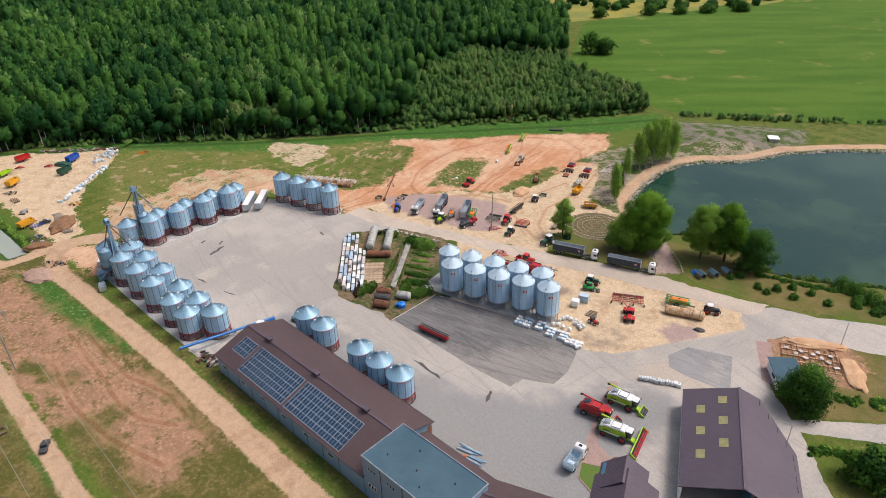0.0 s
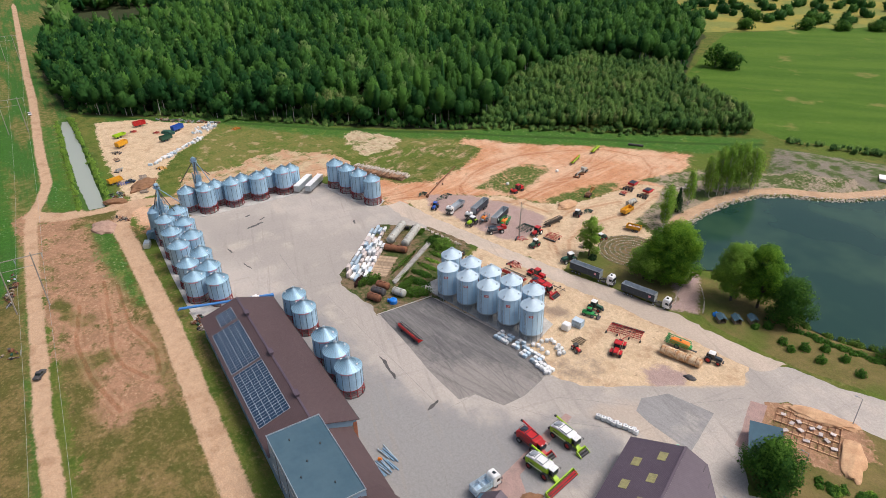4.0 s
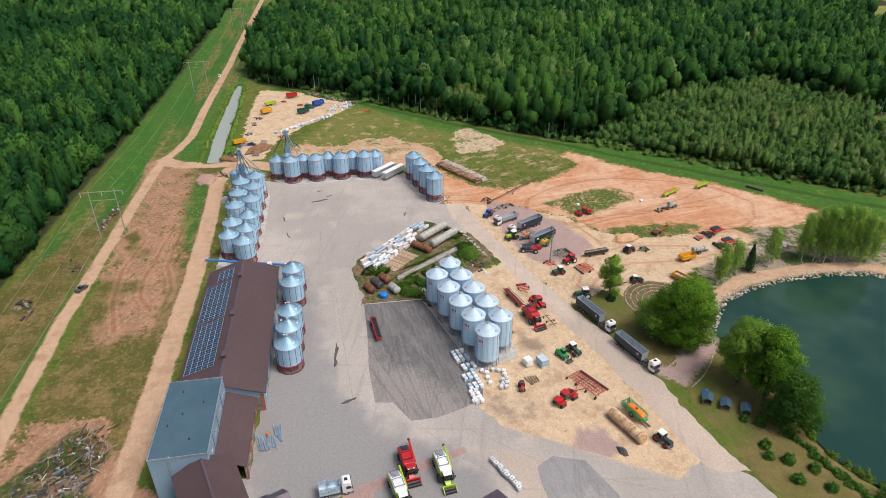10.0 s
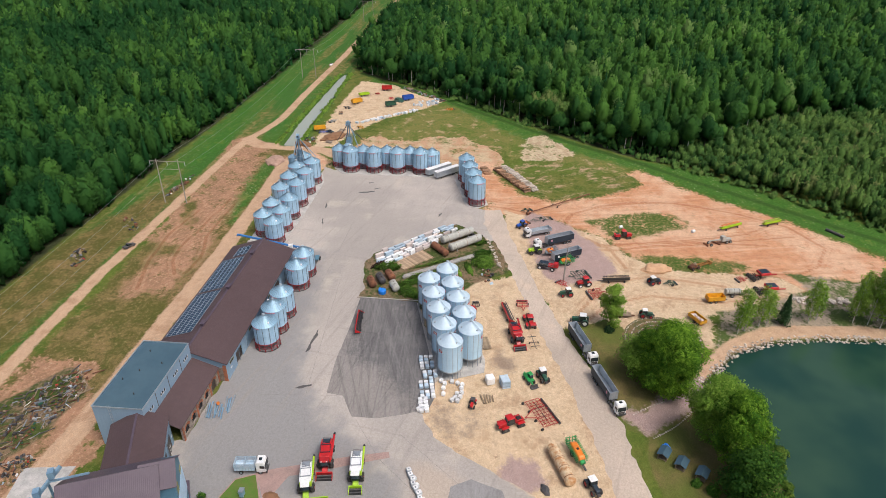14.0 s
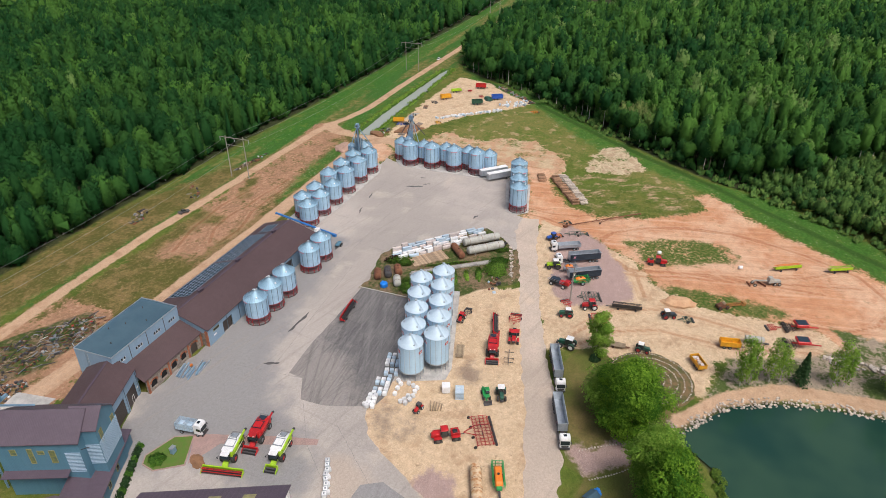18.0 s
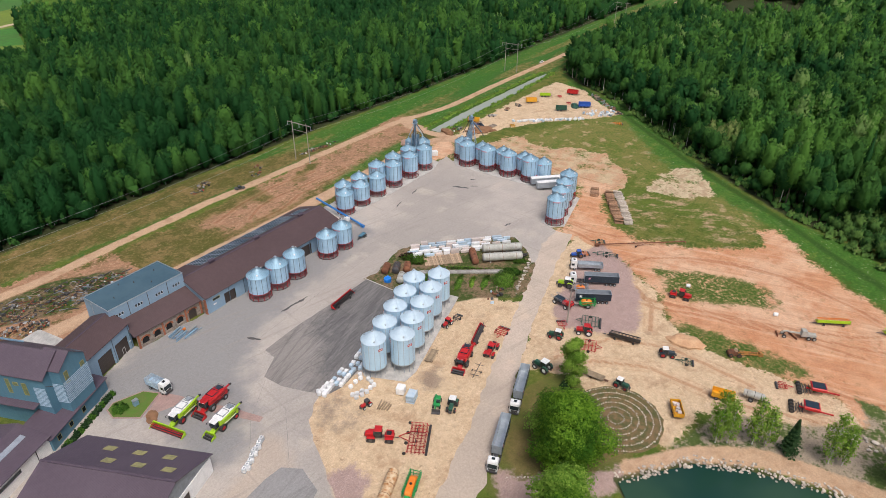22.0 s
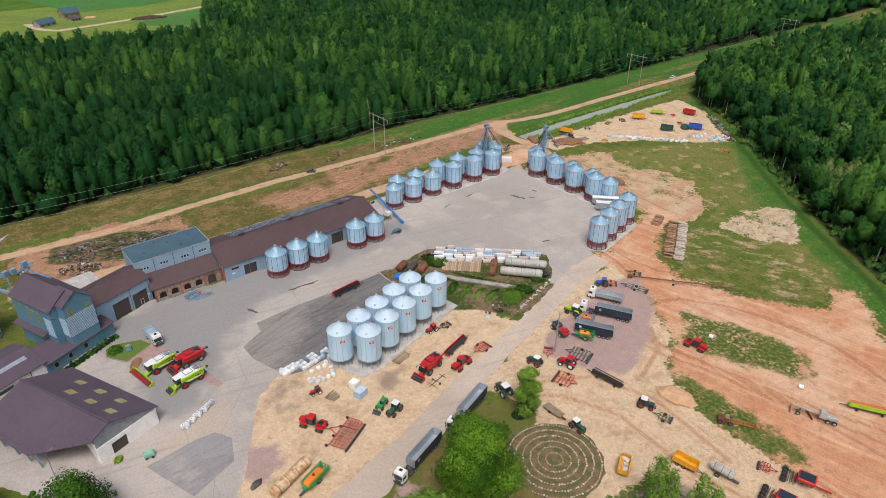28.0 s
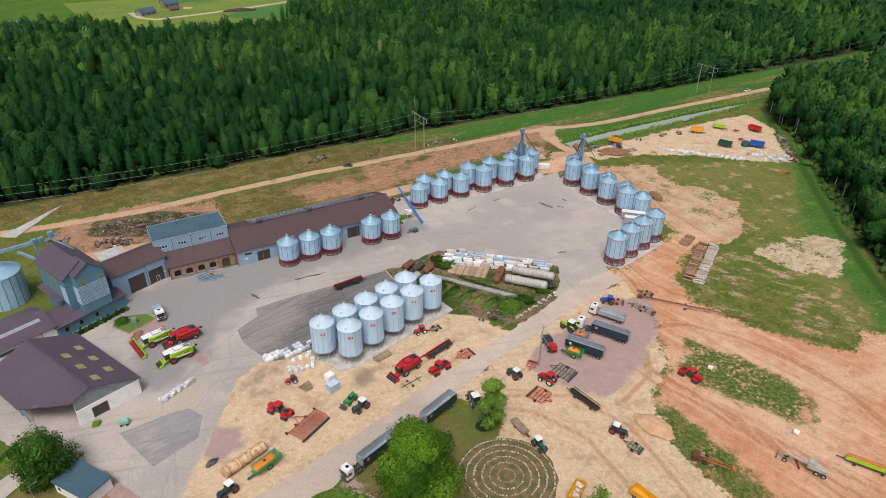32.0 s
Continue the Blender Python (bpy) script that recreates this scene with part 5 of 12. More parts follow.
def bright_silo(m):
    """A new white-roofed silo on thin steel legs with ladder, sign and catwalk."""
    r, zl, ze, zt = 3.3, 2.7, 11.2, 13.7
    s = thing("bright_silo", m, "bright new corrugated silo with white cone roof on thin legs", "silo", "two rows of bright silos")
    bm = bmesh.new()
    lathe(bm, [(r, zl), (r, ze), (r + 0.05, ze + 0.05)], 44)
    part("wall", bm, M["silo_new"], s, smooth=True)
    bm = bmesh.new()
    lathe(bm, [(r + 0.15, ze - 0.02), (r * 0.5, ze + (zt - ze) * 0.5), (0.4, zt - 0.2)], 44)
    part("roof", bm, M["silo_new_roof"], s, "smooth white cone roof", smooth=True)
    bm = bmesh.new()
    rod(bm, (0, 0, zt - 0.3), (0, 0, zt + 0.15), 0.42, 14)
    part("cap", bm, M["galv"], s)
    for a in (0.5, 2.6, 4.7):
        bm = bmesh.new()
        p = Vector((r * 0.78 * math.cos(a), r * 0.78 * math.sin(a), ze + (zt - ze) * 0.22))
        rod(bm, p - Vector((0, 0, 0.1)), p + Vector((0, 0, 0.3)), 0.24, 10)
        part("hatch", bm, M["galv"], s)
    bm = bmesh.new()
    bar(bm, (0.3, 0, zt + 0.2), (r + 0.4, 0, ze + 0.55), 0.2, 0.08)
    part("catwalk", bm, M["silo_new_roof"], s, m=pose(0, 0, 0, 0, 0, 40))
    bm = bmesh.new()
    box(bm, (r + 0.04, 0, (zl + ze) / 2), (0.1, 0.14, ze - zl))
    st = part("stiffener", bm, M["bag_blue"], s)
    for i in range(1, 14):
        again(st, pose(0, 0, 0, 0, 0, 360 / 14 * i))
    bm = bmesh.new()
    for q in (-0.22, 0.22):
        rod(bm, (r + 0.28, q, 0.2), (r + 0.28, q, ze + 0.7), 0.04, 6)
    for i in range(24):
        rod(bm, (r + 0.28, -0.22, 0.6 + i * 0.44), (r + 0.28, 0.22, 0.6 + i * 0.44), 0.03, 5)
    part("ladder", bm, M["grey_steel"], s, m=pose(0, 0, 0, 0, 0, -88))
    for a in (-60, 55):
        g = thing("sign", pose(0, 0, 0, 0, 0, a), "", "")
        g.parent = s
        bm = bmesh.new()
        box(bm, (r + 0.09, 0, ze - 1.9), (0.05, 1.25, 0.75))
        part("board", bm, M["red"], g, "small red sign board")
        bm = bmesh.new()
        box(bm, (r + 0.13, 0, ze - 1.78), (0.03, 0.85, 0.16))
        box(bm, (r + 0.13, 0, ze - 2.05), (0.03, 0.6, 0.12))
        part("lettering_bar", bm, M["white"], g)
    bm = bmesh.new()
    lathe(bm, [(r - 0.02, zl), (0.3, 0.8), (0.3, 0.6)], 24)
    part("hopper", bm, M["galv"], s, smooth=True)
    bm = bmesh.new()
    lathe(bm, [(r + 0.01, zl - 0.12), (r + 0.1, zl - 0.12), (r + 0.1, zl + 0.12), (r + 0.01, zl + 0.12)], 40)
    part("ring_beam", bm, M["galv"], s)
    bm = bmesh.new()
    bar(bm, (r + 0.02, 0, 0.17), (r + 0.02, 0, zl), 0.12, 0.12)
    lg = part("leg", bm, M["grey_steel"], s)
    bm = bmesh.new()
    c, q = math.cos(radians(360 / 14)), math.sin(radians(360 / 14))
    bar(bm, (r + 0.02, 0, zl - 0.2), ((r + 0.02) * c, (r + 0.02) * q, 1.3), 0.05, 0.05)
    br = part("brace", bm, M["grey_steel"], s)
    for i in range(1, 14):
        again(lg, pose(0, 0, 0, 0, 0, 360 / 14 * i))
        if i % 2:
            again(br, pose(0, 0, 0, 0, 0, 360 / 14 * i))
    return s


W = bright_silo(pose(-120.7, 129.0, 0.17, 0, 0, 16.5))
for row in (0, 1):
    for i in range(5):
        if row or i:
            copy_thing(W, pose(-120.7 + 7.7 * i - 6.0 * row, 129.0 + 2.28 * i + 5.15 * row, 0.17, 0, 0, 16.5))


def elevator(x, y, top, rz):
    """A bucket elevator: a braced tower with cladding, twin legs, a head on stays and pipes that splay to the silos."""
    e = thing("grain_elevator", pose(x, y, 0, 0, 0, rz), "blue-grey grain elevator tower with head and splayed pipes", "elevator", "grain elevators")
    for q in (-0.45, 0.45):
        bm = bmesh.new()
        box(bm, (q, 0, top / 2), (0.42, 0.48, top))
        part("elevator_leg", bm, M["blue_steel"], e)
    w, mid = 1.35, top - 5.0
    for q in (-w, w):
        for v in (-w, w):
            bm = bmesh.new()
            bar(bm, (q, v, 0), (q, v, mid), 0.14, 0.14)
            part("tower_post", bm, M["galv"], e)
    bm = bmesh.new()
    for k in range(5):
        z0, z1 = mid * k / 5, mid * (k + 1) / 5
        for v in (-w, w):
            bar(bm, (-w, v, z1), (w, v, z1), 0.1, 0.1)
            bar(bm, (v, -w, z1), (v, w, z1), 0.1, 0.1)
            bar(bm, (-w, v, z0), (w, v, z1), 0.07, 0.07)
            bar(bm, (v, w, z0), (v, -w, z1), 0.07, 0.07)
    part("tower_bracing", bm, M["galv"], e)
    for q, v, sx, sy in ((0, -w + 0.12, 2 * w - 0.4, 0.06), (-w + 0.12, 0, 0.06, 2 * w - 0.4)):
        bm = bmesh.new()
        box(bm, (q, v, mid * 0.62), (sx, sy, mid * 0.7))
        part("cladding_panel", bm, M["blue_steel"], e, "pale blue sheet cladding")
    bm = bmesh.new()
    box(bm, (0, 0, top), (2.5, 1.9, 0.14))
    box(bm, (0, 0, top + 0.7), (1.8, 1.2, 1.2))
    rod(bm, (0, -0.65, top + 1.0), (0, 0.65, top + 1.0), 0.8, 14)
    part("head", bm, M["blue_steel"], e)
    bm = bmesh.new()
    rod(bm, (0.9, 0, top + 0.9), (1.5, 0, top + 0.9), 0.3, 10)
    part("drive_motor", bm, M["dark_steel"], e)
    bm = bmesh.new()
    for q in (-1.2, 1.2):
        for v in (-0.92, 0.92):
            bar(bm, (q, v, top), (q, v, top + 1.1), 0.06, 0.06)
    for v in (-0.92, 0.92):
        for z in (0.6, 1.1):
            bar(bm, (-1.2, v, top + z), (1.2, v, top + z), 0.05, 0.05)
    part("railing", bm, M["grey_steel"], e)
    for k, (tx, ty, tz) in enumerate(((5.8, 2.6, 12.3), (-6.0, 3.4, 11.5), (2.0, 7.2, 12.5), (-2.5, -3.5, 8.0), (4.6, -3.4, 10.5))):
        bm = bmesh.new()
        rod(bm, (0.3 * (k - 2), 0, top + 0.2), (tx, ty, tz), 0.17, 8)
        part("spout", bm, M["dark_steel"] if k not in (2, 4) else M["blue_steel"], e, "sloping grain pipe")
    bm = bmesh.new()
    lathe(bm, [(1.9, 6.0), (1.9, 11.8), (0.3, 13.0)], 20, (-0.4, -3.4))
    part("buffer_bin", bm, M["blue_steel"], e, "blue-grey buffer bin", smooth=True)
    bm = bmesh.new()
    lathe(bm, [(1.9, 6.0), (0.3, 3.8)], 20, (-0.4, -3.4))
    part("bin_hopper", bm, M["blue_steel"], e)
    for q in (-1.6, 1.6):
        for v in (-4.9, -1.9):
            bm = bmesh.new()
            bar(bm, (q - 0.4, v, 0), (q - 0.4, v, 6.4), 0.18, 0.18)
            bar(bm, (q - 0.4, v, 0.5), (-q - 0.4, v, 5.6), 0.08, 0.08)
            part("bin_leg", bm, M["blue_steel"], e)
    return e


elevator(-213.9, 61.2, 20.6, 10)
elevator(-233.5, 79.0, 20.4, 95)

# grain intake beside the west elevator
gi = thing("grain_intake", pose(-214.5, 54.6, 0, 0, 0, -20), "blue-grey intake hoppers and cleaner beside the silos", "machine")
bm = bmesh.new()
box(bm, (-2.6, 0, 1.3), (2.6, 2.4, 2.2))
slab(bm, [(-4, -1.3, 2.6), (-1.2, -1.3, 2.6), (-1.2, 1.3, 3.0), (-4, 1.3, 3.0)], 0.1)
part("intake_hopper", bm, M["blue_steel"], gi)
bm = bmesh.new()
box(bm, (4.6, -0.2, 1.1), (3.4, 2.2, 1.8))
box(bm, (4.6, -0.2, 2.2), (2.6, 1.6, 0.5))
part("cleaner", bm, M["galv"], gi)
bm = bmesh.new()
rod(bm, (-0.5, -0.5, 0.6), (2.4, 2.2, 5.2), 0.3, 10)
part("feed_screw", bm, M["blue_steel"], gi)


# ---- buildings ----
def wall_panel(bm, a, b, z0, z1, t=0.25):
    """A wall along the line a-b from z0 to z1."""
    d = (Vector(b) - Vector(a)).normalized()
    nrm = Vector((-d.y, d.x)) * t / 2
    prism(bm, [(a[0] - nrm.x, a[1] - nrm.y), (b[0] - nrm.x, b[1] - nrm.y), (b[0] + nrm.x, b[1] + nrm.y), (a[0] + nrm.x, a[1] + nrm.y)], z0, z1)


def pierced(bm, x0, x1, y, z0, z1, holes, t=0.3):
    """A wall in the x direction at y, one piece, with openings (x0, x1, z0, z1) cut through it."""
    outer, inner = [(x0, z0)], []
    for hx0, hx1, hz0, hz1 in holes:
        if hz0 <= z0 + 0.01:
            outer += [(hx0, z0), (hx0, hz1), (hx1, hz1), (hx1, z0)]
        else:
            inner.append([(hx0, hz0), (hx0, hz1), (hx1, hz1), (hx1, hz0)])
    outer += [(x1, z0), (x1, z1), (x0, z1)]
    loops = [outer] + inner
    flat_pts = [p for l in loops for p in l]
    tris = geometry.tessellate_polygon([[Vector((p[0], p[1], 0)) for p in l] for l in loops])
    va = [bm.verts.new((px, y - t / 2, pz)) for px, pz in flat_pts]
    vb = [bm.verts.new((px, y + t / 2, pz)) for px, pz in flat_pts]
    for a, b_, c in tris:
        bm.faces.new((va[a], va[b_], va[c]))
        bm.faces.new((vb[c], vb[b_], vb[a]))
    o = 0
    for l in loops:
        n = len(l)
        for k in range(n):
            bm.faces.new((va[o + k], va[o + (k + 1) % n], vb[o + (k + 1) % n], vb[o + k]))
        o += n


def window(parent, x, y, z, w, h, t=0.14, frame_m=None, rz=0, pane_m=None):
    g = new("window")
    g.parent = parent
    g.matrix_basis = pose(x, y, z, 0, 0, rz)
    bm = bmesh.new()
    for q in (-1, 1):
        box(bm, (q * w / 2, 0, 0), (0.1, t, h + 0.1))
        box(bm, (0, 0, q * h / 2), (w - 0.1, t, 0.1))
    part("frame", bm, frame_m or M["white"], g)
    bm = bmesh.new()
    box(bm, (0, 0, 0), (w - 0.06, 0.04, h - 0.06))
    part("pane", bm, pane_m or M["glass"], g)
    return g


def panel_door(parent, x, y, w, h, material, rz=0, nrows=5):
    """A sectional door in its opening, each section a piece."""
    g = new("door")
    g.parent = parent
    g.matrix_basis = pose(x, y, 0, 0, 0, rz)
    bm = bmesh.new()
    box(bm, (0, 0, h / nrows / 2), (w - 0.08, 0.1, h / nrows - 0.03))
    p = part("panel", bm, material, g)
    for i in range(1, nrows):
        again(p, pose(0, 0, i * h / nrows))
    return g


# the long hall with the brown roof
hall = thing("grain_hall", pose(0, 0, 0), "long pale blue hall with brown roof and solar panels", "hall")
HX0, HX1, HY0, HY1, HYR, HZE, HZR = -142.6, -81.3, 57.4, 78.6, 68.4, 6.2, 9.75
bm = bmesh.new()
doors = [(-127.0, -122.0, 0, 4.4), (-92.5, -88.0, 0, 4.0)]
pierced(bm, HX0, HX1, HY1 - 0.2, 0, HZE - 0.1, doors)
part("east_wall", bm, M["wall_blue"], hall)
bm = bmesh.new()
box(bm, ((HX0 + HX1) / 2, HY0 + 0.2, HZE / 2 - 0.1), (HX1 - HX0, 0.3, HZE))
part("west_wall", bm, M["wall_blue"], hall)
for x in (HX0 + 0.17, HX1 - 0.17):
    bm = bmesh.new()
    a = [bm.verts.new((x + q, y, z)) for q in (-0.15, 0.15) for y, z in ((HY0 + 0.36, 0), (HY1 - 0.36, 0), (HY1 - 0.36, HZE - 0.15), (HYR, HZR - 0.28), (HY0 + 0.36, HZE - 0.15))]
    bm.faces.new(a[:5])
    bm.faces.new(a[5:][::-1])
    for i in range(5):
        bm.faces.new((a[i], a[(i + 1) % 5], a[5 + (i + 1) % 5], a[5 + i]))
    part("gable_wall", bm, M["wall_blue"], hall)
ov = 0.5
sl = (HZR - HZE) / (HYR - HY0)
bm = bmesh.new()
slab(bm, [(HX0 - ov, HY0 - ov, HZE - ov * sl), (HX1 + ov, HY0 - ov, HZE - ov * sl), (HX1 + ov, HYR, HZR), (HX0 - ov, HYR, HZR)], 0.16)
part("roof_west", bm, M["roof_brown"], hall)
bm = bmesh.new()
slab(bm, [(HX0 - ov, HYR, HZR), (HX1 + ov, HYR, HZR), (HX1 + ov, HY1 + ov, HZE - ov * 0.34), (HX0 - ov, HY1 + ov, HZE - ov * 0.34)], 0.16)
part("roof_east", bm, M["roof_brown"], hall)
bm = bmesh.new()
box(bm, ((HX0 + HX1) / 2, HYR, HZR + 0.05), (HX1 - HX0 + 1, 0.55, 0.12))
part("ridge_cap", bm, M["roof_brown2"], hall)
for x in (-132.5, -111.5, -92.6):
    bm = bmesh.new()
    box(bm, (x, HYR, HZR + 0.5), (1.9, 0.9, 0.7))
    box(bm, (x, HYR, HZR + 0.95), (2.2, 1.3, 0.12))
    part("ridge_vent", bm, M["roof_brown2"], hall, "boxy brown ridge vent")
bm = bmesh.new()
rod(bm, (HX0 - ov, HY1 + ov + 0.08, HZE - 0.2), (HX1 + ov, HY1 + ov + 0.08, HZE - 0.2), 0.09, 8)
part("gutter", bm, M["dark_steel"], hall)
for x in np.arange(-138, -84, 6.0):
    bm = bmesh.new()
    box(bm, (x, HY1 - 0.02, HZE / 2 - 0.2), (0.22, 0.09, HZE - 0.5))
    part("column_strip", bm, M["stiff"], hall)
    bm = bmesh.new()
    box(bm, (x, HY0 + 0.02, HZE / 2 - 0.2), (0.22, 0.09, HZE - 0.5))
    part("column_strip", bm, M["stiff"], hall)
for x in (-134, -117, -100, -85.0):
    window(hall, x, HY1 - 0.03, 4.1, 2.6, 0.8, 0.12, M["skylight"])
for x in np.arange(-139, -84, 9.2):
    window(hall, x, HY0 + 0.03, 3.6, 2.0, 0.9, 0.12)
panel_door(hall, -124.5, HY1 - 0.45, 5.0, 4.4, M["door_brown"])
g = panel_door(hall, -90.2, HY1 - 0.6, 4.5, 4.0, M["door_brown"])
bm = bmesh.new()
box(bm, (-84.2, HY1 + 0.0, 2.4), (1.1, 0.05, 0.5))
part("sign_plate", bm, M["white"], hall, "small white sign plate")
for y, w in ((78.55, 0.9), (73.6, 0.5)):
    bm = bmesh.new()
    box(bm, (HX1 + 0.08, y - w / 2, 2.6), (0.4, w, 5.2))
    part("brick_pier", bm, M["brick"], hall, "orange brick corner pier")
bm = bmesh.new()
box(bm, (HX1 + 0.06, 75.6, 2.2), (0.3, 4.2, 4.4))
part("stone_infill", bm, M["fieldstone"], hall, "rough field stone infill")

# solar panels on the west slope: three fields of framed modules
pitch_w = math.degrees(math.atan(sl))
bm = bmesh.new()
box(bm, (0, 0, 0), (0.98, 1.6, 0.05))
frame0 = bm
mods = thing("solar_array", pose(0, 0, 0), "dark blue solar panels with pale frames on the brown roof", "solar panels")
proto = None
for x0, nx, rows in ((-139.2, 6, 3), (-131.6, 19, 5), (-111.0, 21, 5)):
    for i in range(nx):
        for j in range(rows):
            x, v = x0 + i * 1.02, 1.3 + j * 1.66 + (3.2 if rows == 3 else 0)
            y = HY0 + v * math.cos(radians(pitch_w))
            z = HZE + v * math.sin(radians(pitch_w)) + 0.13
            if proto is None:
                proto = part("panel", frame0, M["solar"], mods, m=pose(x, y, z, pitch_w))
            else:
                again(proto, pose(x, y, z, pitch_w))
    bm = bmesh.new()
    cw, sw = math.cos(radians(pitch_w)), math.sin(radians(pitch_w))
    vb = 1.3 + (3.2 if rows == 3 else 0) - 0.83
    for i in range(nx + 1):
        x = x0 - 0.51 + i * 1.02
        bar(bm, (x, HY0 + vb * cw, HZE + vb * sw + 0.175), (x, HY0 + (vb + rows * 1.66) * cw, HZE + (vb + rows * 1.66) * sw + 0.175), 0.12 if i % 2 else 0.05, 0.04)
    for j in range(rows + 1):
        v = vb + j * 1.66
        bar(bm, (x0 - 0.51, HY0 + v * cw, HZE + v * sw + 0.175), (x0 - 0.51 + nx * 1.02, HY0 + v * cw, HZE + v * sw + 0.175), 0.12, 0.04)
    part("frame", bm, M["alu"], mods, "pale aluminium frames")

# the flat-roofed annex
AX0, AX1, AY0, AY1, AZ = -81.0, -56.4, 57.4, 69.7, 12.1
annex = thing("flat_roof_annex", pose(0, 0, 0), "pale blue flat-roofed block with white roof edge", "building")
holes = [(c + k * 0.9 - 0.36, c + k * 0.9 + 0.36, 9.0, 9.95) for c in (-78.2, -72.3, -65.5, -59.4) for k in (-1, 0, 1)]
bm = bmesh.new()
pierced(bm, AX0, AX1, AY1 - 0.15, 0, AZ, holes)
part("east_wall", bm, M["wall_blue"], annex)
bm = bmesh.new()
pierced(bm, AX0, AX1, AY0 + 0.15, 0, AZ, holes)
part("west_wall", bm, M["wall_blue"], annex)
for x in (AX0 + 0.15, AX1 - 0.15):
    bm = bmesh.new()
    box(bm, (x, (AY0 + AY1) / 2, AZ / 2), (0.3, AY1 - AY0 - 0.6, AZ))
    part("end_wall", bm, M["wall_blue"], annex)
for hx0, hx1, hz0, hz1 in holes:
    window(annex, (hx0 + hx1) / 2, AY1 - 0.12, (hz0 + hz1) / 2, hx1 - hx0, hz1 - hz0, 0.2)
    window(annex, (hx0 + hx1) / 2, AY0 + 0.12, (hz0 + hz1) / 2, hx1 - hx0, hz1 - hz0, 0.2)
for c in (-78.2, -72.3, -65.5, -59.4):
    for k in (-1, 0, 1):
        window(annex, c + k * 0.9, AY0 - 0.01, 4.6, 0.72, 1.2, 0.12)
for x in (-75.2, -68.6, -62.4):
    for y in (AY1 + 0.03, AY0 - 0.03):
        bm = bmesh.new()
        box(bm, (x, y, AZ / 2), (0.16, 0.1, AZ - 0.3))
        part("downpipe", bm, M["dark_steel"], annex)
bm = bmesh.new()
box(bm, ((AX0 + AX1) / 2, (AY0 + AY1) / 2, AZ - 0.05), (AX1 - AX0 - 0.26, AY1 - AY0 - 0.26, 0.3))
part("roof", bm, M["roof_flat"], annex, "blue-grey flat roof membrane")
bm = bmesh.new()
for y in (AY0, AY1):
    box(bm, ((AX0 + AX1) / 2, y, AZ + 0.18), (AX1 - AX0 + 0.2, 0.16, 0.3))
for x in (AX0, AX1):
    box(bm, (x, (AY0 + AY1) / 2, AZ + 0.18), (0.16, AY1 - AY0 - 0.16, 0.3))
part("roof_edge", bm, M["galv"], annex, "white metal roof edge")
for k, (x, y) in enumerate(((-77, 61.3), (-72.6, 66.6), (-69.4, 62.4), (-66, 59.8), (-61.2, 65.2))):
    bm = bmesh.new()
    rod(bm, (x, y, AZ + 0.1), (x, y, AZ + 0.65), 0.14, 8)
    part("roof_vent", bm, M["dark_steel"], annex)
bm = bmesh.new()
for q in (-0.25, 0.25):
    rod(bm, (AX1 + 0.3, 61.8 + q, 0.3), (AX1 + 0.3, 61.8 + q, AZ + 1.0), 0.04, 6)
for i in range(26):
    rod(bm, (AX1 + 0.3, 61.55, 0.6 + i * 0.46), (AX1 + 0.3, 62.05, 0.6 + i * 0.46), 0.03, 5)
part("ladder", bm, M["galv"], annex)

# the lean-to with field stone arches
lean = thing("stone_arch_porch", pose(0, 0, 0), "low lean-to with brown roof and brick-arched field stone front", "porch")
bm = bmesh.new()
slab(bm, [(-81.0, 69.75, 7.6), (-58.8, 69.75, 7.6), (-58.2, 76.6, 4.9), (-80.8, 76.9, 4.9)], 0.16)
part("roof", bm, M["roof_brown"], lean)
arches = [(-78.9, -76.1, 0.0, 3.6), (-74.2, -72.0, 0.9, 3.3), (-70.4, -68.2, 0.9, 3.3), (-66.4, -64.2, 0.9, 3.3), (-62.6, -60.4, 0.9, 3.3)]
bm = bmesh.new()
pierced(bm, -80.9, -59.1, 76.0, 0, 4.8, arches, 0.5)
part("stone_wall", bm, M["fieldstone"], lean, "field stone wall")
for i, (a, c, z0, z1) in enumerate(arches):
    mid, rr = (a + c) / 2, (c - a) / 2
    # a panel closes each arch; all but the first painted near-black as unlit inside
    bm = bmesh.new()
    box(bm, (mid, 75.9, (z0 + z1) / 2), (c - a, 0.1, z1 - z0))
    part("arch_opening", bm, M["dark"] if i else M["door_brown"], lean, "dark panel set back in the arch")
    for k in range(9):
        ang = math.pi * k / 8
        bm = bmesh.new()
        box(bm, (0, 0, 0), (0.5, 0.62, 0.36))
        part("brick", bm, M["brick"], lean, m=pose(mid + (rr + 0.1) * math.cos(ang), 76.02, z1 - 0.7 + 0.75 * math.sin(ang), 0, -math.degrees(ang), 0))
    if i:
        bm = bmesh.new()
        for s_ in (-1, 1):
            bmesh.ops.create_grid(bm, x_segments=1, y_segments=1, size=0.001)
            pts = [(mid + s_ * rr, 76.0, z1)] + [(mid + s_ * rr * math.cos(t_), 76.0, z1 - rr * 0.75 + rr * 0.75 * math.sin(t_)) for t_ in (0, 0.4, 0.8, 1.2, 1.57)]
            f1 = face(bm, [(x, 75.78, z) for x, y, z in pts])
            ex = bmesh.ops.extrude_face_region(bm, geom=[f1])
            bmesh.ops.translate(bm, vec=(0, 0.45, 0), verts=[v for v in ex["geom"] if isinstance(v, bmesh.types.BMVert)])
        part("arch_spandrel", bm, M["brick"], lean)
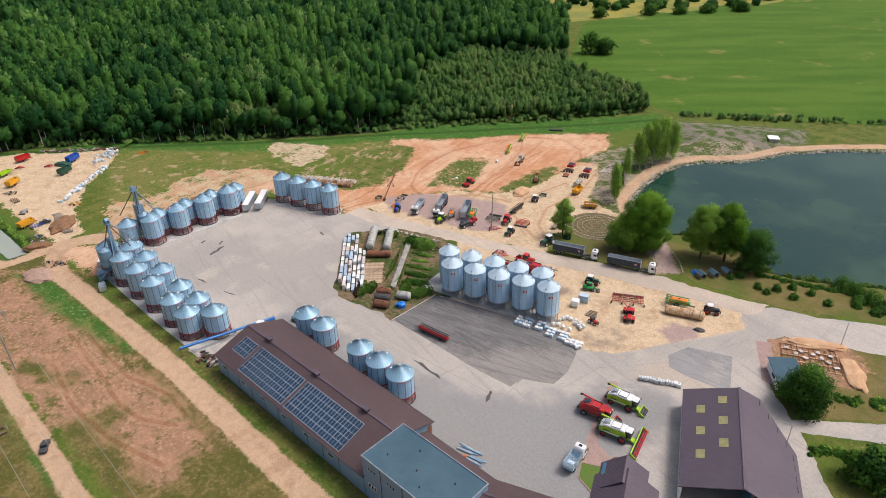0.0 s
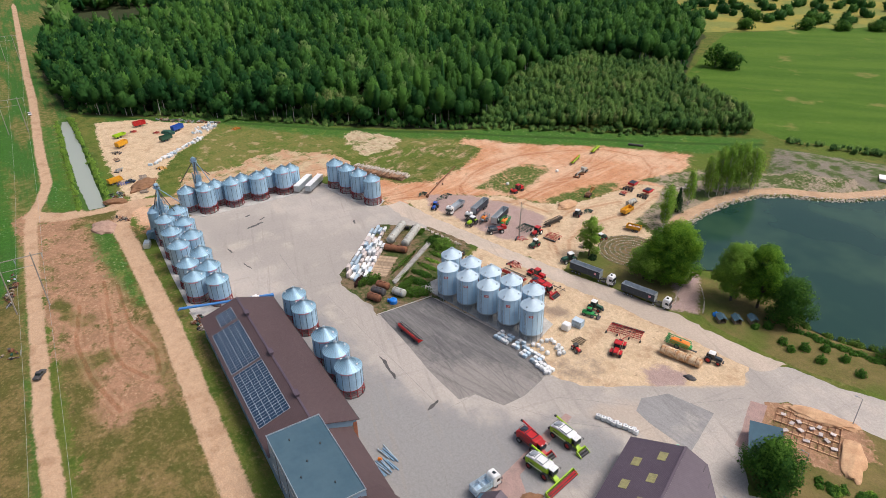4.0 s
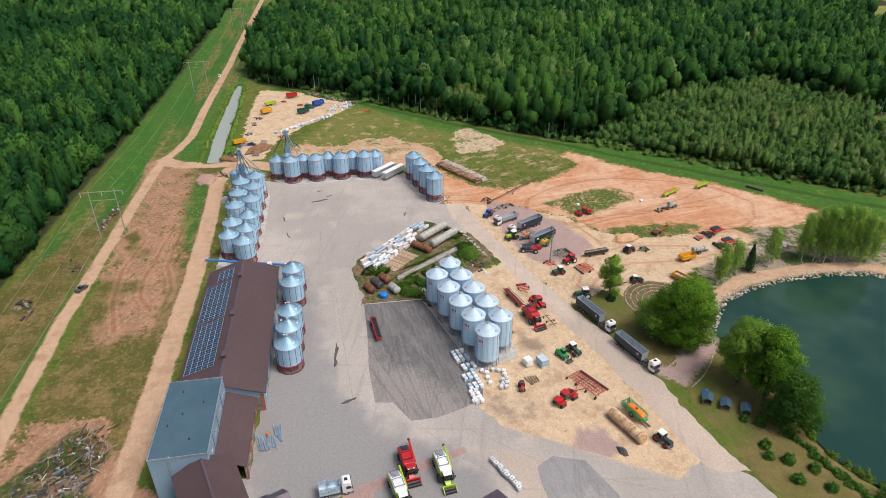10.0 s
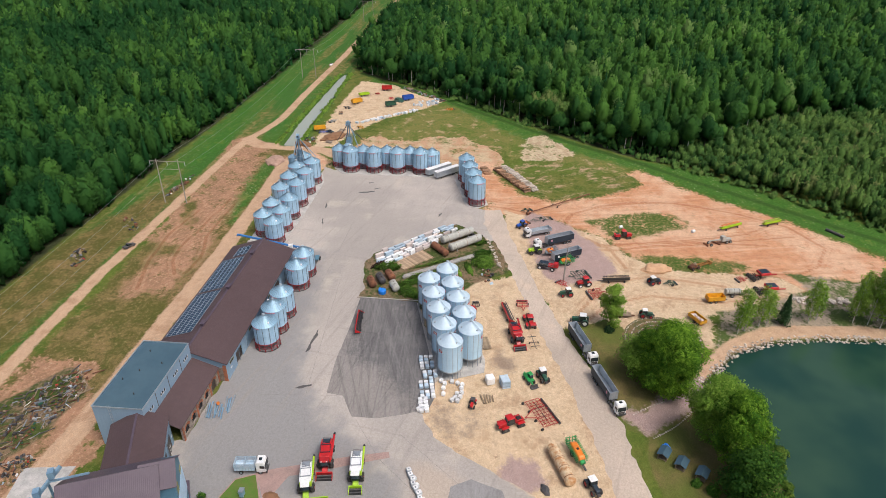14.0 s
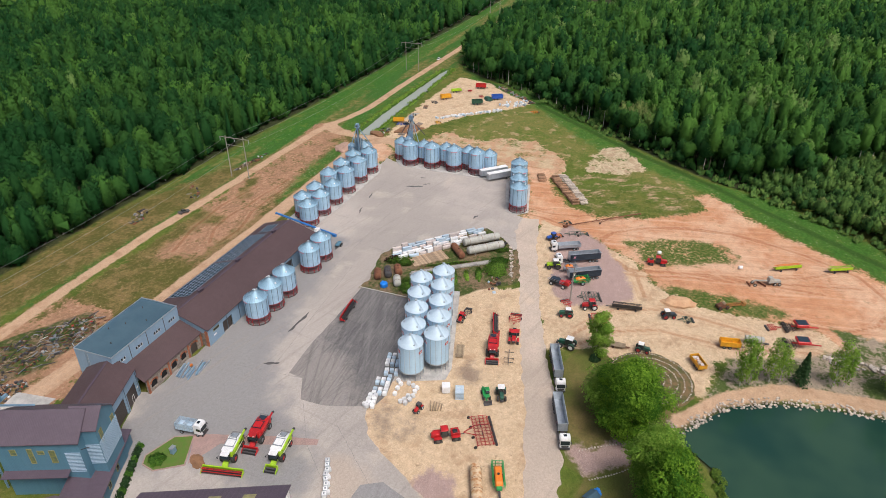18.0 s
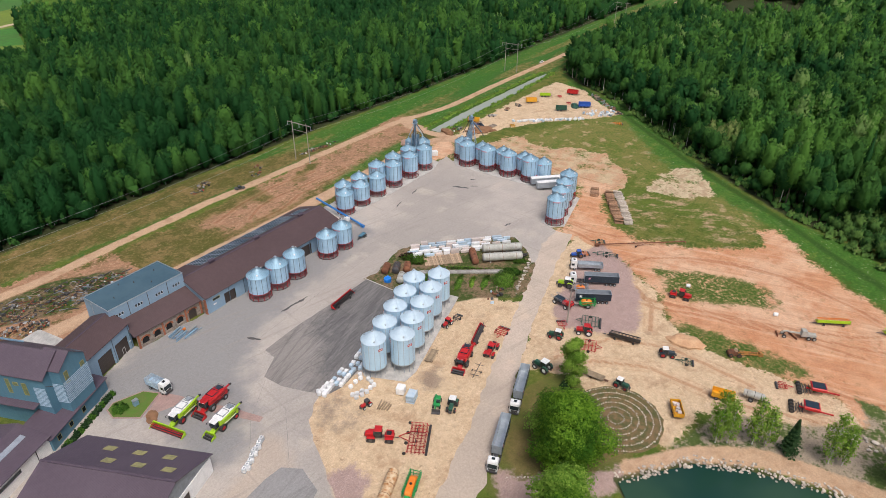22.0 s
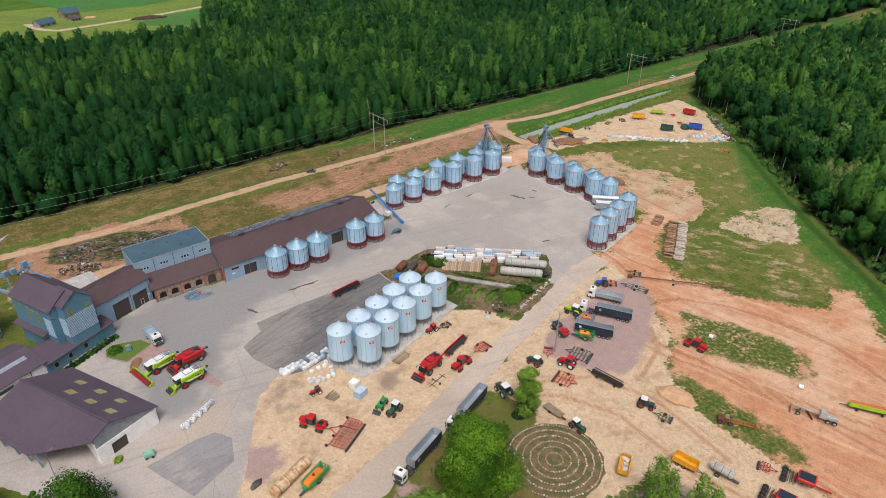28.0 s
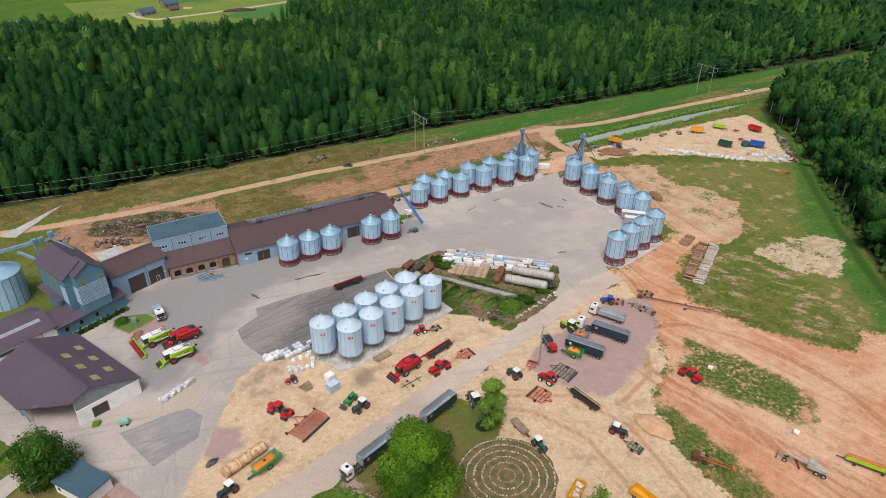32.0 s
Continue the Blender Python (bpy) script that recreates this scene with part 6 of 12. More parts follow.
for x in (-80.6, -75.2, -67.3, -59.4):
    bm = bmesh.new()
    box(bm, (x, 76.1, 2.4), (0.55, 0.62, 4.8))
    part("brick_pier", bm, M["brick"], lean, "orange brick pier")

# the garage wing, turned 20 degrees, with two big doors
GA = Vector((-58.9, 73.6, 0))
gar = thing("garage_wing", Matrix.Translation(GA) @ Matrix.Rotation(radians(20.5), 4, "Z"), "pale blue garage wing with two tall brown doors", "garage")
GL, GD, GE, GR = 18.5, 12.0, 8.3, 11.0
bm = bmesh.new()
pierced(bm, 0, GL, -0.15, 0, GE, [(1.4, 6.6, 0, 5.2), (7.8, 13.4, 0, 5.6)])
part("front_wall", bm, M["wall_blue"], gar)
bm = bmesh.new()
box(bm, (GL / 2, -GD + 0.15, GE / 2), (GL, 0.3, GE))
part("back_wall", bm, M["wall_blue"], gar)
for x in (0.15, GL - 0.15):
    bm = bmesh.new()
    a = [bm.verts.new((x + q, y, z)) for q in (-0.15, 0.15) for y, z in ((-GD + 0.3, 0), (-0.3, 0), (-0.3, GE), (-GD / 2, GR - 0.2), (-GD + 0.3, GE))]
    bm.faces.new(a[:5])
    bm.faces.new(a[5:][::-1])
    for i in range(5):
        bm.faces.new((a[i], a[(i + 1) % 5], a[5 + (i + 1) % 5], a[5 + i]))
    part("gable_wall", bm, M["wall_blue"], gar)
for y0, y1, nm in ((0.4, -GD / 2, "roof_east"), (-GD - 0.4, -GD / 2, "roof_west")):
    bm = bmesh.new()
    slab(bm, [(-0.5, y0, GE - 0.05), (GL + 0.4, y0, GE - 0.05), (GL + 0.4, y1, GR), (-0.5, y1, GR)], 0.16)
    part(nm, bm, M["roof_brown"], gar)
bm = bmesh.new()
box(bm, (GL / 2, -GD / 2, GR + 0.05), (GL + 0.8, 0.5, 0.12))
part("ridge_cap", bm, M["roof_brown2"], gar)
panel_door(gar, 4.0, -0.35, 5.2, 5.2, M["door_brown"])
panel_door(gar, 10.6, -0.35, 5.6, 5.6, M["door_brown"])
bm = bmesh.new()
for x in (3.1, 4.1):
    box(bm, (x, -0.27, 1.1), (0.1, 0.05, 2.1))
box(bm, (3.6, -0.27, 2.15), (1.1, 0.05, 0.1))
part("wicket_frame", bm, M["white"], gar, "white frame of a small door in the big door")
for x in (0.55, 7.2):
    bm = bmesh.new()
    box(bm, (x, 0.03, GE / 2), (0.2, 0.1, GE - 0.2))
    part("column_strip", bm, M["stiff"], gar)
bm = bmesh.new()
box(bm, (0.9, 0.03, 2.7), (0.9, 0.05, 0.45))
part("sign_plate", bm, M["white"], gar)

# the tall seed-cleaning house
tow = thing("cleaning_house", Matrix.Translation((-36.0, 88.2, 0)) @ Matrix.Rotation(radians(-68.0), 4, "Z"), "tall grey-teal clad grain cleaning house with a brown gabled roof", "building")
# local x runs away from the yard, local y towards the shed
TW, TL, TE, TR = 5.6, 20.5, 15.8, 19.7
bm = bmesh.new()
prism(bm, [(3.0, -TW), (TL, -TW), (TL, TW), (3.0, TW)], 0, TE - 0.05)
part("main_body", bm, M["wall_teal"], tow)
bm = bmesh.new()
a = [bm.verts.new((x, y, z)) for x in (0.0, 3.0) for y, z in ((-TW + 0.6, 0), (3.4, 0), (3.4, TE + 1.2), (-0.8, TR - 0.25), (-TW + 0.6, TE + 0.5))]
bm.faces.new(a[:5])
bm.faces.new(a[5:][::-1])
for i in range(5):
    bm.faces.new((a[i], a[(i + 1) % 5], a[5 + (i + 1) % 5], a[5 + i]))
part("gable_bay", bm, M["wall_teal"], tow)
for x in (3.05, TL - 0.2):
    bm = bmesh.new()
    a = [bm.verts.new((x + q, y, z)) for q in (0, 0.2) for y, z in ((-TW, TE - 0.06), (TW, TE - 0.06), (0, TR - 0.2))]
    bm.faces.new(a[:3])
    bm.faces.new(a[3:][::-1])
    for i in range(3):
        bm.faces.new((a[i], a[(i + 1) % 3], a[3 + (i + 1) % 3], a[3 + i]))
    part("gable_wall", bm, M["wall_teal"], tow)
bm = bmesh.new()
slab(bm, [(2.6, TW + 0.5, TE - 0.3), (TL + 0.4, TW + 0.5, TE - 0.3), (TL + 0.4, 0, TR), (2.6, 0, TR)][::-1], 0.18)
part("roof_east", bm, M["roof_brown2"], tow)
bm = bmesh.new()
slab(bm, [(2.6, -TW - 0.5, TE - 0.3), (TL + 0.4, -TW - 0.5, TE - 0.3), (TL + 0.4, 0, TR), (2.6, 0, TR)], 0.18)
part("roof_west", bm, M["roof_brown2"], tow)
bm = bmesh.new()
slab(bm, [(-0.4, 3.8, TE + 0.95), (6.5, 3.8, TE + 0.95), (6.5, -0.8, TR + 0.06), (-0.4, -0.8, TR + 0.06)][::-1], 0.16)
slab(bm, [(-0.4, -TW + 0.2, TE + 0.1), (6.5, -TW + 0.2, TE + 0.1), (6.5, -0.8, TR + 0.05), (-0.4, -0.8, TR + 0.05)], 0.16)
part("bay_roof", bm, M["roof_brown2"], tow)
# louvre bands: each slat a piece
for lx0, lx1, ly, rz, z0, nsl in ((-5.0, 3.4, -0.1, 90, 7.0, 15), (0.0, 3.0, 3.52, 0, 7.0, 14), (3.2, 6.4, TW + 0.1, 0, 7.0, 14)):
    bm = bmesh.new()
    box(bm, (0, 0, 0), (lx1 - lx0, 0.12, 0.17))
    mid = (lx0 + lx1) / 2
    for i in range(nsl):
        mm = pose(-0.12, mid, z0 + i * 0.42, 0, 0, 90) if rz else pose(mid, ly, z0 + i * 0.42)
        if i == 0:
            sp = part("louvre_slat", bm, M["louvre"], tow, "pale blue louvre slat", m=mm)
        else:
            again(sp, mm)
for x, z, w, h in ((9.0, 11.5, 1.2, 3.6), (13.5, 11.8, 1.0, 4.2), (17.0, 13.0, 1.2, 1.6), (11.3, 12.8, 1.3, 1.0)):
    window(tow, x, TW + 0.05, z, w, h, 0.14, M["skylight"], 0, M["amber"])
for y, z, w, h in ((-3.5, 13.6, 1.2, 1.6), (1.8, 13.8, 1.1, 3.2)):
    window(tow, -0.05, y, z, w, h, 0.14, M["skylight"], 90, M["amber"])
bm = bmesh.new()
bar(bm, (2.6, TW + 0.2, 13.6), (1.4, 4.8, 13.2), 0.12, 0.12)
part("bracket", bm, M["dark_steel"], tow)
bm = bmesh.new()
slab(bm, [(6.4, TW + 0.05, 7.6), (TL, TW + 0.05, 7.6), (TL, TW + 2.0, 7.2), (6.4, TW + 2.0, 7.2)][::-1], 0.12)
part("canopy", bm, M["roof_brown2"], tow)

# low office wing in front with its hedge
off = thing("office_wing", Matrix.Translation((-44.3, 84.4, 0)) @ Matrix.Rotation(radians(26), 4, "Z"), "low grey-teal office wing with a brown roof", "building")
bm = bmesh.new()
prism(bm, [(0, -0.2), (21.5, -0.2), (21.5, -8), (0, -8)], 0, 3.9)
part("wall", bm, M["wall_teal"], off)
bm = bmesh.new()
slab(bm, [(-0.4, 0.3, 3.9), (22, 0.3, 3.9), (22, -8.2, 5.4), (-0.4, -8.2, 5.4)], 0.16)
part("roof", bm, M["roof_brown2"], off)
for x in (4.6, 9.6, 14.6, 19.0):
    window(off, x, -0.15, 2.1, 1.2, 1.5, 0.14, M["skylight"])

# storehouse with white wall and strip window
sto = thing("storehouse", Matrix.Translation((-24.6, 93.2, 0)) @ Matrix.Rotation(radians(22), 4, "Z"), "low storehouse with white wall and grey-brown roof", "building")
bm = bmesh.new()
prism(bm, [(0, 0), (27, 0), (27, -15), (0, -15)], 0, 4.6)
part("wall", bm, M["wall_white"], sto)
bm = bmesh.new()
slab(bm, [(-0.5, 0.6, 4.75), (27.5, 0.6, 4.75), (27.5, -7.5, 7.0), (-0.5, -7.5, 7.0)], 0.15)
slab(bm, [(-0.5, -7.5, 7.0), (27.5, -7.5, 7.0), (27.5, -15.5, 4.75), (-0.5, -15.5, 4.75)], 0.15)
part("roof", bm, M["roof_brown2"], sto)
bm = bmesh.new()
slab(bm, [(2, -3.6, 6.0), (13, -3.6, 6.0), (13, -4.9, 6.36), (2, -4.9, 6.36)], 0.06)
part("rooflight", bm, M["alu"], sto, "pale rooflight strip")
window(sto, 12.0, 0.02, 3.1, 6.5, 0.9, 0.12, M["grey_steel"])
for x in (4.0, 19.0):
    bm = bmesh.new()
    box(bm, (x, 0.04, 2.3), (0.18, 0.1, 4.5))
    part("downpipe", bm, M["dark_steel"], sto)

# big steel bin behind the cleaning house
bin_ = thing("storage_bin", pose(-11.5, 63.5, 0), "large blue-grey corrugated storage bin with cone roof", "silo")
bm = bmesh.new()
lathe(bm, [(6.4, 0), (6.4, 11.0)], 48)
part("wall", bm, M["silo"], bin_, smooth=True)
bm = bmesh.new()
lathe(bm, [(6.55, 10.95), (0.6, 14.2)], 32)
part("roof", bm, M["silo_roof"], bin_)
bm = bmesh.new()
box(bm, (6.44, 0, 5.5), (0.12, 0.16, 11))
st = part("stiffener", bm, M["stiff"], bin_)
for i in range(1, 18):
    again(st, pose(0, 0, 0, 0, 0, 20 * i))
conv = thing("conveyor_bridge", pose(0, 0, 0), "blue-grey conveyor bridge with pipes and head drives", "conveyor")
for k, (a, c, w) in enumerate((((-2, 66, 17.5), (-25, 66.0, 19.5), 0.9), ((-19, 67, 17.8), (-26, 71, 13.5), 0.7), ((-26, 66.5, 19.0), (-31, 69, 22.0), 0.6), ((-28, 68, 21.0), (-34, 71.5, 17.0), 0.35))):
    bm = bmesh.new()
    bar(bm, a, c, w, w)
    part("conveyor_duct", bm, M["blue_steel"], conv)
for p in ((-26, 67, 20.2), (-29, 68.5, 22.2), (-24, 66.5, 19.8)):
    bm = bmesh.new()
    box(bm, p, (1.4, 1.1, 1.5), 25)
    part("drive_head", bm, M["blue_steel"], conv)
bm = bmesh.new()
for x, y in ((-24, 64.6), (-24, 68), (-29, 67), (-5, 66)):
    bar(bm, (x, y, 0), (x, y, 19), 0.35, 0.35)
part("support_post", bm, M["blue_steel"], conv)

# the big shed by the entrance, with rooflights
SH = Vector((-42.0, 129.4, 0))
ex_, ey_ = Vector((0.945, 0.326, 0)), Vector((0.405, -0.914, 0))
shed = thing("machine_shed", pose(0, 0, 0), "big white-walled machine shed with violet-brown roof and rooflights", "shed")


def sp(u, v, z):
    """A place in the shed: u metres along the gable, v along its length."""
    p = SH + ex_ * u + ey_ * v
    return (p.x, p.y, z)


SL = 31.0
bm = bmesh.new()
slab(bm, [sp(-0.6, -0.6, 5.2), sp(11.6, -0.6, 9.9), sp(11.6, SL, 9.9), sp(-0.6, SL, 5.2)][::-1], 0.2)
part("roof_west", bm, M["roof_brown2"], shed)
bm = bmesh.new()
slab(bm, [sp(11.6, -0.6, 9.9), sp(16.6, -0.6, 7.9), sp(24.0, 11.5, 4.7), sp(24.0, 21.5, 4.7), sp(24.0, SL, 4.7), sp(11.6, SL, 9.9)][::-1], 0.2)
bmesh.ops.triangulate(bm, faces=bm.faces)
part("roof_east", bm, M["roof_brown2"], shed)
bm = bmesh.new()
a0, b0 = sp(11.6, -0.6, 9.95), sp(11.6, SL, 9.95)
bar(bm, a0, b0, 0.6, 0.12)
part("ridge_cap", bm, M["roof_brown2"], shed)
for u, v in ((3.4, 7.0), (3.4, 14.2), (3.4, 21.5), (8.0, 3.8), (8.0, 10.8), (8.0, 18.0)):
    z = 5.2 + (u + 0.6) / 12.2 * 4.7
    bm = bmesh.new()
    q = [sp(u - 0.9, v - 1.3, z - 0.3 + 0.05), sp(u + 0.9, v - 1.3, z + 0.4 + 0.05), sp(u + 0.9, v + 1.3, z + 0.4 + 0.05), sp(u - 0.9, v + 1.3, z - 0.3 + 0.05)]
    slab(bm, q[::-1], 0.06)
    part("rooflight", bm, M["skylight"], shed, "yellowed ribbed rooflight")
bm = bmesh.new()
wall_panel(bm, sp(0, 0, 0), sp(0, SL, 0), 0, 5.1, 0.35)
part("west_wall", bm, M["wall_white"], shed)
bm = bmesh.new()
for a, c, z in ((0.2, 8.3, 4.6), (12.3, 15.6, 4.6), (8.3, 12.3, 4.6)):
    if a == 8.3:
        wall_panel(bm, sp(a, 0, 0), sp(c, 0, 0), 3.4, z, 0.35)
    else:
        wall_panel(bm, sp(a, 0, 0), sp(c, 0, 0), 0, z, 0.35)
part("north_wall", bm, M["wall_white"], shed)
bm = bmesh.new()
gp = [sp(0.2, 0.0, 4.62), sp(15.6, 0.0, 4.62), sp(15.6, 0, 7.9), sp(11.6, 0, 9.6), sp(0.2, 0, 5.2)]
f = face(bm, gp)
ex = bmesh.ops.extrude_face_region(bm, geom=[f])
bmesh.ops.translate(bm, vec=ey_ * 0.25, verts=[v for v in ex["geom"] if isinstance(v, bmesh.types.BMVert)])
part("gable_cladding", bm, M["grey_steel"], shed, "grey gable cladding")
bm = bmesh.new()
wall_panel(bm, sp(8.4, 0.2, 0), sp(12.2, 0.2, 0), 0, 3.4, 0.1)
part("door", bm, M["door_brown"], shed)
bm = bmesh.new()
wall_panel(bm, sp(15.6, 0.2, 0), sp(13.0, 9.0, 0), 0, 6.4, 0.3)
part("inner_wall", bm, M["wall_white"], shed)
bm = bmesh.new()
wall_panel(bm, sp(13.0, 9.0, 0), sp(13.0, SL, 0), 0, 8.4, 0.3)
part("back_wall", bm, M["wall_teal"], shed)
for v in (10.5, 14.5, 19.0, 24.0):
    bm = bmesh.new()
    bar(bm, sp(22.6, v, 0.0), sp(23.0, v, 4.8), 0.35, 0.35)
    part("post", bm, M["blue_steel"], shed)
for v, u in ((1.0, 17.3), (4.0, 19.2), (7.0, 21.0), (9.8, 22.7), (13, 24.0), (16, 24.0), (19, 24), (22, 24), (25, 24)):
    bm = bmesh.new()
    zz = 7.9 - (u - 16.6) / 7.4 * 3.2 + 0.1
    bar(bm, sp(u - 0.9, v - 0.7, zz + 0.35), sp(u - 0.9, v + 0.9, zz + 0.35), 0.1, 0.18)
    part("snow_guard", bm, M["dark_steel"], shed)
bm = bmesh.new()
prism(bm, [sp(-0.6, 33.5, 0)[:2], sp(13, 33.5, 0)[:2], sp(13, 40, 0)[:2], sp(-0.6, 40, 0)[:2]], 0, 5.6)
# small gatehouse with a dark roof
hut = thing("gatehouse", Matrix.Translation((-26.4, 156.4, 0)) @ Matrix.Rotation(radians(-56), 4, "Z"), "small white gatehouse with a slate-blue flat roof", "building")
bm.free()
bm = bmesh.new()
prism(bm, [(-5.0, -3.2), (5.0, -3.2), (5.0, 3.2), (-5.0, 3.2)], 0, 3.3)
part("wall", bm, M["wall_white"], hut)
bm = bmesh.new()
slab(bm, [(-5.4, -3.6, 3.45), (5.4, -3.6, 3.45), (5.4, 3.6, 3.6), (-5.4, 3.6, 3.6)], 0.2)
part("roof", bm, M["roof_flat"], hut)
window(hut, 0.5, -3.2, 1.8, 2.4, 1.2, 0.12)
window(hut, 3.5, 3.22, 1.8, 1.2, 1.2, 0.12)

# ---- machines ----
wheel_cache = {}


def wheel(parent, x, y, r, w, rim="white", name="wheel"):
    """A tyre with its rim, standing on the ground."""
    key = (r, w, rim)
    if key not in wheel_cache:
        bm = bmesh.new()
        h = w / 2
        rings = []
        for rr, yy in ((r * 0.58, -h), (r * 0.92, -h), (r, -h * 0.7), (r, h * 0.7), (r * 0.92, h), (r * 0.58, h)):
            rings.append([bm.verts.new((rr * math.cos(k * math.pi / 9), yy, rr * math.sin(k * math.pi / 9))) for k in range(18)])
        for a, c in zip(rings, rings[1:] + rings[:1]):
            for k in range(18):
                bm.faces.new((a[k], a[(k + 1) % 18], c[(k + 1) % 18], c[k]))
        t = part(name, bm, M["rubber"], smooth=True)
        bm = bmesh.new()
        rod(bm, (0, -h * 0.7, 0), (0, h * 0.7, 0), r * 0.57, 14)
        rod(bm, (0, -h * 1.0, 0), (0, h * 1.0, 0), r * 0.2, 10)
        q = part("rim", bm, M[rim], smooth=False)
        wheel_cache[key] = (t.data, q.data)
        bpy.data.objects.remove(q)
        bpy.data.objects.remove(t)
    t = new(name, wheel_cache[key][0])
    t.parent, t.location = parent, (x, y, r)
    q = new("rim", wheel_cache[key][1])
    q.parent = t
    return t


def hull(pts, w, bevel=0.06):
    """A body from its side outline (x, z), w wide, with softened edges."""
    bm = bmesh.new()
    n = len(pts)
    l = [bm.verts.new((x, -w / 2, z)) for x, z in pts]
    r = [bm.verts.new((x, w / 2, z)) for x, z in pts]
    bm.faces.new(l)
    bm.faces.new(r[::-1])
    for i in range(n):
        bm.faces.new((l[i], l[(i + 1) % n], r[(i + 1) % n], r[i]))
    if bevel:
        bmesh.ops.bevel(bm, geom=list(bm.edges), offset=bevel, segments=1, affect="EDGES")
    return bm


def tray(bm, x0, x1, w, z0, z1, t=0.07, flare=0.0):
    """An open-topped box with real sides and floor."""
    box(bm, ((x0 + x1) / 2, 0, z0 + t / 2), (x1 - x0, w, t))
    for s in (-1, 1):
        box(bm, ((x0 + x1) / 2, s * (w - t) / 2, (z0 + z1) / 2), (x1 - x0, t, z1 - z0))
        box(bm, ((x0 + x1) / 2 + s * (x1 - x0 - t) / 2, 0, (z0 + z1) / 2), (t, w - 2 * t, z1 - z0))


def at(x, y, ang, z=0.03):
    return pose(x, y, z, 0, 0, ang)


def tractor(m, body, label, roof="white", rim="white", size=1.0, chassis="dark_steel", group=""):
    t = thing("tractor", m @ Matrix.Scale(size, 4), label, "tractor", group)
    part("hood", hull([(0.5, 0.95), (2.45, 0.95), (2.5, 1.5), (2.3, 1.78), (0.5, 1.95)], 0.95), M[body], t)
    part("chassis", hull([(-1.2, 0.6), (2.3, 0.6), (2.3, 0.98), (0.5, 1.0), (-1.2, 1.15)], 0.7), M[chassis], t)
    part("cab", hull([(-1.0, 1.25), (0.5, 1.25), (0.65, 2.0), (0.42, 2.75), (-0.95, 2.75), (-1.12, 1.9)], 1.55, 0.05), M["glass"], t, "dark glazed cab")
    part("roof", hull([(-1.15, 2.72), (0.6, 2.72), (0.55, 2.95), (-1.05, 2.98)], 1.7, 0.08), M[roof], t)
    for s in (-1, 1):
        for x in (-1.02, 0.5):
            bm = bmesh.new()
            bar(bm, (x, s * 0.77, 1.2), (x * 0.92, s * 0.75, 2.75), 0.09, 0.09)
            part("cab_pillar", bm, M["dark_steel"], t)
        part("fender", hull([(-1.75, 1.35), (-1.3, 1.85), (-0.45, 1.85), (-0.05, 1.3), (-0.2, 1.3), (-0.55, 1.7), (-1.25, 1.7), (-1.6, 1.3)], 0.5, 0.0), M[body], t).location.y = s * 1.0
    bm = bmesh.new()
    rod(bm, (0.72, 0.5, 1.6), (0.72, 0.5, 2.85), 0.07, 8)
    part("exhaust", bm, M["dark_steel"], t)
    bm = bmesh.new()
    box(bm, (2.75, 0, 0.85), (0.4, 0.8, 0.5))
    part("front_weight", bm, M["dark_steel"], t)
    bm = bmesh.new()
    for s in (-1, 1):
        bar(bm, (-1.2, s * 0.3, 0.8), (-2.0, s * 0.45, 0.55), 0.1, 0.1)
    bar(bm, (-1.2, 0, 1.2), (-2.0, 0, 1.05), 0.08, 0.08)
    part("hitch", bm, M["dark_steel"], t)
    for s in (-1, 1):
        wheel(t, -0.85, s * 1.0, 0.92, 0.55, rim)
        wheel(t, 1.75, s * 0.95, 0.66, 0.45, rim)
    return t


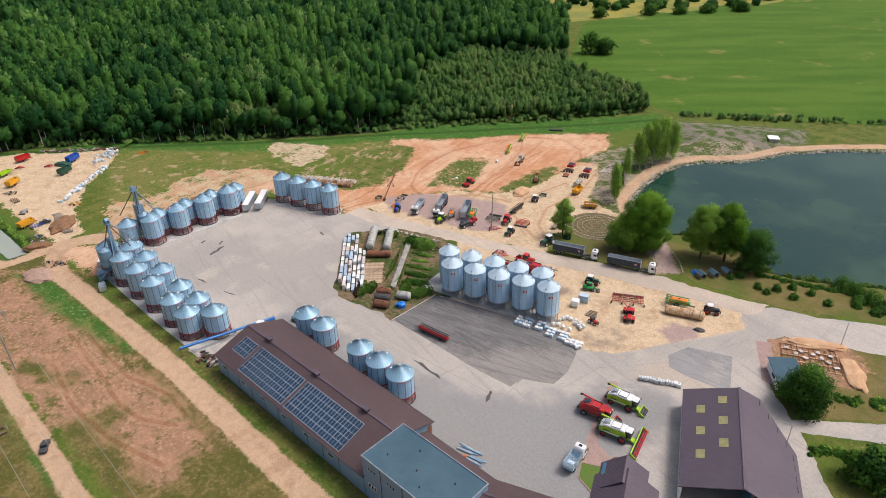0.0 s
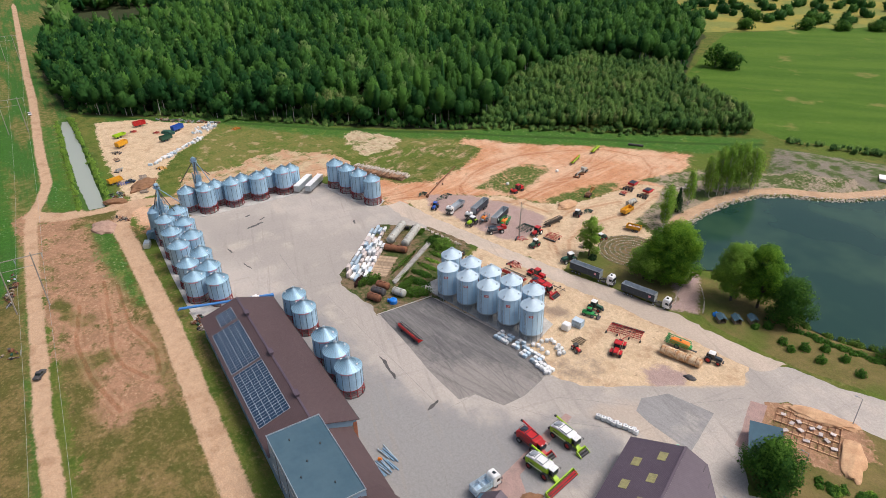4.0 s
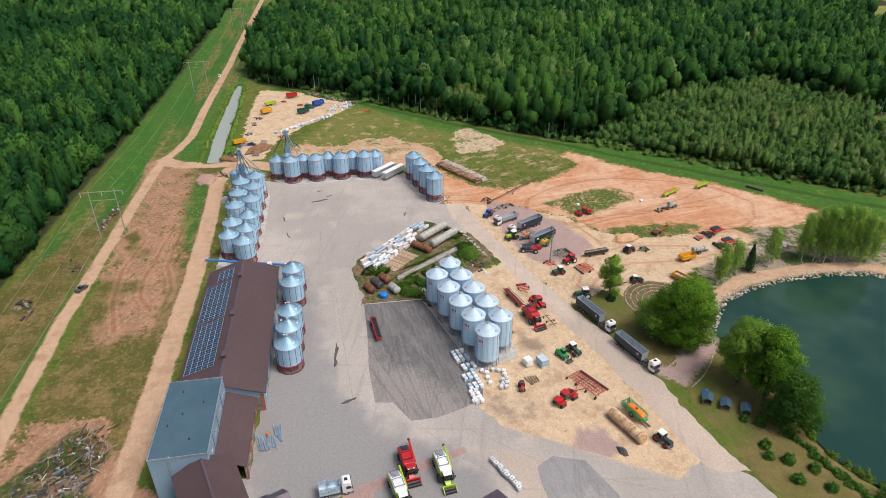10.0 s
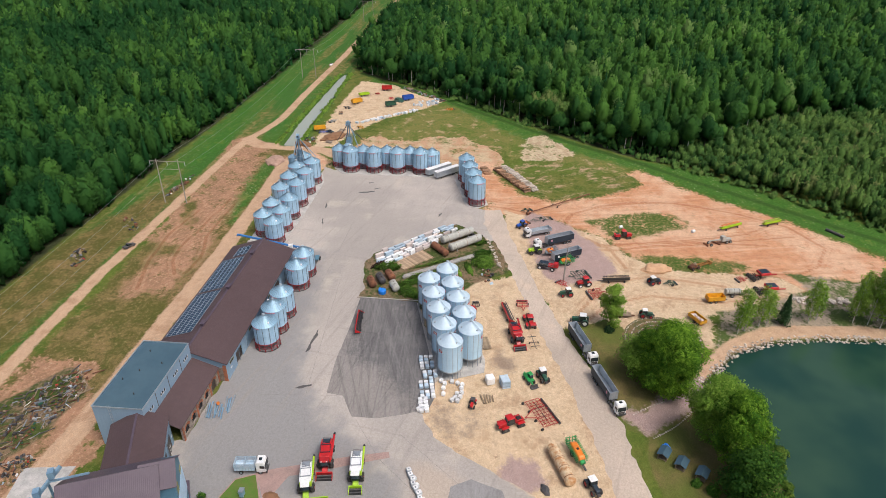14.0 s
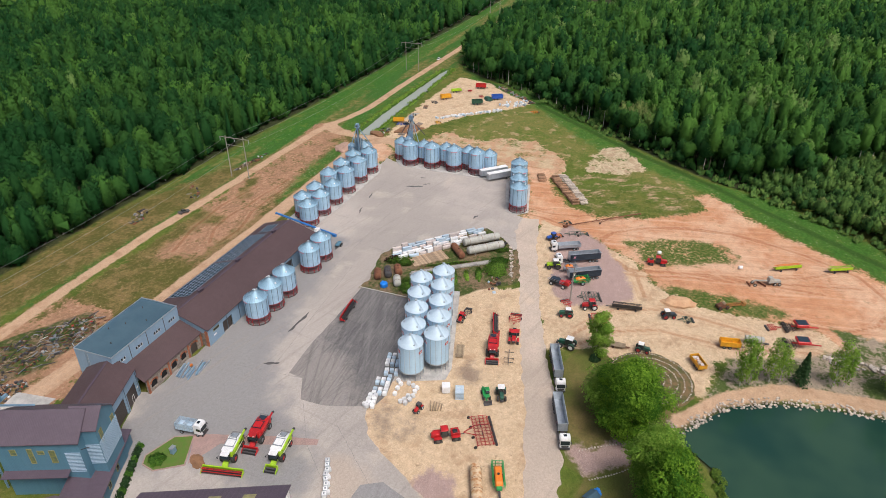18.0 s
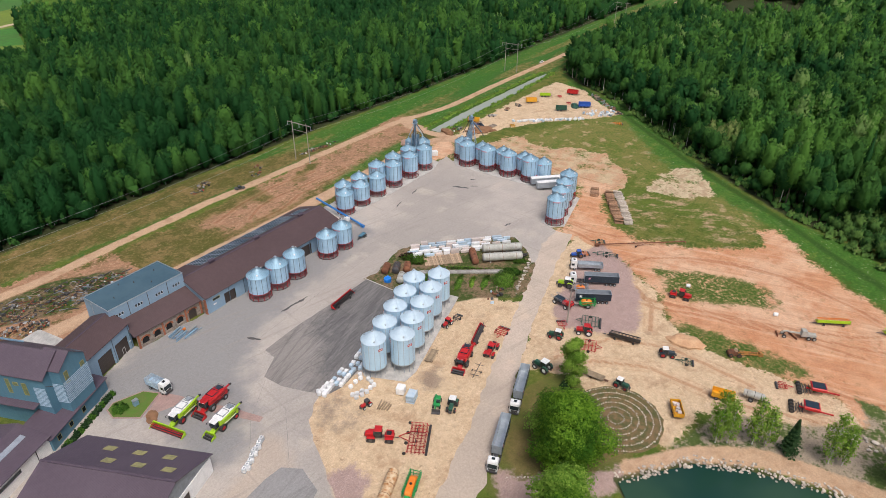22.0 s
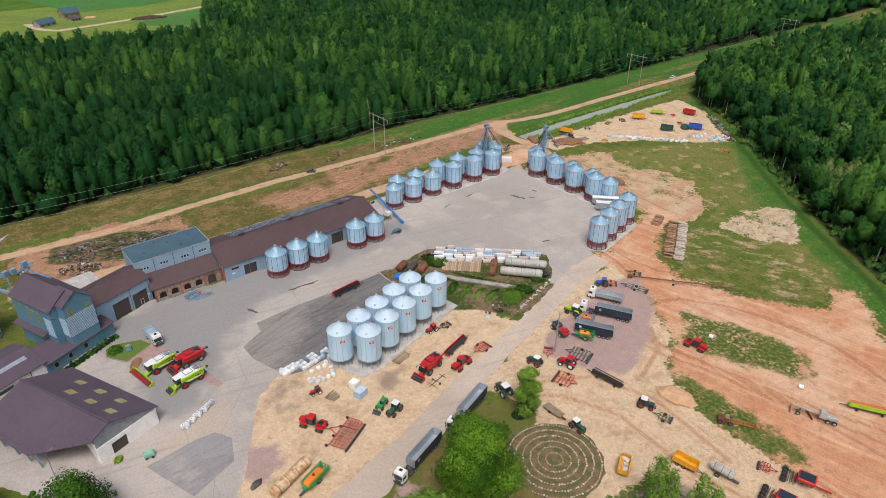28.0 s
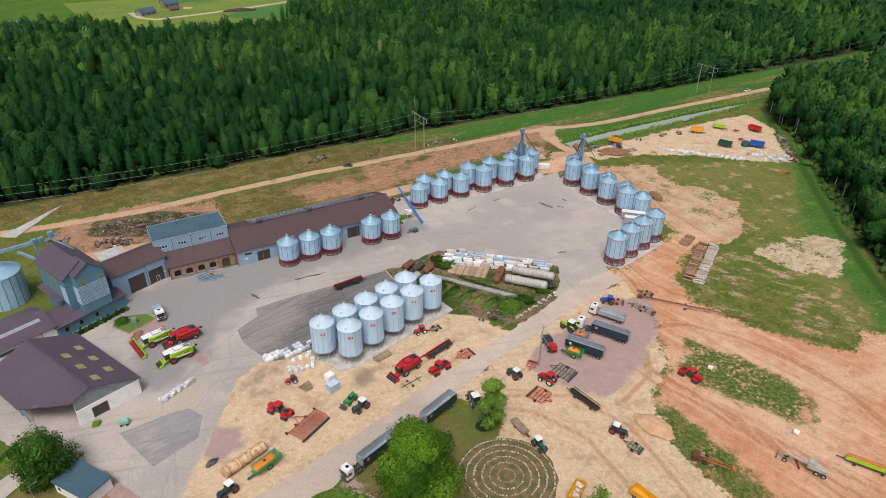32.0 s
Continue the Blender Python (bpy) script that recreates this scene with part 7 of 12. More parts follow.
def quad_tractor(m, label, size=1.0):
    """An articulated tractor: hood and cab in front, a short deck behind the joint, four rubber tracks."""
    t = thing("tracked_tractor", m @ Matrix.Scale(size, 4), label, "tractor")
    part("hood", hull([(1.2, 1.0), (3.4, 1.0), (3.5, 1.55), (3.25, 1.95), (1.2, 2.1)], 1.15), M["red"], t)
    part("grille", hull([(3.42, 1.05), (3.56, 1.05), (3.56, 1.6), (3.42, 1.7)], 0.95, 0.02), M["black"], t)
    part("cab", hull([(-0.45, 1.35), (1.2, 1.35), (1.32, 2.1), (1.05, 2.95), (-0.35, 2.95), (-0.55, 2.0)], 1.7, 0.05), M["glass"], t, "dark glazed cab")
    part("roof", hull([(-0.6, 2.92), (1.25, 2.92), (1.15, 3.18), (-0.5, 3.2)], 1.85, 0.08), M["red"], t)
    for x in (-0.45, 1.15):
        for q in (-0.84, 0.84):
            bm = bmesh.new()
            bar(bm, (x, q, 1.3), (x * 0.92, q * 0.98, 2.95), 0.09, 0.09)
            part("cab_pillar", bm, M["black"], t)
    part("front_chassis", hull([(-0.5, 0.65), (3.2, 0.65), (3.2, 1.05), (-0.5, 1.35)], 0.9), M["dark_steel"], t)
    part("joint", hull([(-1.2, 0.75), (-0.4, 0.75), (-0.4, 1.1), (-1.2, 1.1)], 0.5), M["dark_steel"], t)
    part("rear_deck", hull([(-3.3, 0.8), (-1.1, 0.8), (-1.1, 1.55), (-1.5, 1.75), (-3.1, 1.7), (-3.35, 1.4)], 1.2), M["red"], t)
    part("fuel_tank", hull([(-2.7, 1.7), (-1.5, 1.7), (-1.6, 2.05), (-2.6, 2.05)], 1.0), M["black"], t)
    bm = bmesh.new()
    rod(bm, (1.35, 0.72, 1.6), (1.35, 0.72, 3.0), 0.08, 8)
    part("exhaust", bm, M["dark_steel"], t)
    bm = bmesh.new()
    bar(bm, (-3.3, 0, 0.7), (-4.3, 0, 0.6), 0.16, 0.12)
    part("drawbar", bm, M["dark_steel"], t)
    for x in (2.0, -2.2):
        for q in (-1, 1):
            tr = part("track", hull([(x - 1.05, 0.28), (x - 0.85, 0), (x + 0.85, 0), (x + 1.05, 0.28), (x + 0.62, 0.98), (x + 0.3, 1.2), (x - 0.3, 1.2), (x - 0.62, 0.98)], 0.62, 0.05), M["rubber"], t)
            tr.location.y = q * 1.2
            for dx, z, r in ((0, 0.72, 0.42), (-0.72, 0.26, 0.2), (0.72, 0.26, 0.2)):
                bm = bmesh.new()
                rod(bm, (x + dx, -0.33, z), (x + dx, 0.33, z), r, 12)
                part("track_wheel", bm, M["dark_steel"], tr)
            part("fender", hull([(x - 0.95, 1.24), (x + 0.95, 1.24), (x + 0.85, 1.34), (x - 0.85, 1.34)], 0.7, 0.0), M["red"], t).location.y = q * 1.2
    return t


def combine(m, main, top, label, wide_header=None, stub=True, tank="grey_steel"):
    c = thing("combine_harvester", m, label, "combine harvester", "combines on the yard")
    part("body", hull([(-4.0, 1.2), (2.0, 1.2), (2.4, 2.2), (2.2, 3.2), (-2.6, 3.3), (-4.2, 2.7)], 2.7, 0.12), M[main], c)
    part("top_cover", hull([(-3.9, 2.75), (-2.6, 3.36), (2.1, 3.26), (2.0, 3.66), (-2.3, 3.78), (-4.0, 3.1)], 2.66, 0.1), M[top], c)
    part("cab", hull([(2.3, 1.7), (3.6, 1.75), (3.75, 2.6), (3.35, 3.45), (2.3, 3.5)], 1.8, 0.06), M["glass"], c, "glazed driver's cab")
    part("cab_roof", hull([(2.1, 3.45), (3.7, 3.4), (3.55, 3.66), (2.1, 3.72)], 2.0, 0.08), M[top], c)
    bm = bmesh.new()
    tray(bm, -1.4, 0.9, 2.3, 3.5, 3.95, 0.08)
    part("grain_tank", bm, M[tank], c)
    bm = bmesh.new()
    box(bm, (-2.6, 0, 3.6), (1.5, 1.7, 0.35))
    rod(bm, (-2.5, 0.2, 3.75), (-2.5, 0.2, 3.95), 0.6, 16)
    part("engine_cover", bm, M[tank], c)
    bm = bmesh.new()
    rod(bm, (1.4, 1.45, 3.1), (-4.6, 1.6, 3.75), 0.24, 10)
    auger = part("unloading_auger", bm, M[main], c)
    bm = bmesh.new()
    rod(bm, (-4.6, 1.6, 3.75), (-5.2, 1.62, 3.55), 0.3, 10)
    part("spout", bm, M["black"], auger, "black rubber spout")
    for s in (-1, 1):
        part("side_panel", hull([(-3.6, 1.45), (1.5, 1.45), (1.7, 2.1), (-1.2, 2.75), (-3.7, 2.4)], 0.06, 0.0), M[main], c).location.y = s * 1.38
        part("side_stripe", hull([(-3.2, 1.62), (1.2, 1.62), (1.45, 1.9), (-3.0, 1.82)], 0.04, 0.0), M["white" if main == "lime" else "black"], c).location.y = s * 1.42
        for k in range(4):
            bm = bmesh.new()
            box(bm, (-2.9 + k * 0.42, s * 1.42, 2.25), (0.3, 0.05, 0.34))
            part("vent_grille", bm, M["dark_steel"], c)
        for x, z in ((2.36, 3.46), (3.42, 3.42)):
            bm = bmesh.new()
            bar(bm, (x + 0.15, s * 0.9, 1.75), (x, s * 0.88, z), 0.08, 0.08)
            part("cab_pillar", bm, M["black"], c)
        bm = bmesh.new()
        bar(bm, (3.3, s * 0.95, 3.4), (3.75, s * 1.55, 3.1), 0.05, 0.05)
        box(bm, (3.78, s * 1.58, 2.85), (0.08, 0.26, 0.5))
        part("mirror", bm, M["black"], c)
        bm = bmesh.new()
        box(bm, (3.62, s * 0.6, 3.62), (0.16, 0.3, 0.14))
        part("work_light", bm, M["white"], c)
    for x, w_ in ((1.75, 2.5), (-2.9, 2.3)):
        bm = bmesh.new()
        bar(bm, (x, -w_ / 2, 0.85 if x > 0 else 0.7), (x, w_ / 2, 0.85 if x > 0 else 0.7), 0.26, 0.26)
        part("axle", bm, M["dark_steel"], c)
    bm = bmesh.new()
    for y in (-0.85, 0.85):
        bar(bm, (-3.6, y, 3.9), (-1.7, y, 4.1), 0.05, 0.05)
    bar(bm, (-3.6, -0.85, 3.9), (-3.6, 0.85, 3.9), 0.05, 0.05)
    for x, y in ((-3.6, -0.85), (-3.6, 0.85), (-1.7, -0.85), (-1.7, 0.85)):
        bar(bm, (x, y, 3.3), (x, y, 4.0), 0.05, 0.05)
    part("deck_rail", bm, M["dark_steel"], c)
    for s in (-1, 1):
        wheel(c, 1.75, s * 1.4, 1.05, 0.8, "red" if main == "lime" else "grey_steel")
        wheel(c, -2.9, s * 1.3, 0.8, 0.55, "red" if main == "lime" else "grey_steel")
    part("feeder_house", hull([(2.6, 1.9), (4.4, 0.7), (4.4, 0.25), (2.3, 1.1)], 1.3, 0.04), M[main], c)
    bm = bmesh.new()
    for i in range(5):
        box(bm, (2.5, 1.35 + 0.0, 0.9 + i * 0.25), (0.5, 0.3, 0.05))
    part("ladder", bm, M["dark_steel"], c)
    part("chopper", hull([(-4.2, 1.3), (-3.9, 2.4), (-4.9, 1.6), (-4.9, 1.2)], 2.2, 0.05), M["dark_steel"], c)
    if wide_header:
        header_parts(c, 4.7, wide_header, main, "red")
    elif stub:
        w = 3.6 if main == "red" else 2.9
        part("pickup_floor", hull([(4.4, 0.25), (6.0, 0.15), (6.0, 0.25), (4.4, 0.45)], w, 0.0), M["black"], c)
        part("pickup_back", hull([(4.35, 0.25), (4.55, 0.25), (4.6, 1.25), (4.35, 1.3)], w, 0.03), M[main], c)
        for s in (-1, 1):
            part("pickup_side", hull([(4.4, 0.2), (6.1, 0.15), (5.9, 0.55), (4.6, 1.25), (4.4, 1.25)], 0.14, 0.0), M[main], c).location.y = s * w / 2
        for x, z, r in ((4.95, 0.62, 0.26), (5.65, 0.45, 0.2)):
            bm = bmesh.new()
            rod(bm, (x, -w / 2 + 0.1, z), (x, w / 2 - 0.1, z), r, 12)
            part("pickup_roller", bm, M["dark_steel"], c)
    return c


def header_parts(parent, x, w, frame_m, reel="orange", rz=0):
    part("header_back", hull([(x, 0.25), (x + 0.1, 0.25), (x + 0.25, 1.3), (x, 1.35)], w, 0.02), M[frame_m], parent)
    part("header_floor", hull([(x, 0.2), (x + 1.5, 0.15), (x + 1.5, 0.22), (x, 0.32)], w, 0.0), M["dark_steel"], parent)
    for s in (-1, 1):
        part("divider", hull([(x, 0.2), (x + 1.9, 0.15), (x + 1.2, 0.7), (x + 0.2, 1.35)], 0.12, 0.0), M[frame_m], parent).location.y = s * w / 2
    bm = bmesh.new()
    rod(bm, (x + 0.6, -w / 2, 0.55), (x + 0.6, w / 2, 0.55), 0.22, 10)
    part("auger", bm, M["dark_steel"], parent)
    for k in range(5):
        bm = bmesh.new()
        a = k * 2 * math.pi / 5
        bar(bm, (x + 1.15 + 0.45 * math.cos(a), -w / 2 + 0.1, 0.95 + 0.45 * math.sin(a)), (x + 1.15 + 0.45 * math.cos(a), w / 2 - 0.1, 0.95 + 0.45 * math.sin(a)), 0.13, 0.1)
        part("reel_bat", bm, M[reel], parent)


def cart_header(m, w, label, frame_m, reel, name="combine_header"):
    h = thing(name, m, label, "combine header")
    g = new("header_frame")
    g.parent = h
    g.matrix_basis = pose(0, 0, 0.7, 0, 0, 90) @ pose(-0.7, 0, 0)
    header_parts(g, 0, w, frame_m, reel)
    bm = bmesh.new()
    bar(bm, (-w / 2 - 2.0, 0, 0.6), (w / 2 - 0.5, 0, 0.6), 0.16, 0.16)
    for x in (-w * 0.3, w * 0.3):
        bar(bm, (x, -0.9, 0.6), (x, 0.9, 0.6), 0.14, 0.14)
        bar(bm, (x, 0, 0.6), (x, 0, 1.2), 0.12, 0.12)
    part("cart", bm, M["dark_steel"], h)
    for x in (-w * 0.3, w * 0.3):
        for s in (-1, 1):
            wheel(h, x, s * 0.85, 0.36, 0.24, "dark_steel")
    return h


def cab_unit(parent, x, paint="white"):
    """A lorry cab whose front is at x."""
    part("cab", hull([(x - 2.25, 0.75), (x - 0.05, 0.75), (x, 1.5), (x - 0.22, 3.35), (x - 0.5, 3.72), (x - 1.9, 3.72), (x - 2.25, 3.3)], 2.46, 0.1), M[paint], parent)
    part("windscreen", hull([(x - 0.06, 1.75), (x + 0.02, 1.75), (x - 0.16, 2.85), (x - 0.24, 2.85)], 2.2, 0.0), M["glass"], parent)
    for s in (-1, 1):
        bm = bmesh.new()
        box(bm, (x - 0.85, s * 1.235, 2.3), (1.0, 0.03, 0.8))
        part("side_window", bm, M["glass"], parent)
        bm = bmesh.new()
        box(bm, (x - 0.05, s * 1.42, 2.4), (0.16, 0.2, 0.7))
        part("mirror", bm, M["dark_steel"], parent)
        bm = bmesh.new()
        box(bm, (x + 0.03, s * 0.9, 1.0), (0.08, 0.4, 0.22))
        part("headlight", bm, M["galv"], parent)
    bm = bmesh.new()
    box(bm, (x + 0.02, 0, 0.72), (0.3, 2.4, 0.5))
    box(bm, (x + 0.02, 0, 1.35), (0.06, 1.7, 0.55))
    part("grille", bm, M["dark_steel"], parent)
    bm = bmesh.new()
    box(bm, (x - 1.2, 0, 3.76), (0.7, 0.8, 0.06))
    part("roof_hatch", bm, M["glass"], parent)


def semi(m, label, side="navy", cab=True, length=11.2):
    """An articulated tipper: tractor unit and open grain trailer."""
    t = thing("tipper_lorry" if cab else "tipper_trailer", m, label, "lorry" if cab else "trailer", "lorries")
    x0 = -8.2
    x1 = x0 + length
    g = new("trailer_body")
    g.parent = t
    bm = bmesh.new()
    L, w, z0, z1, th = x1 - x0, 2.5, 1.35, 3.75, 0.06
    for s in (-1, 1):
        box(bm, ((x0 + x1) / 2, s * (w - th) / 2, (z0 + z1) / 2), (L, th, z1 - z0))
        for k in range(9):
            box(bm, (x0 + L * (k + 0.5) / 9, s * (w / 2 + 0.02), (z0 + z1) / 2), (0.06, 0.05, z1 - z0))
    part("side_panel", bm, M[side], g, "dark slate side panels")
    bm = bmesh.new()
    for s in (-1, 1):
        box(bm, ((x0 + x1) / 2, s * (w / 2 - 0.1), (z0 + z1) / 2 + 0.05), (L - 0.14, 0.05, z1 - z0 - 0.1))
    box(bm, ((x0 + x1) / 2, 0, z0 + 0.05), (L - 0.14, w - 0.3, 0.08))
    part("tub", bm, M["alu"], g, "bare aluminium inside")
    bm = bmesh.new()
    box(bm, (x0 + 0.04, 0, (z0 + z1) / 2), (0.08, w - 0.12, z1 - z0))
    part("end_board", bm, M["alu"], g)
    bm = bmesh.new()
    box(bm, (x1 - 0.04, 0, (z0 + z1) / 2), (0.08, w - 0.12, z1 - z0))
    part("end_board", bm, M["alu"], g)
    bm = bmesh.new()
    for s in (-1, 1):
        box(bm, ((x0 + x1) / 2, s * (w / 2 - 0.04), z1 + 0.05), (L + 0.05, 0.14, 0.1))
    box(bm, (x1 - 0.05, 0, z1 + 0.05), (0.14, w - 0.2, 0.1))
    box(bm, (x0 + 0.05, 0, z1 + 0.05), (0.14, w - 0.2, 0.1))
    part("top_rail", bm, M["alu"], g)
    for s in (-1, 1):
        bm = bmesh.new()
        box(bm, (x1 - 1.6, s * (w / 2 + 0.012), 2.7), (0.75, 0.02, 0.75), 0)
        part("emblem", bm, M["white"] if not cab else M["pink"], g, "plain emblem panel")
    bm = bmesh.new()
    for s in (-1, 1):
        bar(bm, (x0 + 0.3, s * 0.45, 1.15), (x1 - 0.2, s * 0.45, 1.15), 0.14, 0.3)
    box(bm, (x1 - 2.6, 0, 0.9), (0.3, 1.8, 0.9))
    part("trailer_frame", bm, M["dark_steel"], g)
    for x in (x0 + 1.2, x0 + 2.5, x0 + 3.8):
        for s in (-1, 1):
            wheel(t, x, s * 1.05, 0.5, 0.36, "galv")
    if cab:
        cab_unit(t, 7.9)
        bm = bmesh.new()
        for s in (-1, 1):
            bar(bm, (1.6, s * 0.4, 0.85), (7.3, s * 0.4, 0.85), 0.12, 0.28)
        box(bm, (4.2, 1.0, 0.75), (1.2, 0.5, 0.55))
        box(bm, (4.4, -1.0, 0.75), (1.4, 0.5, 0.55))
        part("chassis", bm, M["dark_steel"], t)
        bm = bmesh.new()
        box(bm, (3.2, 0, 1.15), (1.0, 1.0, 0.2))
        part("fifth_wheel", bm, M["dark_steel"], t)
        for x in (6.5, 2.9):
            for s in (-1, 1):
                wheel(t, x, s * 1.02, 0.5, 0.36, "galv")
    return t


def rigid(m, label, tub="alu", paint="white", L=7.2, cage=False, name="tipper_truck"):
    t = thing(name, m, label, "truck", "lorries")
    cab_unit(t, L / 2 + 0.4, paint)
    x0, x1 = -L / 2, L / 2 - 2.2
    bm = bmesh.new()
    tray(bm, x0, x1, 2.45, 1.25, 2.6 if not cage else 2.0)
    part("tub", bm, M[tub], t)
    bm = bmesh.new()
    for k in range(8):
        x = x0 + (x1 - x0) * k / 7
        for s in (-1, 1):
            bar(bm, (x, s * 1.26, 1.3), (x, s * 1.26, 2.7 if not cage else 3.3), 0.07, 0.07)
    if cage:
        for z in (2.12, 2.4, 2.68, 2.96, 3.24):
            for s in (-1, 1):
                bar(bm, (x0, s * 1.22, z), (x1, s * 1.22, z), 0.05, 0.16)
            for x in (x0, x1, (x0 + x1) / 2):
                bar(bm, (x, -1.2, z), (x, 1.2, z), 0.05, 0.16)
    part("side_ribs", bm, M[tub], t)
    bm = bmesh.new()
    for s in (-1, 1):
        bar(bm, (x0 + 0.2, s * 0.4, 0.95), (L / 2, s * 0.4, 0.95), 0.12, 0.3)
    part("chassis", bm, M["dark_steel"], t)
    for x in (L / 2 - 1.0, x0 + 1.2, x0 + 2.4) if not cage else (L / 2 - 1.0, x0 + 1.4):
        for s in (-1, 1):
            wheel(t, x, s * 1.02, 0.5, 0.38, "galv")
    return t


def box_trailer(m, label, paint, L=5.0, W=2.3, z1=2.2, load=None, group=""):
    t = thing("tipping_trailer", m, label, "trailer", group)
    bm = bmesh.new()
    tray(bm, -L / 2, L / 2, W, 1.0, z1, 0.08)
    part("tub", bm, M[paint], t)
    bm = bmesh.new()
    for k in range(6):
        x = -L / 2 + 0.05 + (L - 0.1) * k / 5
        for s in (-1, 1):
            bar(bm, (x, s * (W / 2 + 0.03), 1.0), (x, s * (W / 2 + 0.03), z1), 0.1, 0.08)
    for s in (-1, 1):
        bar(bm, (-L / 2, s * W / 2, z1), (L / 2, s * W / 2, z1), 0.12, 0.1)
    part("side_ribs", bm, M[paint], t)
    bm = bmesh.new()
    for s in (-1, 1):
        bar(bm, (-L / 2 + 0.3, s * 0.4, 0.85), (L / 2, s * 0.4, 0.85), 0.12, 0.25)
        bar(bm, (L / 2, s * 0.4, 0.8), (L / 2 + 1.5, 0, 0.55), 0.1, 0.12)
    part("drawbar_frame", bm, M["dark_steel"], t)
    if load:
        r = random.Random(4)
        for k in range(12):
            bm = bmesh.new()
            box(bm, (r.uniform(-L / 2 + 0.5, L / 2 - 0.5), r.uniform(-0.7, 0.7), 1.35 + r.uniform(0, 0.3)), (0.7, 0.6, 0.5), r.uniform(0, 90))
            part("load_piece", bm, M[load], t, "loose piece of the load in the tub")
    for x in (-L * 0.28, L * 0.0):
        for s in (-1, 1):
            wheel(t, x, s * 0.95, 0.5, 0.4, "grey_steel")
    return t


def frame_implement(m, w, d, label, paint, tines=True, name="cultivator", wheels=True, rows=5, category="implement"):
    """A tined or disc implement: crossing frame bars with tines, and its drawbar."""
    t = thing(name, m, label, category)
    bm = bmesh.new()
    for k in range(rows):
        x = -d / 2 + d * k / (rows - 1)
        bar(bm, (x, -w / 2, 0.75), (x, w / 2, 0.75), 0.12, 0.12)
    for y in np.linspace(-w / 2, w / 2, max(3, int(w / 1.3))):
        bar(bm, (-d / 2, y, 0.78), (d / 2, y, 0.78), 0.12, 0.1)
    part("frame", bm, M[paint], t)
    if tines:
        bm = bmesh.new()
        bar(bm, (0, 0, 0.75), (-0.25, 0, 0.35), 0.06, 0.06)
        bar(bm, (-0.25, 0, 0.35), (0.05, 0, 0.02), 0.06, 0.08)
        tine = None
        for k in range(rows):
            for y in np.arange(-w / 2 + 0.15, w / 2, 0.7):
                mt = pose(-d / 2 + d * k / (rows - 1), y + 0.1 * (k % 2), 0)
                tine = again(tine, mt) if tine else part("tine", bm, M[paint], t, m=mt)
    bm = bmesh.new()
    rod(bm, (-d / 2 - 0.6, -w / 2, 0.35), (-d / 2 - 0.6, w / 2, 0.35), 0.3, 10)
    for y in (-w / 3, 0, w / 3):
        bar(bm, (-d / 2, y, 0.75), (-d / 2 - 0.6, y, 0.4), 0.08, 0.08)
    part("roller", bm, M["dark_steel"], t)
    bm = bmesh.new()
    for s in (-1, 1):
        bar(bm, (d / 2, s * w * 0.18, 0.75), (d / 2 + 1.8, 0, 0.6), 0.13, 0.13)
    part("drawbar", bm, M[paint], t)
    if wheels:
        for s in (-1, 1):
            wheel(t, 0, s * (w / 2 + 0.1), 0.45, 0.3, "dark_steel")
    return t


# lorries on the road
semi(at(-104.0, 175.4, 18, 0.05), "white-cabbed articulated lorry with a dark grain tipper on the road")
semi(at(-84.8, 180.2, 18, 0.05), "white-cabbed tipper lorry with dark trailer at the path")
# the parking ground
rigid(at(-172.6, 164.8, -62), "white-cabbed tipper truck with a bare aluminium tub", L=10.6)
semi(at(-165.2, 170.2, -61), "parked white-cabbed lorry with dark tipper trailer")
o = semi(at(-153.8, 172.0, -60), "unhitched dark tipper trailer standing on gravel", cab=False)
tractor(at(-158.6, 163.6, -72), "lime", "lime green tractor with white cab roof on gravel", rim="dark_steel", size=1.15)
tractor(at(-131.6, 173.0, -79), "dkgreen", "dark green tractor with white cab roof and red rims", rim="red")
tractor(at(-138.2, 179.2, -70), "red", "red tractor with red roof coupled to a header cart", "red", size=1.12)
cart_header(at(-141.6, 190.0, 98), 9.0, "black combine header on a long cart", "black", "black")
frame_implement(at(-132.8, 182.6, 108), 5.0, 4.0, "faded red tined cultivator on sandy ground", "red")
frame_implement(at(-144.0, 178.2, -70), 5.0, 5.0, "dark green folded harrow on gravel", "dkgreen", rows=6)
frame_implement(at(-138.2, 171.6, 40), 2.6, 2.2, "red plough standing by a bare trunk", "red", name="plough", wheels=False, rows=3)
tractor(at(-178.6, 158.8, -50), "blue", "old blue tractor with a rusty machine behind", "blue", rim="rust", size=0.95)
frame_implement(at(-181.2, 160.0, -50), 2.6, 2.4, "rusty orange old machine beside a blue tractor", "orange", name="old_machine", rows=4)
frame_implement(at(-185.2, 167.0, -70), 2.4, 6.5, "old green trailed machine below the long auger", "dkgreen", name="old_machine", rows=4)
frame_implement(at(-192.8, 161.0, -60), 2.2, 2.8, "small green cart with a red frame", "dkgreen", name="cart", rows=3)


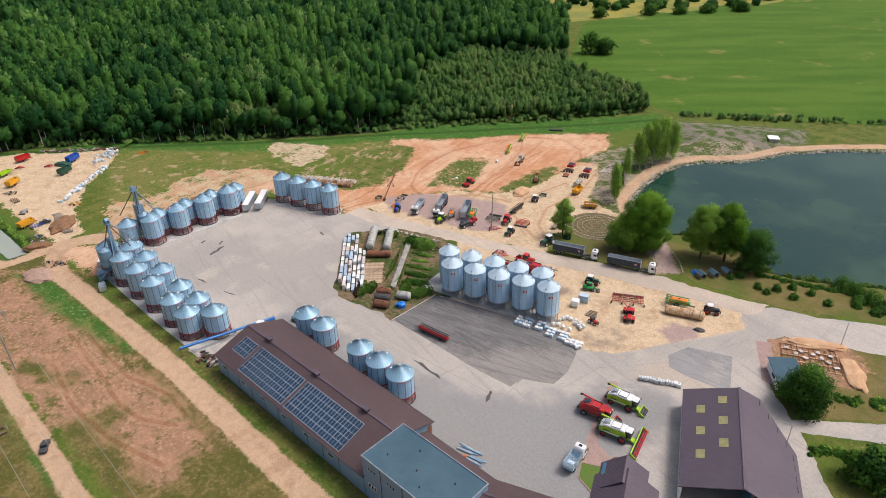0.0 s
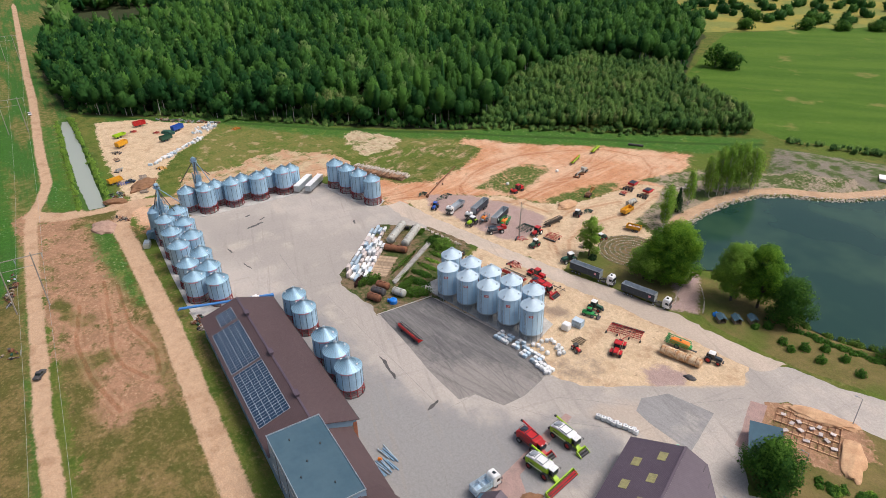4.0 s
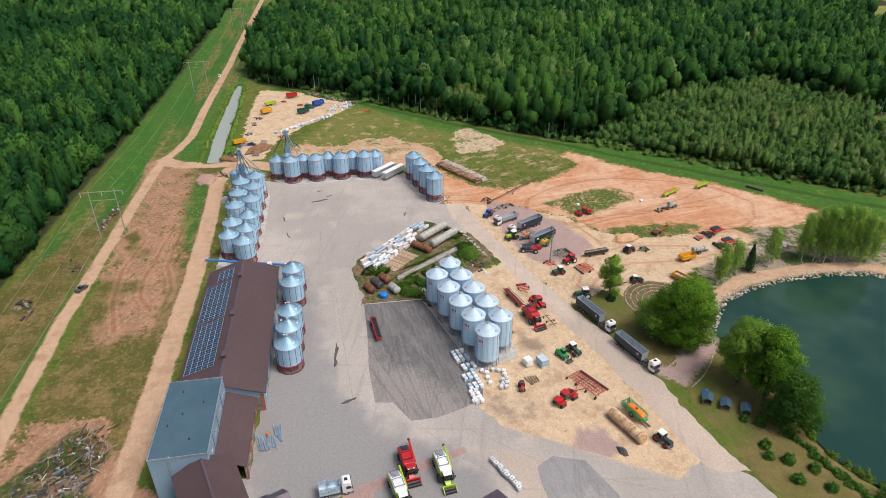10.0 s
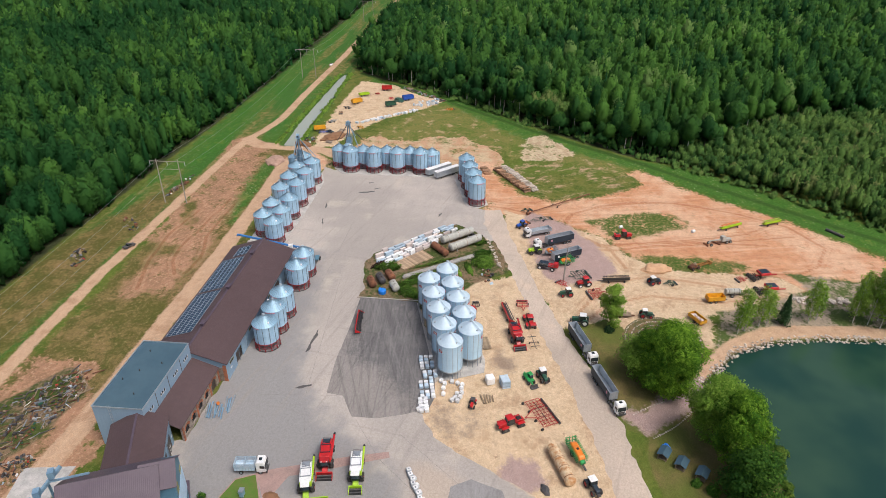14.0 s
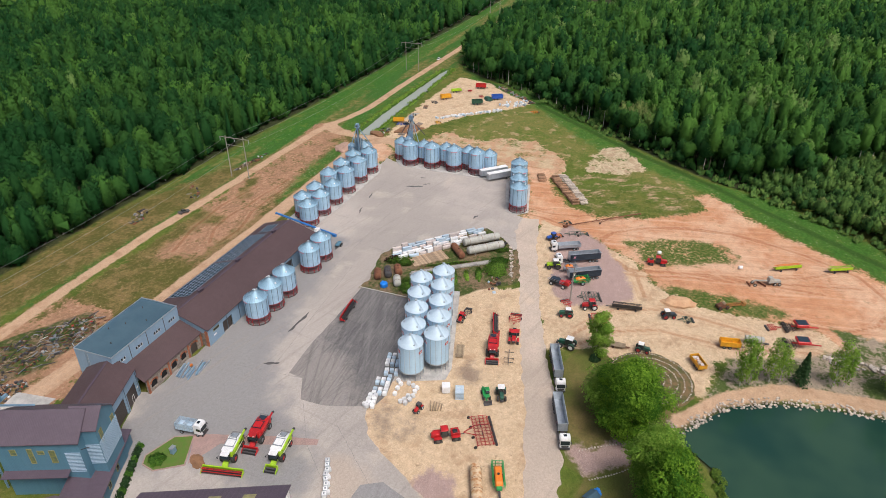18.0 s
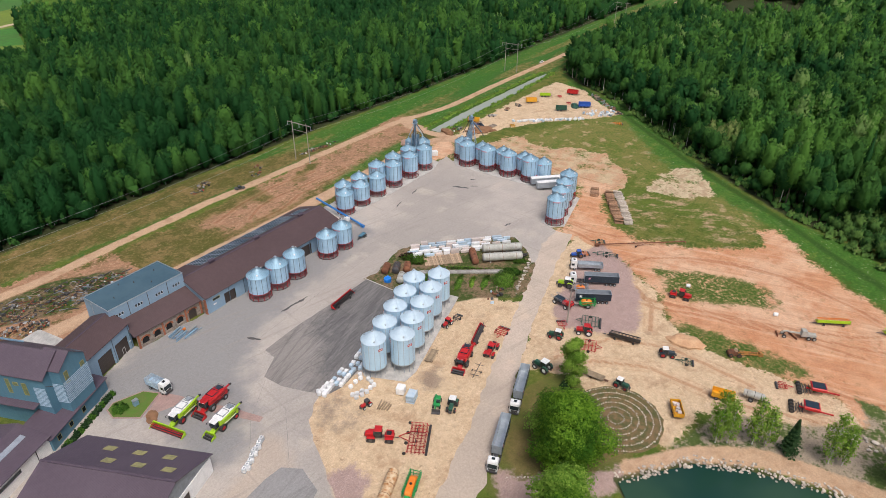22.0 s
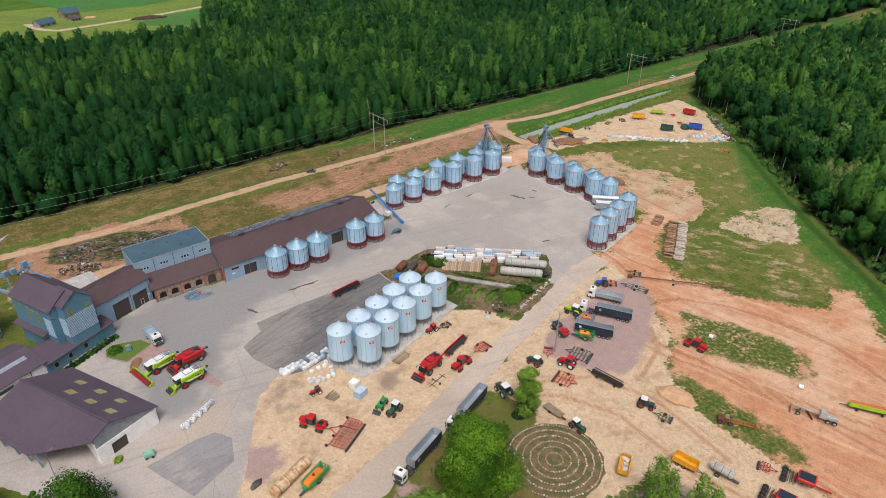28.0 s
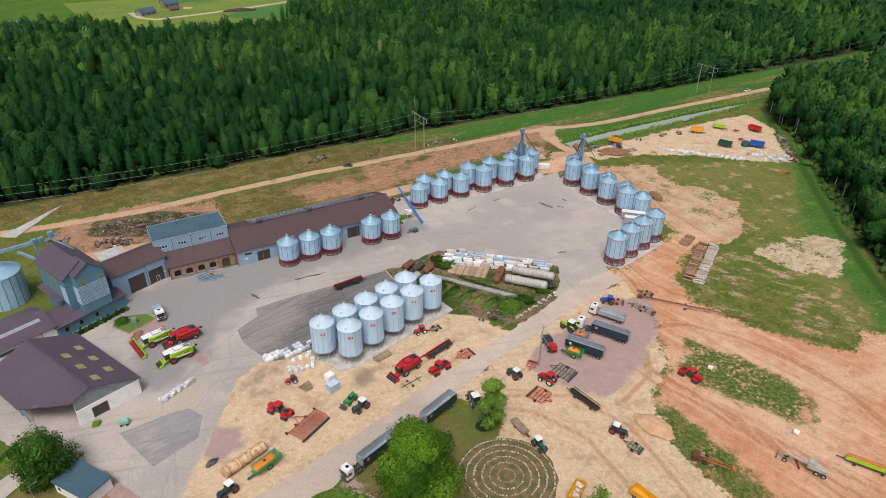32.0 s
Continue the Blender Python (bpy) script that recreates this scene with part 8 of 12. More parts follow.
def sprayer_self(m):
    t = thing("self_propelled_sprayer", m, "red self-propelled sprayer with folded grey booms", "sprayer")
    part("cab", hull([(2.2, 1.5), (3.9, 1.5), (4.0, 2.2), (3.6, 3.0), (2.2, 3.0)], 1.8, 0.06), M["red"], t)
    part("windscreen", hull([(3.92, 1.8), (4.03, 1.8), (3.72, 2.85), (3.6, 2.85)], 1.5, 0), M["glass"], t)
    part("hood", hull([(0.4, 1.3), (2.2, 1.3), (2.2, 2.3), (0.4, 2.2)], 1.5), M["red"], t)
    part("tank", hull([(-3.0, 1.2), (0.4, 1.2), (0.4, 2.5), (-0.5, 2.8), (-2.8, 2.6)], 2.0, 0.2), M["navy"], t)
    bm = bmesh.new()
    for s in (-1, 1):
        for z in (2.2, 2.7):
            bar(bm, (-3.8, s * 1.2, z), (2.4, s * 1.2, z), 0.08, 0.08)
        for k in range(8):
            bar(bm, (-3.8 + k * 0.8, s * 1.2, 2.2), (-3.4 + k * 0.8, s * 1.2, 2.7), 0.06, 0.06)
    part("boom", bm, M["grey_steel"], t)
    bm = bmesh.new()
    bar(bm, (-3.6, 0, 1.1), (3.4, 0, 1.1), 0.7, 0.2)
    part("chassis", bm, M["dark_steel"], t)
    for x in (-2.3, 2.1):
        for s in (-1, 1):
            wheel(t, x, s * 1.1, 0.78, 0.42, "white")
    return t


sprayer_self(at(-147.8, 167.2, -106 + 180))


def sprayer_trailed(m, tank_m, frame_m, label, L=5.0):
    t = thing("trailed_sprayer", m, label, "sprayer")
    part("tank", hull([(-L / 2, 1.1), (L / 2 - 0.9, 1.1), (L / 2 - 0.4, 1.9), (L / 2 - 1.0, 2.6), (-L / 2 + 0.8, 2.6), (-L / 2, 2.0)], 1.7, 0.25), M[tank_m], t, "moulded spray tank")
    for s in (-1, 1):
        bm = bmesh.new()
        for z in (1.4, 2.0, 2.6):
            for y in (1.1, 1.35):
                bar(bm, (-L / 2 - 1.2, s * y, z), (L / 2 - 0.4, s * y, z * 0.95), 0.09, 0.09)
        for k in range(int(L / 0.62)):
            bar(bm, (-L / 2 - 1.1 + k * 0.65, s * 1.22, 1.4), (-L / 2 - 0.7 + k * 0.65, s * 1.22, 2.55), 0.06, 0.06)
        part("boom", bm, M[frame_m], t, "folded lattice boom")
    bm = bmesh.new()
    for y in (-1.1, -0.4, 0.4, 1.1):
        bar(bm, (-L / 2 - 0.5, y, 0.9), (-L / 2 - 0.8, y, 3.0), 0.12, 0.12)
    for z in (1.0, 1.9, 2.9):
        bar(bm, (-L / 2 - 0.6, -1.2, z), (-L / 2 - 0.6, 1.2, z), 0.12, 0.12)
    part("boom_mast", bm, M[frame_m], t)
    bm = bmesh.new()
    rod(bm, (-0.2, 0, 2.55), (-0.2, 0, 2.75), 0.32, 14)
    part("tank_lid", bm, M["black"], t)
    part("wash_tank", hull([(L / 2 - 0.9, 1.0), (L / 2 + 0.1, 1.0), (L / 2 + 0.1, 1.7), (L / 2 - 0.6, 1.9)], 1.3, 0.1), M[frame_m], t)
    bm = bmesh.new()
    bar(bm, (-L / 2, 0, 0.9), (L / 2 + 1.6, 0, 0.7), 0.5, 0.2)
    part("drawbar_frame", bm, M["dark_steel"], t)
    for s in (-1, 1):
        wheel(t, -0.7, s * 1.0, 0.8, 0.45, "grey_steel")
    return t


sprayer_trailed(at(-151.2, 173.6, -62), "orange", "green", "trailed sprayer with orange-white tank and green booms", 4.0)
sprayer_trailed(at(-157.8, 168.6, -62), "orange", "grey_steel", "trailed sprayer with an orange tank between lorries", 3.4)
sprayer_trailed(at(-62.8, 170.4, 20), "orange", "green", "big trailed sprayer with orange tank and green booms", 6.2)
tractor(at(-54.0, 173.0, 24), "navy", "dark tractor with white roof and red fenders before a sprayer", "white", "red", size=1.05)
quad_tractor(at(-71.4, 154.8, -60), "big red articulated tractor on four rubber tracks", 1.06)


def wide_cultivator(m):
    """A seedbed cultivator in three sections: frames with rows of tines, rollers behind, gauge wheels and a drawbar."""
    t = thing("cultivator", m, "wide red seedbed cultivator on sand behind a tractor", "implement")
    first = None
    for k, y0 in enumerate((-3.3, 0.0, 3.3)):
        z = 0.8 + (0.12 if k == 1 else 0.0)
        bm = bmesh.new()
        for i in range(5):
            bar(bm, (-1.9 + 0.95 * i, y0 - 1.5, z), (-1.9 + 0.95 * i, y0 + 1.5, z), 0.11, 0.11)
        for y in (-1.5, -0.5, 0.5, 1.5):
            bar(bm, (-1.95, y0 + y, z + 0.1), (1.95, y0 + y, z + 0.1), 0.1, 0.09)
        sec = part("section_frame", bm, M["red_steel"] if k == 1 else M["red"], t)
        for i in range(5):
            for j in range(5):
                mt = pose(-1.9 + 0.95 * i, y0 - 1.35 + 0.62 * j + 0.2 * (i % 2), z - 0.75)
                if first is None:
                    bm = bmesh.new()
                    bar(bm, (0, 0, 0.75), (-0.28, 0, 0.38), 0.06, 0.07)
                    bar(bm, (-0.28, 0, 0.38), (0.06, 0, 0.02), 0.06, 0.09)
                    first = part("tine", bm, M["red_steel"], sec, m=mt)
                else:
                    again(first, mt, sec)
        bm = bmesh.new()
        for i in range(18):
            rod(bm, (-2.7, y0 - 1.45 + 0.17 * i, 0.34), (-2.7, y0 - 1.37 + 0.17 * i, 0.34), 0.33, 10)
        rod(bm, (-2.7, y0 - 1.5, 0.34), (-2.7, y0 + 1.5, 0.34), 0.12, 8)
        part("roller", bm, M["dark_steel"], t, "dark ring roller")
        for y in (-1.1, 1.1):
            bm = bmesh.new()
            bar(bm, (-1.9, y0 + y, z), (-2.7, y0 + y, 0.45), 0.1, 0.1)
            part("roller_arm", bm, M["red"], t)
    for y in (-5.0, -1.7, 1.7, 5.0):
        wheel(t, 2.5, y, 0.42, 0.32, "dark_steel")
        bm = bmesh.new()
        bar(bm, (1.9, y * 0.94, 0.8), (2.5, y, 0.45), 0.1, 0.1)
        part("wheel_arm", bm, M["red"], t)
    for y in (-1.6, 1.6):
        bm = bmesh.new()
        bar(bm, (1.6, y, 0.95), (4.6, 0, 0.7), 0.15, 0.15)
        part("drawbar", bm, M["red"], t)
        bm = bmesh.new()
        rod(bm, (0.2, y * 0.4, 1.2), (0.2, y * 1.9, 1.3), 0.09, 8)
        part("fold_cylinder", bm, M["black"], t)
    return t


wide_cultivator(at(-76.1, 162.5, -62))
tractor(at(-90.2, 163.4, 20), "dkgreen", "green tractor with white roof and red front loader fork", "white", "red", size=1.05)


def loader(m):
    t = thing("telehandler", m, "bright green telescopic loader with a shovel", "loader")
    part("body", hull([(-2.2, 0.7), (1.2, 0.7), (1.3, 1.3), (-0.2, 1.5), (-2.3, 1.4)], 1.7, 0.08), M["green"], t)
    part("cab", hull([(-1.0, 1.4), (0.5, 1.4), (0.6, 2.0), (0.3, 2.5), (-1.0, 2.5)], 0.95, 0.05), M["glass"], t).location.y = 0.35
    part("cab_roof", hull([(-1.1, 2.48), (0.45, 2.48), (0.3, 2.65), (-1.0, 2.65)], 1.1, 0.05), M["green"], t).location.y = 0.35
    bm = bmesh.new()
    bar(bm, (-2.2, -0.45, 1.8), (2.4, -0.2, 0.8), 0.35, 0.35)
    part("boom", bm, M["green"], t)
    part("shovel", hull([(2.4, 0.1), (3.3, 0.1), (3.3, 0.2), (2.6, 0.3), (2.5, 1.0), (2.4, 1.0)], 2.2, 0.0), M["dark_steel"], t)
    for x in (-1.5, 1.0):
        for s in (-1, 1):
            wheel(t, x, s * 0.85, 0.55, 0.4, "grey_steel")
    return t


loader(at(-88.4, 159.8, 28))
tractor(at(-78.0, 145.0, -10), "red", "small old red tractor beside timber", "dark_steel", size=0.72)
tractor(at(-118.6, 142.9, 0), "red", "small red tractor with a dark machine beside the silo slab", "red", size=0.85)
frame_implement(at(-122.8, 143.6, 5), 2.0, 2.4, "dark rotary implement beside the silo slab", "dark_steel", name="rotary_tiller", wheels=True, rows=4)
quad_tractor(at(-115.0, 160.4, 12), "large red articulated tracked tractor by the road")
frame_implement(at(-124.5, 158.4, 5), 3.4, 3.4, "red folded implement with red planter units", "red", name="planter", rows=5)
combine(at(-107.0, 156.2, 14), "red", "red", "red combine harvester on sand with a header cart", stub=True, tank="navy")
cart_header(at(-118.6, 153.6, 16), 9.5, "red combine header on a transport cart behind a combine", "red", "dark_steel")
cart_header(at(-109.6, 108.6, 6), 10.4, "red combine header parked on dark asphalt", "red", "black")
# three combines on the yard
combine(at(-53.2, 119.8, 8), "lime", "white", "lime green and white combine harvester on rubber wheels")
combine(at(-56.3, 112.0, 8), "red", "red", "red combine harvester with a dark pickup header", stub=True, tank="navy")
combine(at(-49.1, 109.3, 12), "lime", "white", "lime and white combine with a wide red-reeled header", wide_header=9.8)
rigid(at(-51.9, 95.4, 96), "white truck with a pale blue barred double tub", "bag_blue", "white", 6.8, True)
# the field
quad_tractor(at(-173.4, 196.8, 99), "large red tracked tractor standing in grass", 0.98)
tractor(at(-141.4, 202.2, 115), "navy", "dark blue tractor with white roof and red rims", "white", "red")
frame_implement(at(-141.6, 208.0, -72), 2.4, 2.4, "dark green mower deck hitched behind a tractor", "dkgreen", name="mower", rows=4)


def trencher(m):
    """A derelict loader chassis with a long low frame and a rusty bucket."""
    t = thing("rusty_trencher", m, "derelict rusty orange trenching machine with a long low frame", "old machine")
    part("engine_block", hull([(-4.6, 0.5), (-2.0, 0.5), (-2.1, 1.5), (-3.2, 1.9), (-4.5, 1.3)], 1.7), M["rust"], t)
    part("seat_frame", hull([(-3.0, 1.7), (-2.0, 1.5), (-2.1, 2.3), (-2.8, 2.3)], 0.9), M["wood"], t)
    bm = bmesh.new()
    for s in (-1, 1):
        bar(bm, (-2.6, s * 0.5, 0.8), (4.2, s * 0.45, 0.7), 0.22, 0.3)
        bar(bm, (-1.0, s * 0.5, 1.3), (3.2, s * 0.45, 0.9), 0.12, 0.14)
    for x in np.arange(-2.0, 4.2, 0.7):
        bar(bm, (x, -0.6, 0.85), (x + 0.2, 0.6, 0.95), 0.12, 0.1)
    part("frame", bm, M["rust_orange"], t, "orange-brown rusted frame")
    part("bucket", hull([(4.0, 0.1), (5.3, 0.15), (5.1, 1.2), (4.2, 1.3)], 1.5), M["rust_orange"], t)
    for x in (-4.0, -1.6):
        for s in (-1, 1):
            wheel(t, x, s * 1.0, 0.6, 0.4, "rust")
    return t


M["rust_orange"] = mat("orange_rusted_paint", (0.42, 0.20, 0.05), (0.22, 0.10, 0.04), 1.4, 0.85, 0.1, 0.4)
trencher(at(-154.2, 220.6, 122))


def grader(m):
    t = thing("old_grader", m, "weathered cream road grader with a long frame", "grader")
    part("engine", hull([(-4.2, 1.0), (-1.6, 1.0), (-1.6, 2.0), (-4.2, 1.8)], 1.4), M["tank_pale"], t)
    part("cab", hull([(-1.6, 1.0), (0, 1.0), (-0.1, 3.0), (-1.5, 3.0)], 1.7), M["tank_pale"], t)
    bm = bmesh.new()
    bar(bm, (-1.0, 0, 1.6), (4.6, 0, 1.9), 0.4, 0.4)
    bar(bm, (4.6, 0, 1.9), (5.4, 0, 1.0), 0.4, 0.4)
    part("frame", bm, M["tank_pale"], t)
    bm = bmesh.new()
    box(bm, (2.0, 0, 0.5), (0.2, 3.6, 0.6), 25)
    box(bm, (6.4, 0, 0.6), (0.2, 2.6, 0.7), 0)
    part("blade", bm, M["rust"], t)
    for x in (-3.7, -2.2, 4.6):
        for s in (-1, 1):
            wheel(t, x, s * 0.95, 0.6, 0.4, "tank_pale")
    return t


grader(at(-172.2, 232.4, 293))
cart_header(at(-184.8, 239.6, 119), 9.6, "orange and lime combine header on its cart", "lime", "orange")
cart_header(at(-189.5, 256.5, 115), 8.0, "lime yellow folded header on a transport cart", "lime", "lime")
box_trailer(at(-120.6, 211.6, -152), "orange-yellow tipping trailer loaded with pale stones", "yellow", 5.4, 2.4, 2.2, "block")
box_trailer(at(-132.4, 220.0, 100), "orange-yellow tipping trailer on sandy ground", "yellow", 5.6, 2.4, 2.5)


def slurry(m):
    t = thing("slurry_tanker", m, "grey galvanised slurry tanker on two wheels", "tanker")
    bm = bmesh.new()
    rod(bm, (-2.6, 0, 1.7), (2.2, 0, 1.7), 0.95, 20)
    rod(bm, (2.2, 0, 1.7), (2.6, 0, 1.7), 0.95, 20, 0.5)
    part("tank", bm, M["tank_pale"], t, smooth=True)
    bm = bmesh.new()
    for x in (-1.8, 0, 1.6):
        rod(bm, (x - 0.06, 0, 1.7), (x + 0.06, 0, 1.7), 1.0, 20)
    part("bands", bm, M["dark_steel"], t)
    bm = bmesh.new()
    bar(bm, (-2.4, 0, 0.75), (4.0, 0, 0.6), 0.6, 0.2)
    part("frame", bm, M["dark_steel"], t)
    for s in (-1, 1):
        wheel(t, -0.6, s * 1.15, 0.65, 0.5, "grey_steel")
    return t


slurry(at(-136.6, 226.8, 96))


def drill(m, label):
    t = thing("seed_drill", m @ Matrix.Scale(1.3, 4), label, "seed drill", "seed drills")
    part("hopper", hull([(-1.2, 1.2), (1.4, 1.2), (1.6, 2.0), (-1.4, 2.0)], 2.4, 0.12), M["red"], t)
    bm = bmesh.new()
    box(bm, (0.1, 0, 2.04), (2.4, 1.9, 0.08))
    part("lid", bm, M["navy"], t)
    bm = bmesh.new()
    for x in (-2.6, -2.0, -1.4):
        bar(bm, (x, -1.5, 0.7), (x, 1.5, 0.7), 0.12, 0.12)
        for y in np.arange(-1.4, 1.5, 0.35):
            bar(bm, (x, y, 0.7), (x - 0.3, y, 0.05), 0.05, 0.05)
    part("coulter_bar", bm, M["dark_steel"], t)
    bm = bmesh.new()
    bar(bm, (-2.0, 0, 0.85), (4.2, 0, 0.6), 0.25, 0.2)
    part("drawbar", bm, M["red"], t)
    for y in (-1.4, -0.5, 0.5, 1.4):
        wheel(t, -3.3, y, 0.5, 0.4, "dark_steel")
    return t


drill(at(-148.8, 240.0, 106), "red seed drill with dark lid and packer wheels")
drill(at(-140.0, 239.6, 102), "red and dark seed drill with a long drawbar")
frame_implement(at(-146.2, 232.2, 110), 2.6, 1.8, "small red harrow with a long drawbar", "red", rows=4, wheels=False)
tractor(at(-116.4, 176.2, -98), "dkgreen", "dark green forage machine with white cab roof", "white", size=1.2, rim="white")
tractor(at(-121.9, 196.2, 88), "dkgreen", "old green tractor with a front shovel", "white", "red", size=0.95)
bt = thing("flat_trailer", at(-121.5, 189.0, 90), "weathered flat board trailer beside the stone spiral", "trailer")
bm = bmesh.new()
box(bm, (0, 0, 0.9), (5.6, 2.2, 0.1))
part("deck", bm, M["wood"], bt)
bm = bmesh.new()
bar(bm, (-2.6, 0, 0.75), (4.0, 0, 0.6), 0.5, 0.18)
part("frame", bm, M["rust"], bt)
for s in (-1, 1):
    wheel(bt, -0.6, s * 0.9, 0.4, 0.25, "rust")


def long_auger(m, L, paint, label, rise=0.0, r=0.22):
    t = thing("grain_auger", m, label, "auger")
    bm = bmesh.new()
    rod(bm, (0, 0, 0.9), (L, 0, 0.9 + rise), r, 10)
    part("tube", bm, M[paint], t, smooth=True)
    bm = bmesh.new()
    box(bm, (0.2, 0, 0.7), (1.6, 0.9, 0.9))
    part("feed_hopper", bm, M[paint], t)
    bm = bmesh.new()
    k = L * 0.5
    for s in (-1, 1):
        bar(bm, (k, s * 0.2, 0.9 + rise * 0.5), (k - 2.2, s * 1.3, 0.4), 0.1, 0.1)
        bar(bm, (k + 2.5, s * 0.2, 0.9 + rise * 0.55), (k - 2.2, s * 1.3, 0.4), 0.1, 0.1)
    part("undercarriage", bm, M["rust"] if paint == "rust" else M["galv"], t)
    bm = bmesh.new()
    rod(bm, (L, 0, 0.9 + rise), (L + 0.4, 0, 0.3 + rise), 0.2, 8)
    part("spout", bm, M[paint], t)
    for s in (-1, 1):
        wheel(t, k - 2.2, s * 1.4, 0.4, 0.25, "rust")
    return t


long_auger(at(-189.4, 161.4, 127), 33.0, "rust", "very long rusty orange grain auger lying across the ground", 0.4)
long_auger(at(-152.2, 81.0, 262), 28.0, "auger_blue", "long blue grain auger raised over the hall's end", 2.6, 0.42)
box_trailer(at(-146.2, 85.8, 8), "small grey-green hopper trailer beside the silo", "wall_teal", 3.4, 1.3, 1.3)
gc = thing("grain_cleaner", at(-149.4, 75.4, 12), "white grain cleaner on steel legs at the hall's end", "grain cleaner")
bm = bmesh.new()
box(bm, (0, 0, 3.1), (2.6, 1.5, 1.3))
box(bm, (0.9, 0, 4.1), (0.7, 1.1, 0.7))
part("body", bm, M["white"], gc)
bm = bmesh.new()
rod(bm, (-1.1, 0, 2.6), (-1.9, 0, 1.0), 0.2, 10)
part("spout", bm, M["galv"], gc, smooth=True)
for lx in (-1.1, 1.1):
    for ly in (-0.6, 0.6):
        bm = bmesh.new()
        box(bm, (lx, ly, 1.23), (0.14, 0.14, 2.46))
        part("leg", bm, M["galv"], gc)

# ---- stored goods, tanks, garden ----
def bag_mesh(name, s, material, seed, soft=0.16):
    """A filled woven bag: a soft-sided block with a gathered top."""
    bm = bmesh.new()
    bmesh.ops.create_cube(bm, size=1.0, matrix=Matrix.Diagonal((*s, 1)))
    bmesh.ops.bevel(bm, geom=list(bm.edges), offset=min(s) * soft, segments=2, affect="EDGES")
    r = random.Random(seed)
    for v in bm.verts:
        v.co += Vector((r.uniform(-1, 1), r.uniform(-1, 1), r.uniform(-1, 1))) * min(s) * 0.25 * soft
        v.co.z += s[2] / 2
    me = bpy.data.meshes.new(name)
    bm.to_mesh(me)
    bm.free()
    me.materials.append(material)
    return me


bag_a = bag_mesh("white_bag", (1.05, 1.05, 1.1), M["bag"], 1)
bag_b = bag_mesh("white_bag", (1.7, 1.0, 1.0), M["bag"], 2)
blk_w = bag_mesh("wrapped_block", (1.75, 0.95, 0.95), M["block"], 3, 0.06)
blk_p = bag_mesh("wrapped_block", (1.7, 0.95, 0.95), M["bag"], 4, 0.06)
blk_b = bag_mesh("wrapped_block", (1.9, 1.0, 0.95), M["bag_blue"], 5, 0.06)
rnd = random.Random(12)


def put(me, x, y, z, rz, label, category, group):
    ob = new(me.name.split(".")[0], me)
    ob.matrix_basis = pose(x, y, z, 0, 0, rz)
    return tagged(ob, label, category, group)


# tanks of bulk liquid: caged containers
def ibc(m, label="white caged liquid container on a pallet"):
    t = thing("liquid_container", m, label, "container", "liquid containers")
    bm = bmesh.new()
    box(bm, (0, 0, 0.68), (1.12, 0.94, 1.0))
    bmesh.ops.bevel(bm, geom=list(bm.edges), offset=0.07, segments=1, affect="EDGES")
    part("bottle", bm, M["bag"], t)
    bm = bmesh.new()
    for z in (0.25, 0.6, 0.95, 1.2):
        for s in (-1, 1):
            bar(bm, (-0.59, s * 0.5, z), (0.59, s * 0.5, z), 0.03, 0.03)
            bar(bm, (s * 0.59, -0.5, z), (s * 0.59, 0.5, z), 0.03, 0.03)
    part("cage", bm, M["galv"], t)
    bm = bmesh.new()
    box(bm, (0, 0, 0.07), (1.2, 1.0, 0.14))
    part("pallet", bm, M["grey_steel"], t)
    bm = bmesh.new()
    rod(bm, (0, 0, 1.16), (0, 0, 1.27), 0.2, 10)
    part("lid", bm, M["grey_steel"], t)
    return t


I0 = ibc(at(-54.7, 131.6, 26, 0.05))
for k in range(1, 8):
    copy_thing(I0, at(-54.7 + 1.24 * k, 131.6 + 0.58 * k + rnd.uniform(-0.25, 0.25), 25 + rnd.uniform(-16, 16), 0.05))
for k in range(4):
    put(bag_a, -52.6 + 1.9 * k, 133.2 + 0.9 * k + rnd.uniform(-0.2, 0.2), 0.03, rnd.uniform(0, 60), "white woven bulk bag beside the container row", "bag", "white bulk bags")


# pallets of bags packed beside the silos, loose bags towards the sand
pal_w = bag_mesh("white_bag", (1.12, 1.06, 1.0), M["bag"], 6, 0.1)
pal_b = bag_mesh("blue_bag", (1.12, 1.06, 1.0), M["bag_blue"], 7, 0.1)
for cx, cy, nx, ny, ang in ((-93.4, 131.2, 4, 3, 13), (-87.8, 132.9, 3, 3, 13), (-82.3, 132.6, 5, 3, 12), (-76.4, 132.4, 4, 2, 12)):
    c_, s_ = math.cos(radians(ang)), math.sin(radians(ang))
    for i in range(nx):
        for j in range(ny):
            if rnd.random() < 0.14:
                continue
            u, v = (i - (nx - 1) / 2) * 1.32, (j - (ny - 1) / 2) * 1.42
            blue = rnd.random() < (0.45 if cx < -86 else 0.2)
            put(pal_b if blue else pal_w, cx + u * c_ - v * s_, cy + u * s_ + v * c_, 0.06, ang + rnd.uniform(-5, 5), "pale blue bulk bag packed beside the bright silos" if blue else "white bulk bag packed beside the bright silos", "bag", "packed bags by the silos")
for x, y in ((-74.7, 131.3), (-76.5, 131.5), (-77.6, 132.4), (-74.9, 133.2), (-75.6, 132.5), (-86.0, 136.0), (-84.9, 137.1), (-83.1, 136.9), (-80.9, 137.1), (-85.9, 139.0), (-85.4, 140.5), (-84.9, 141.8), (-83.5, 141.7), (-81.3, 140.7), (-79.8, 140.3), (-78.8, 139.6), (-78.6, 141.0), (-80.2, 141.6), (-81.8, 141.9)):
    put(bag_a, x, y, 0.03, rnd.uniform(0, 90), "white woven bulk bag near the bright silos", "bag", "white bulk bags")
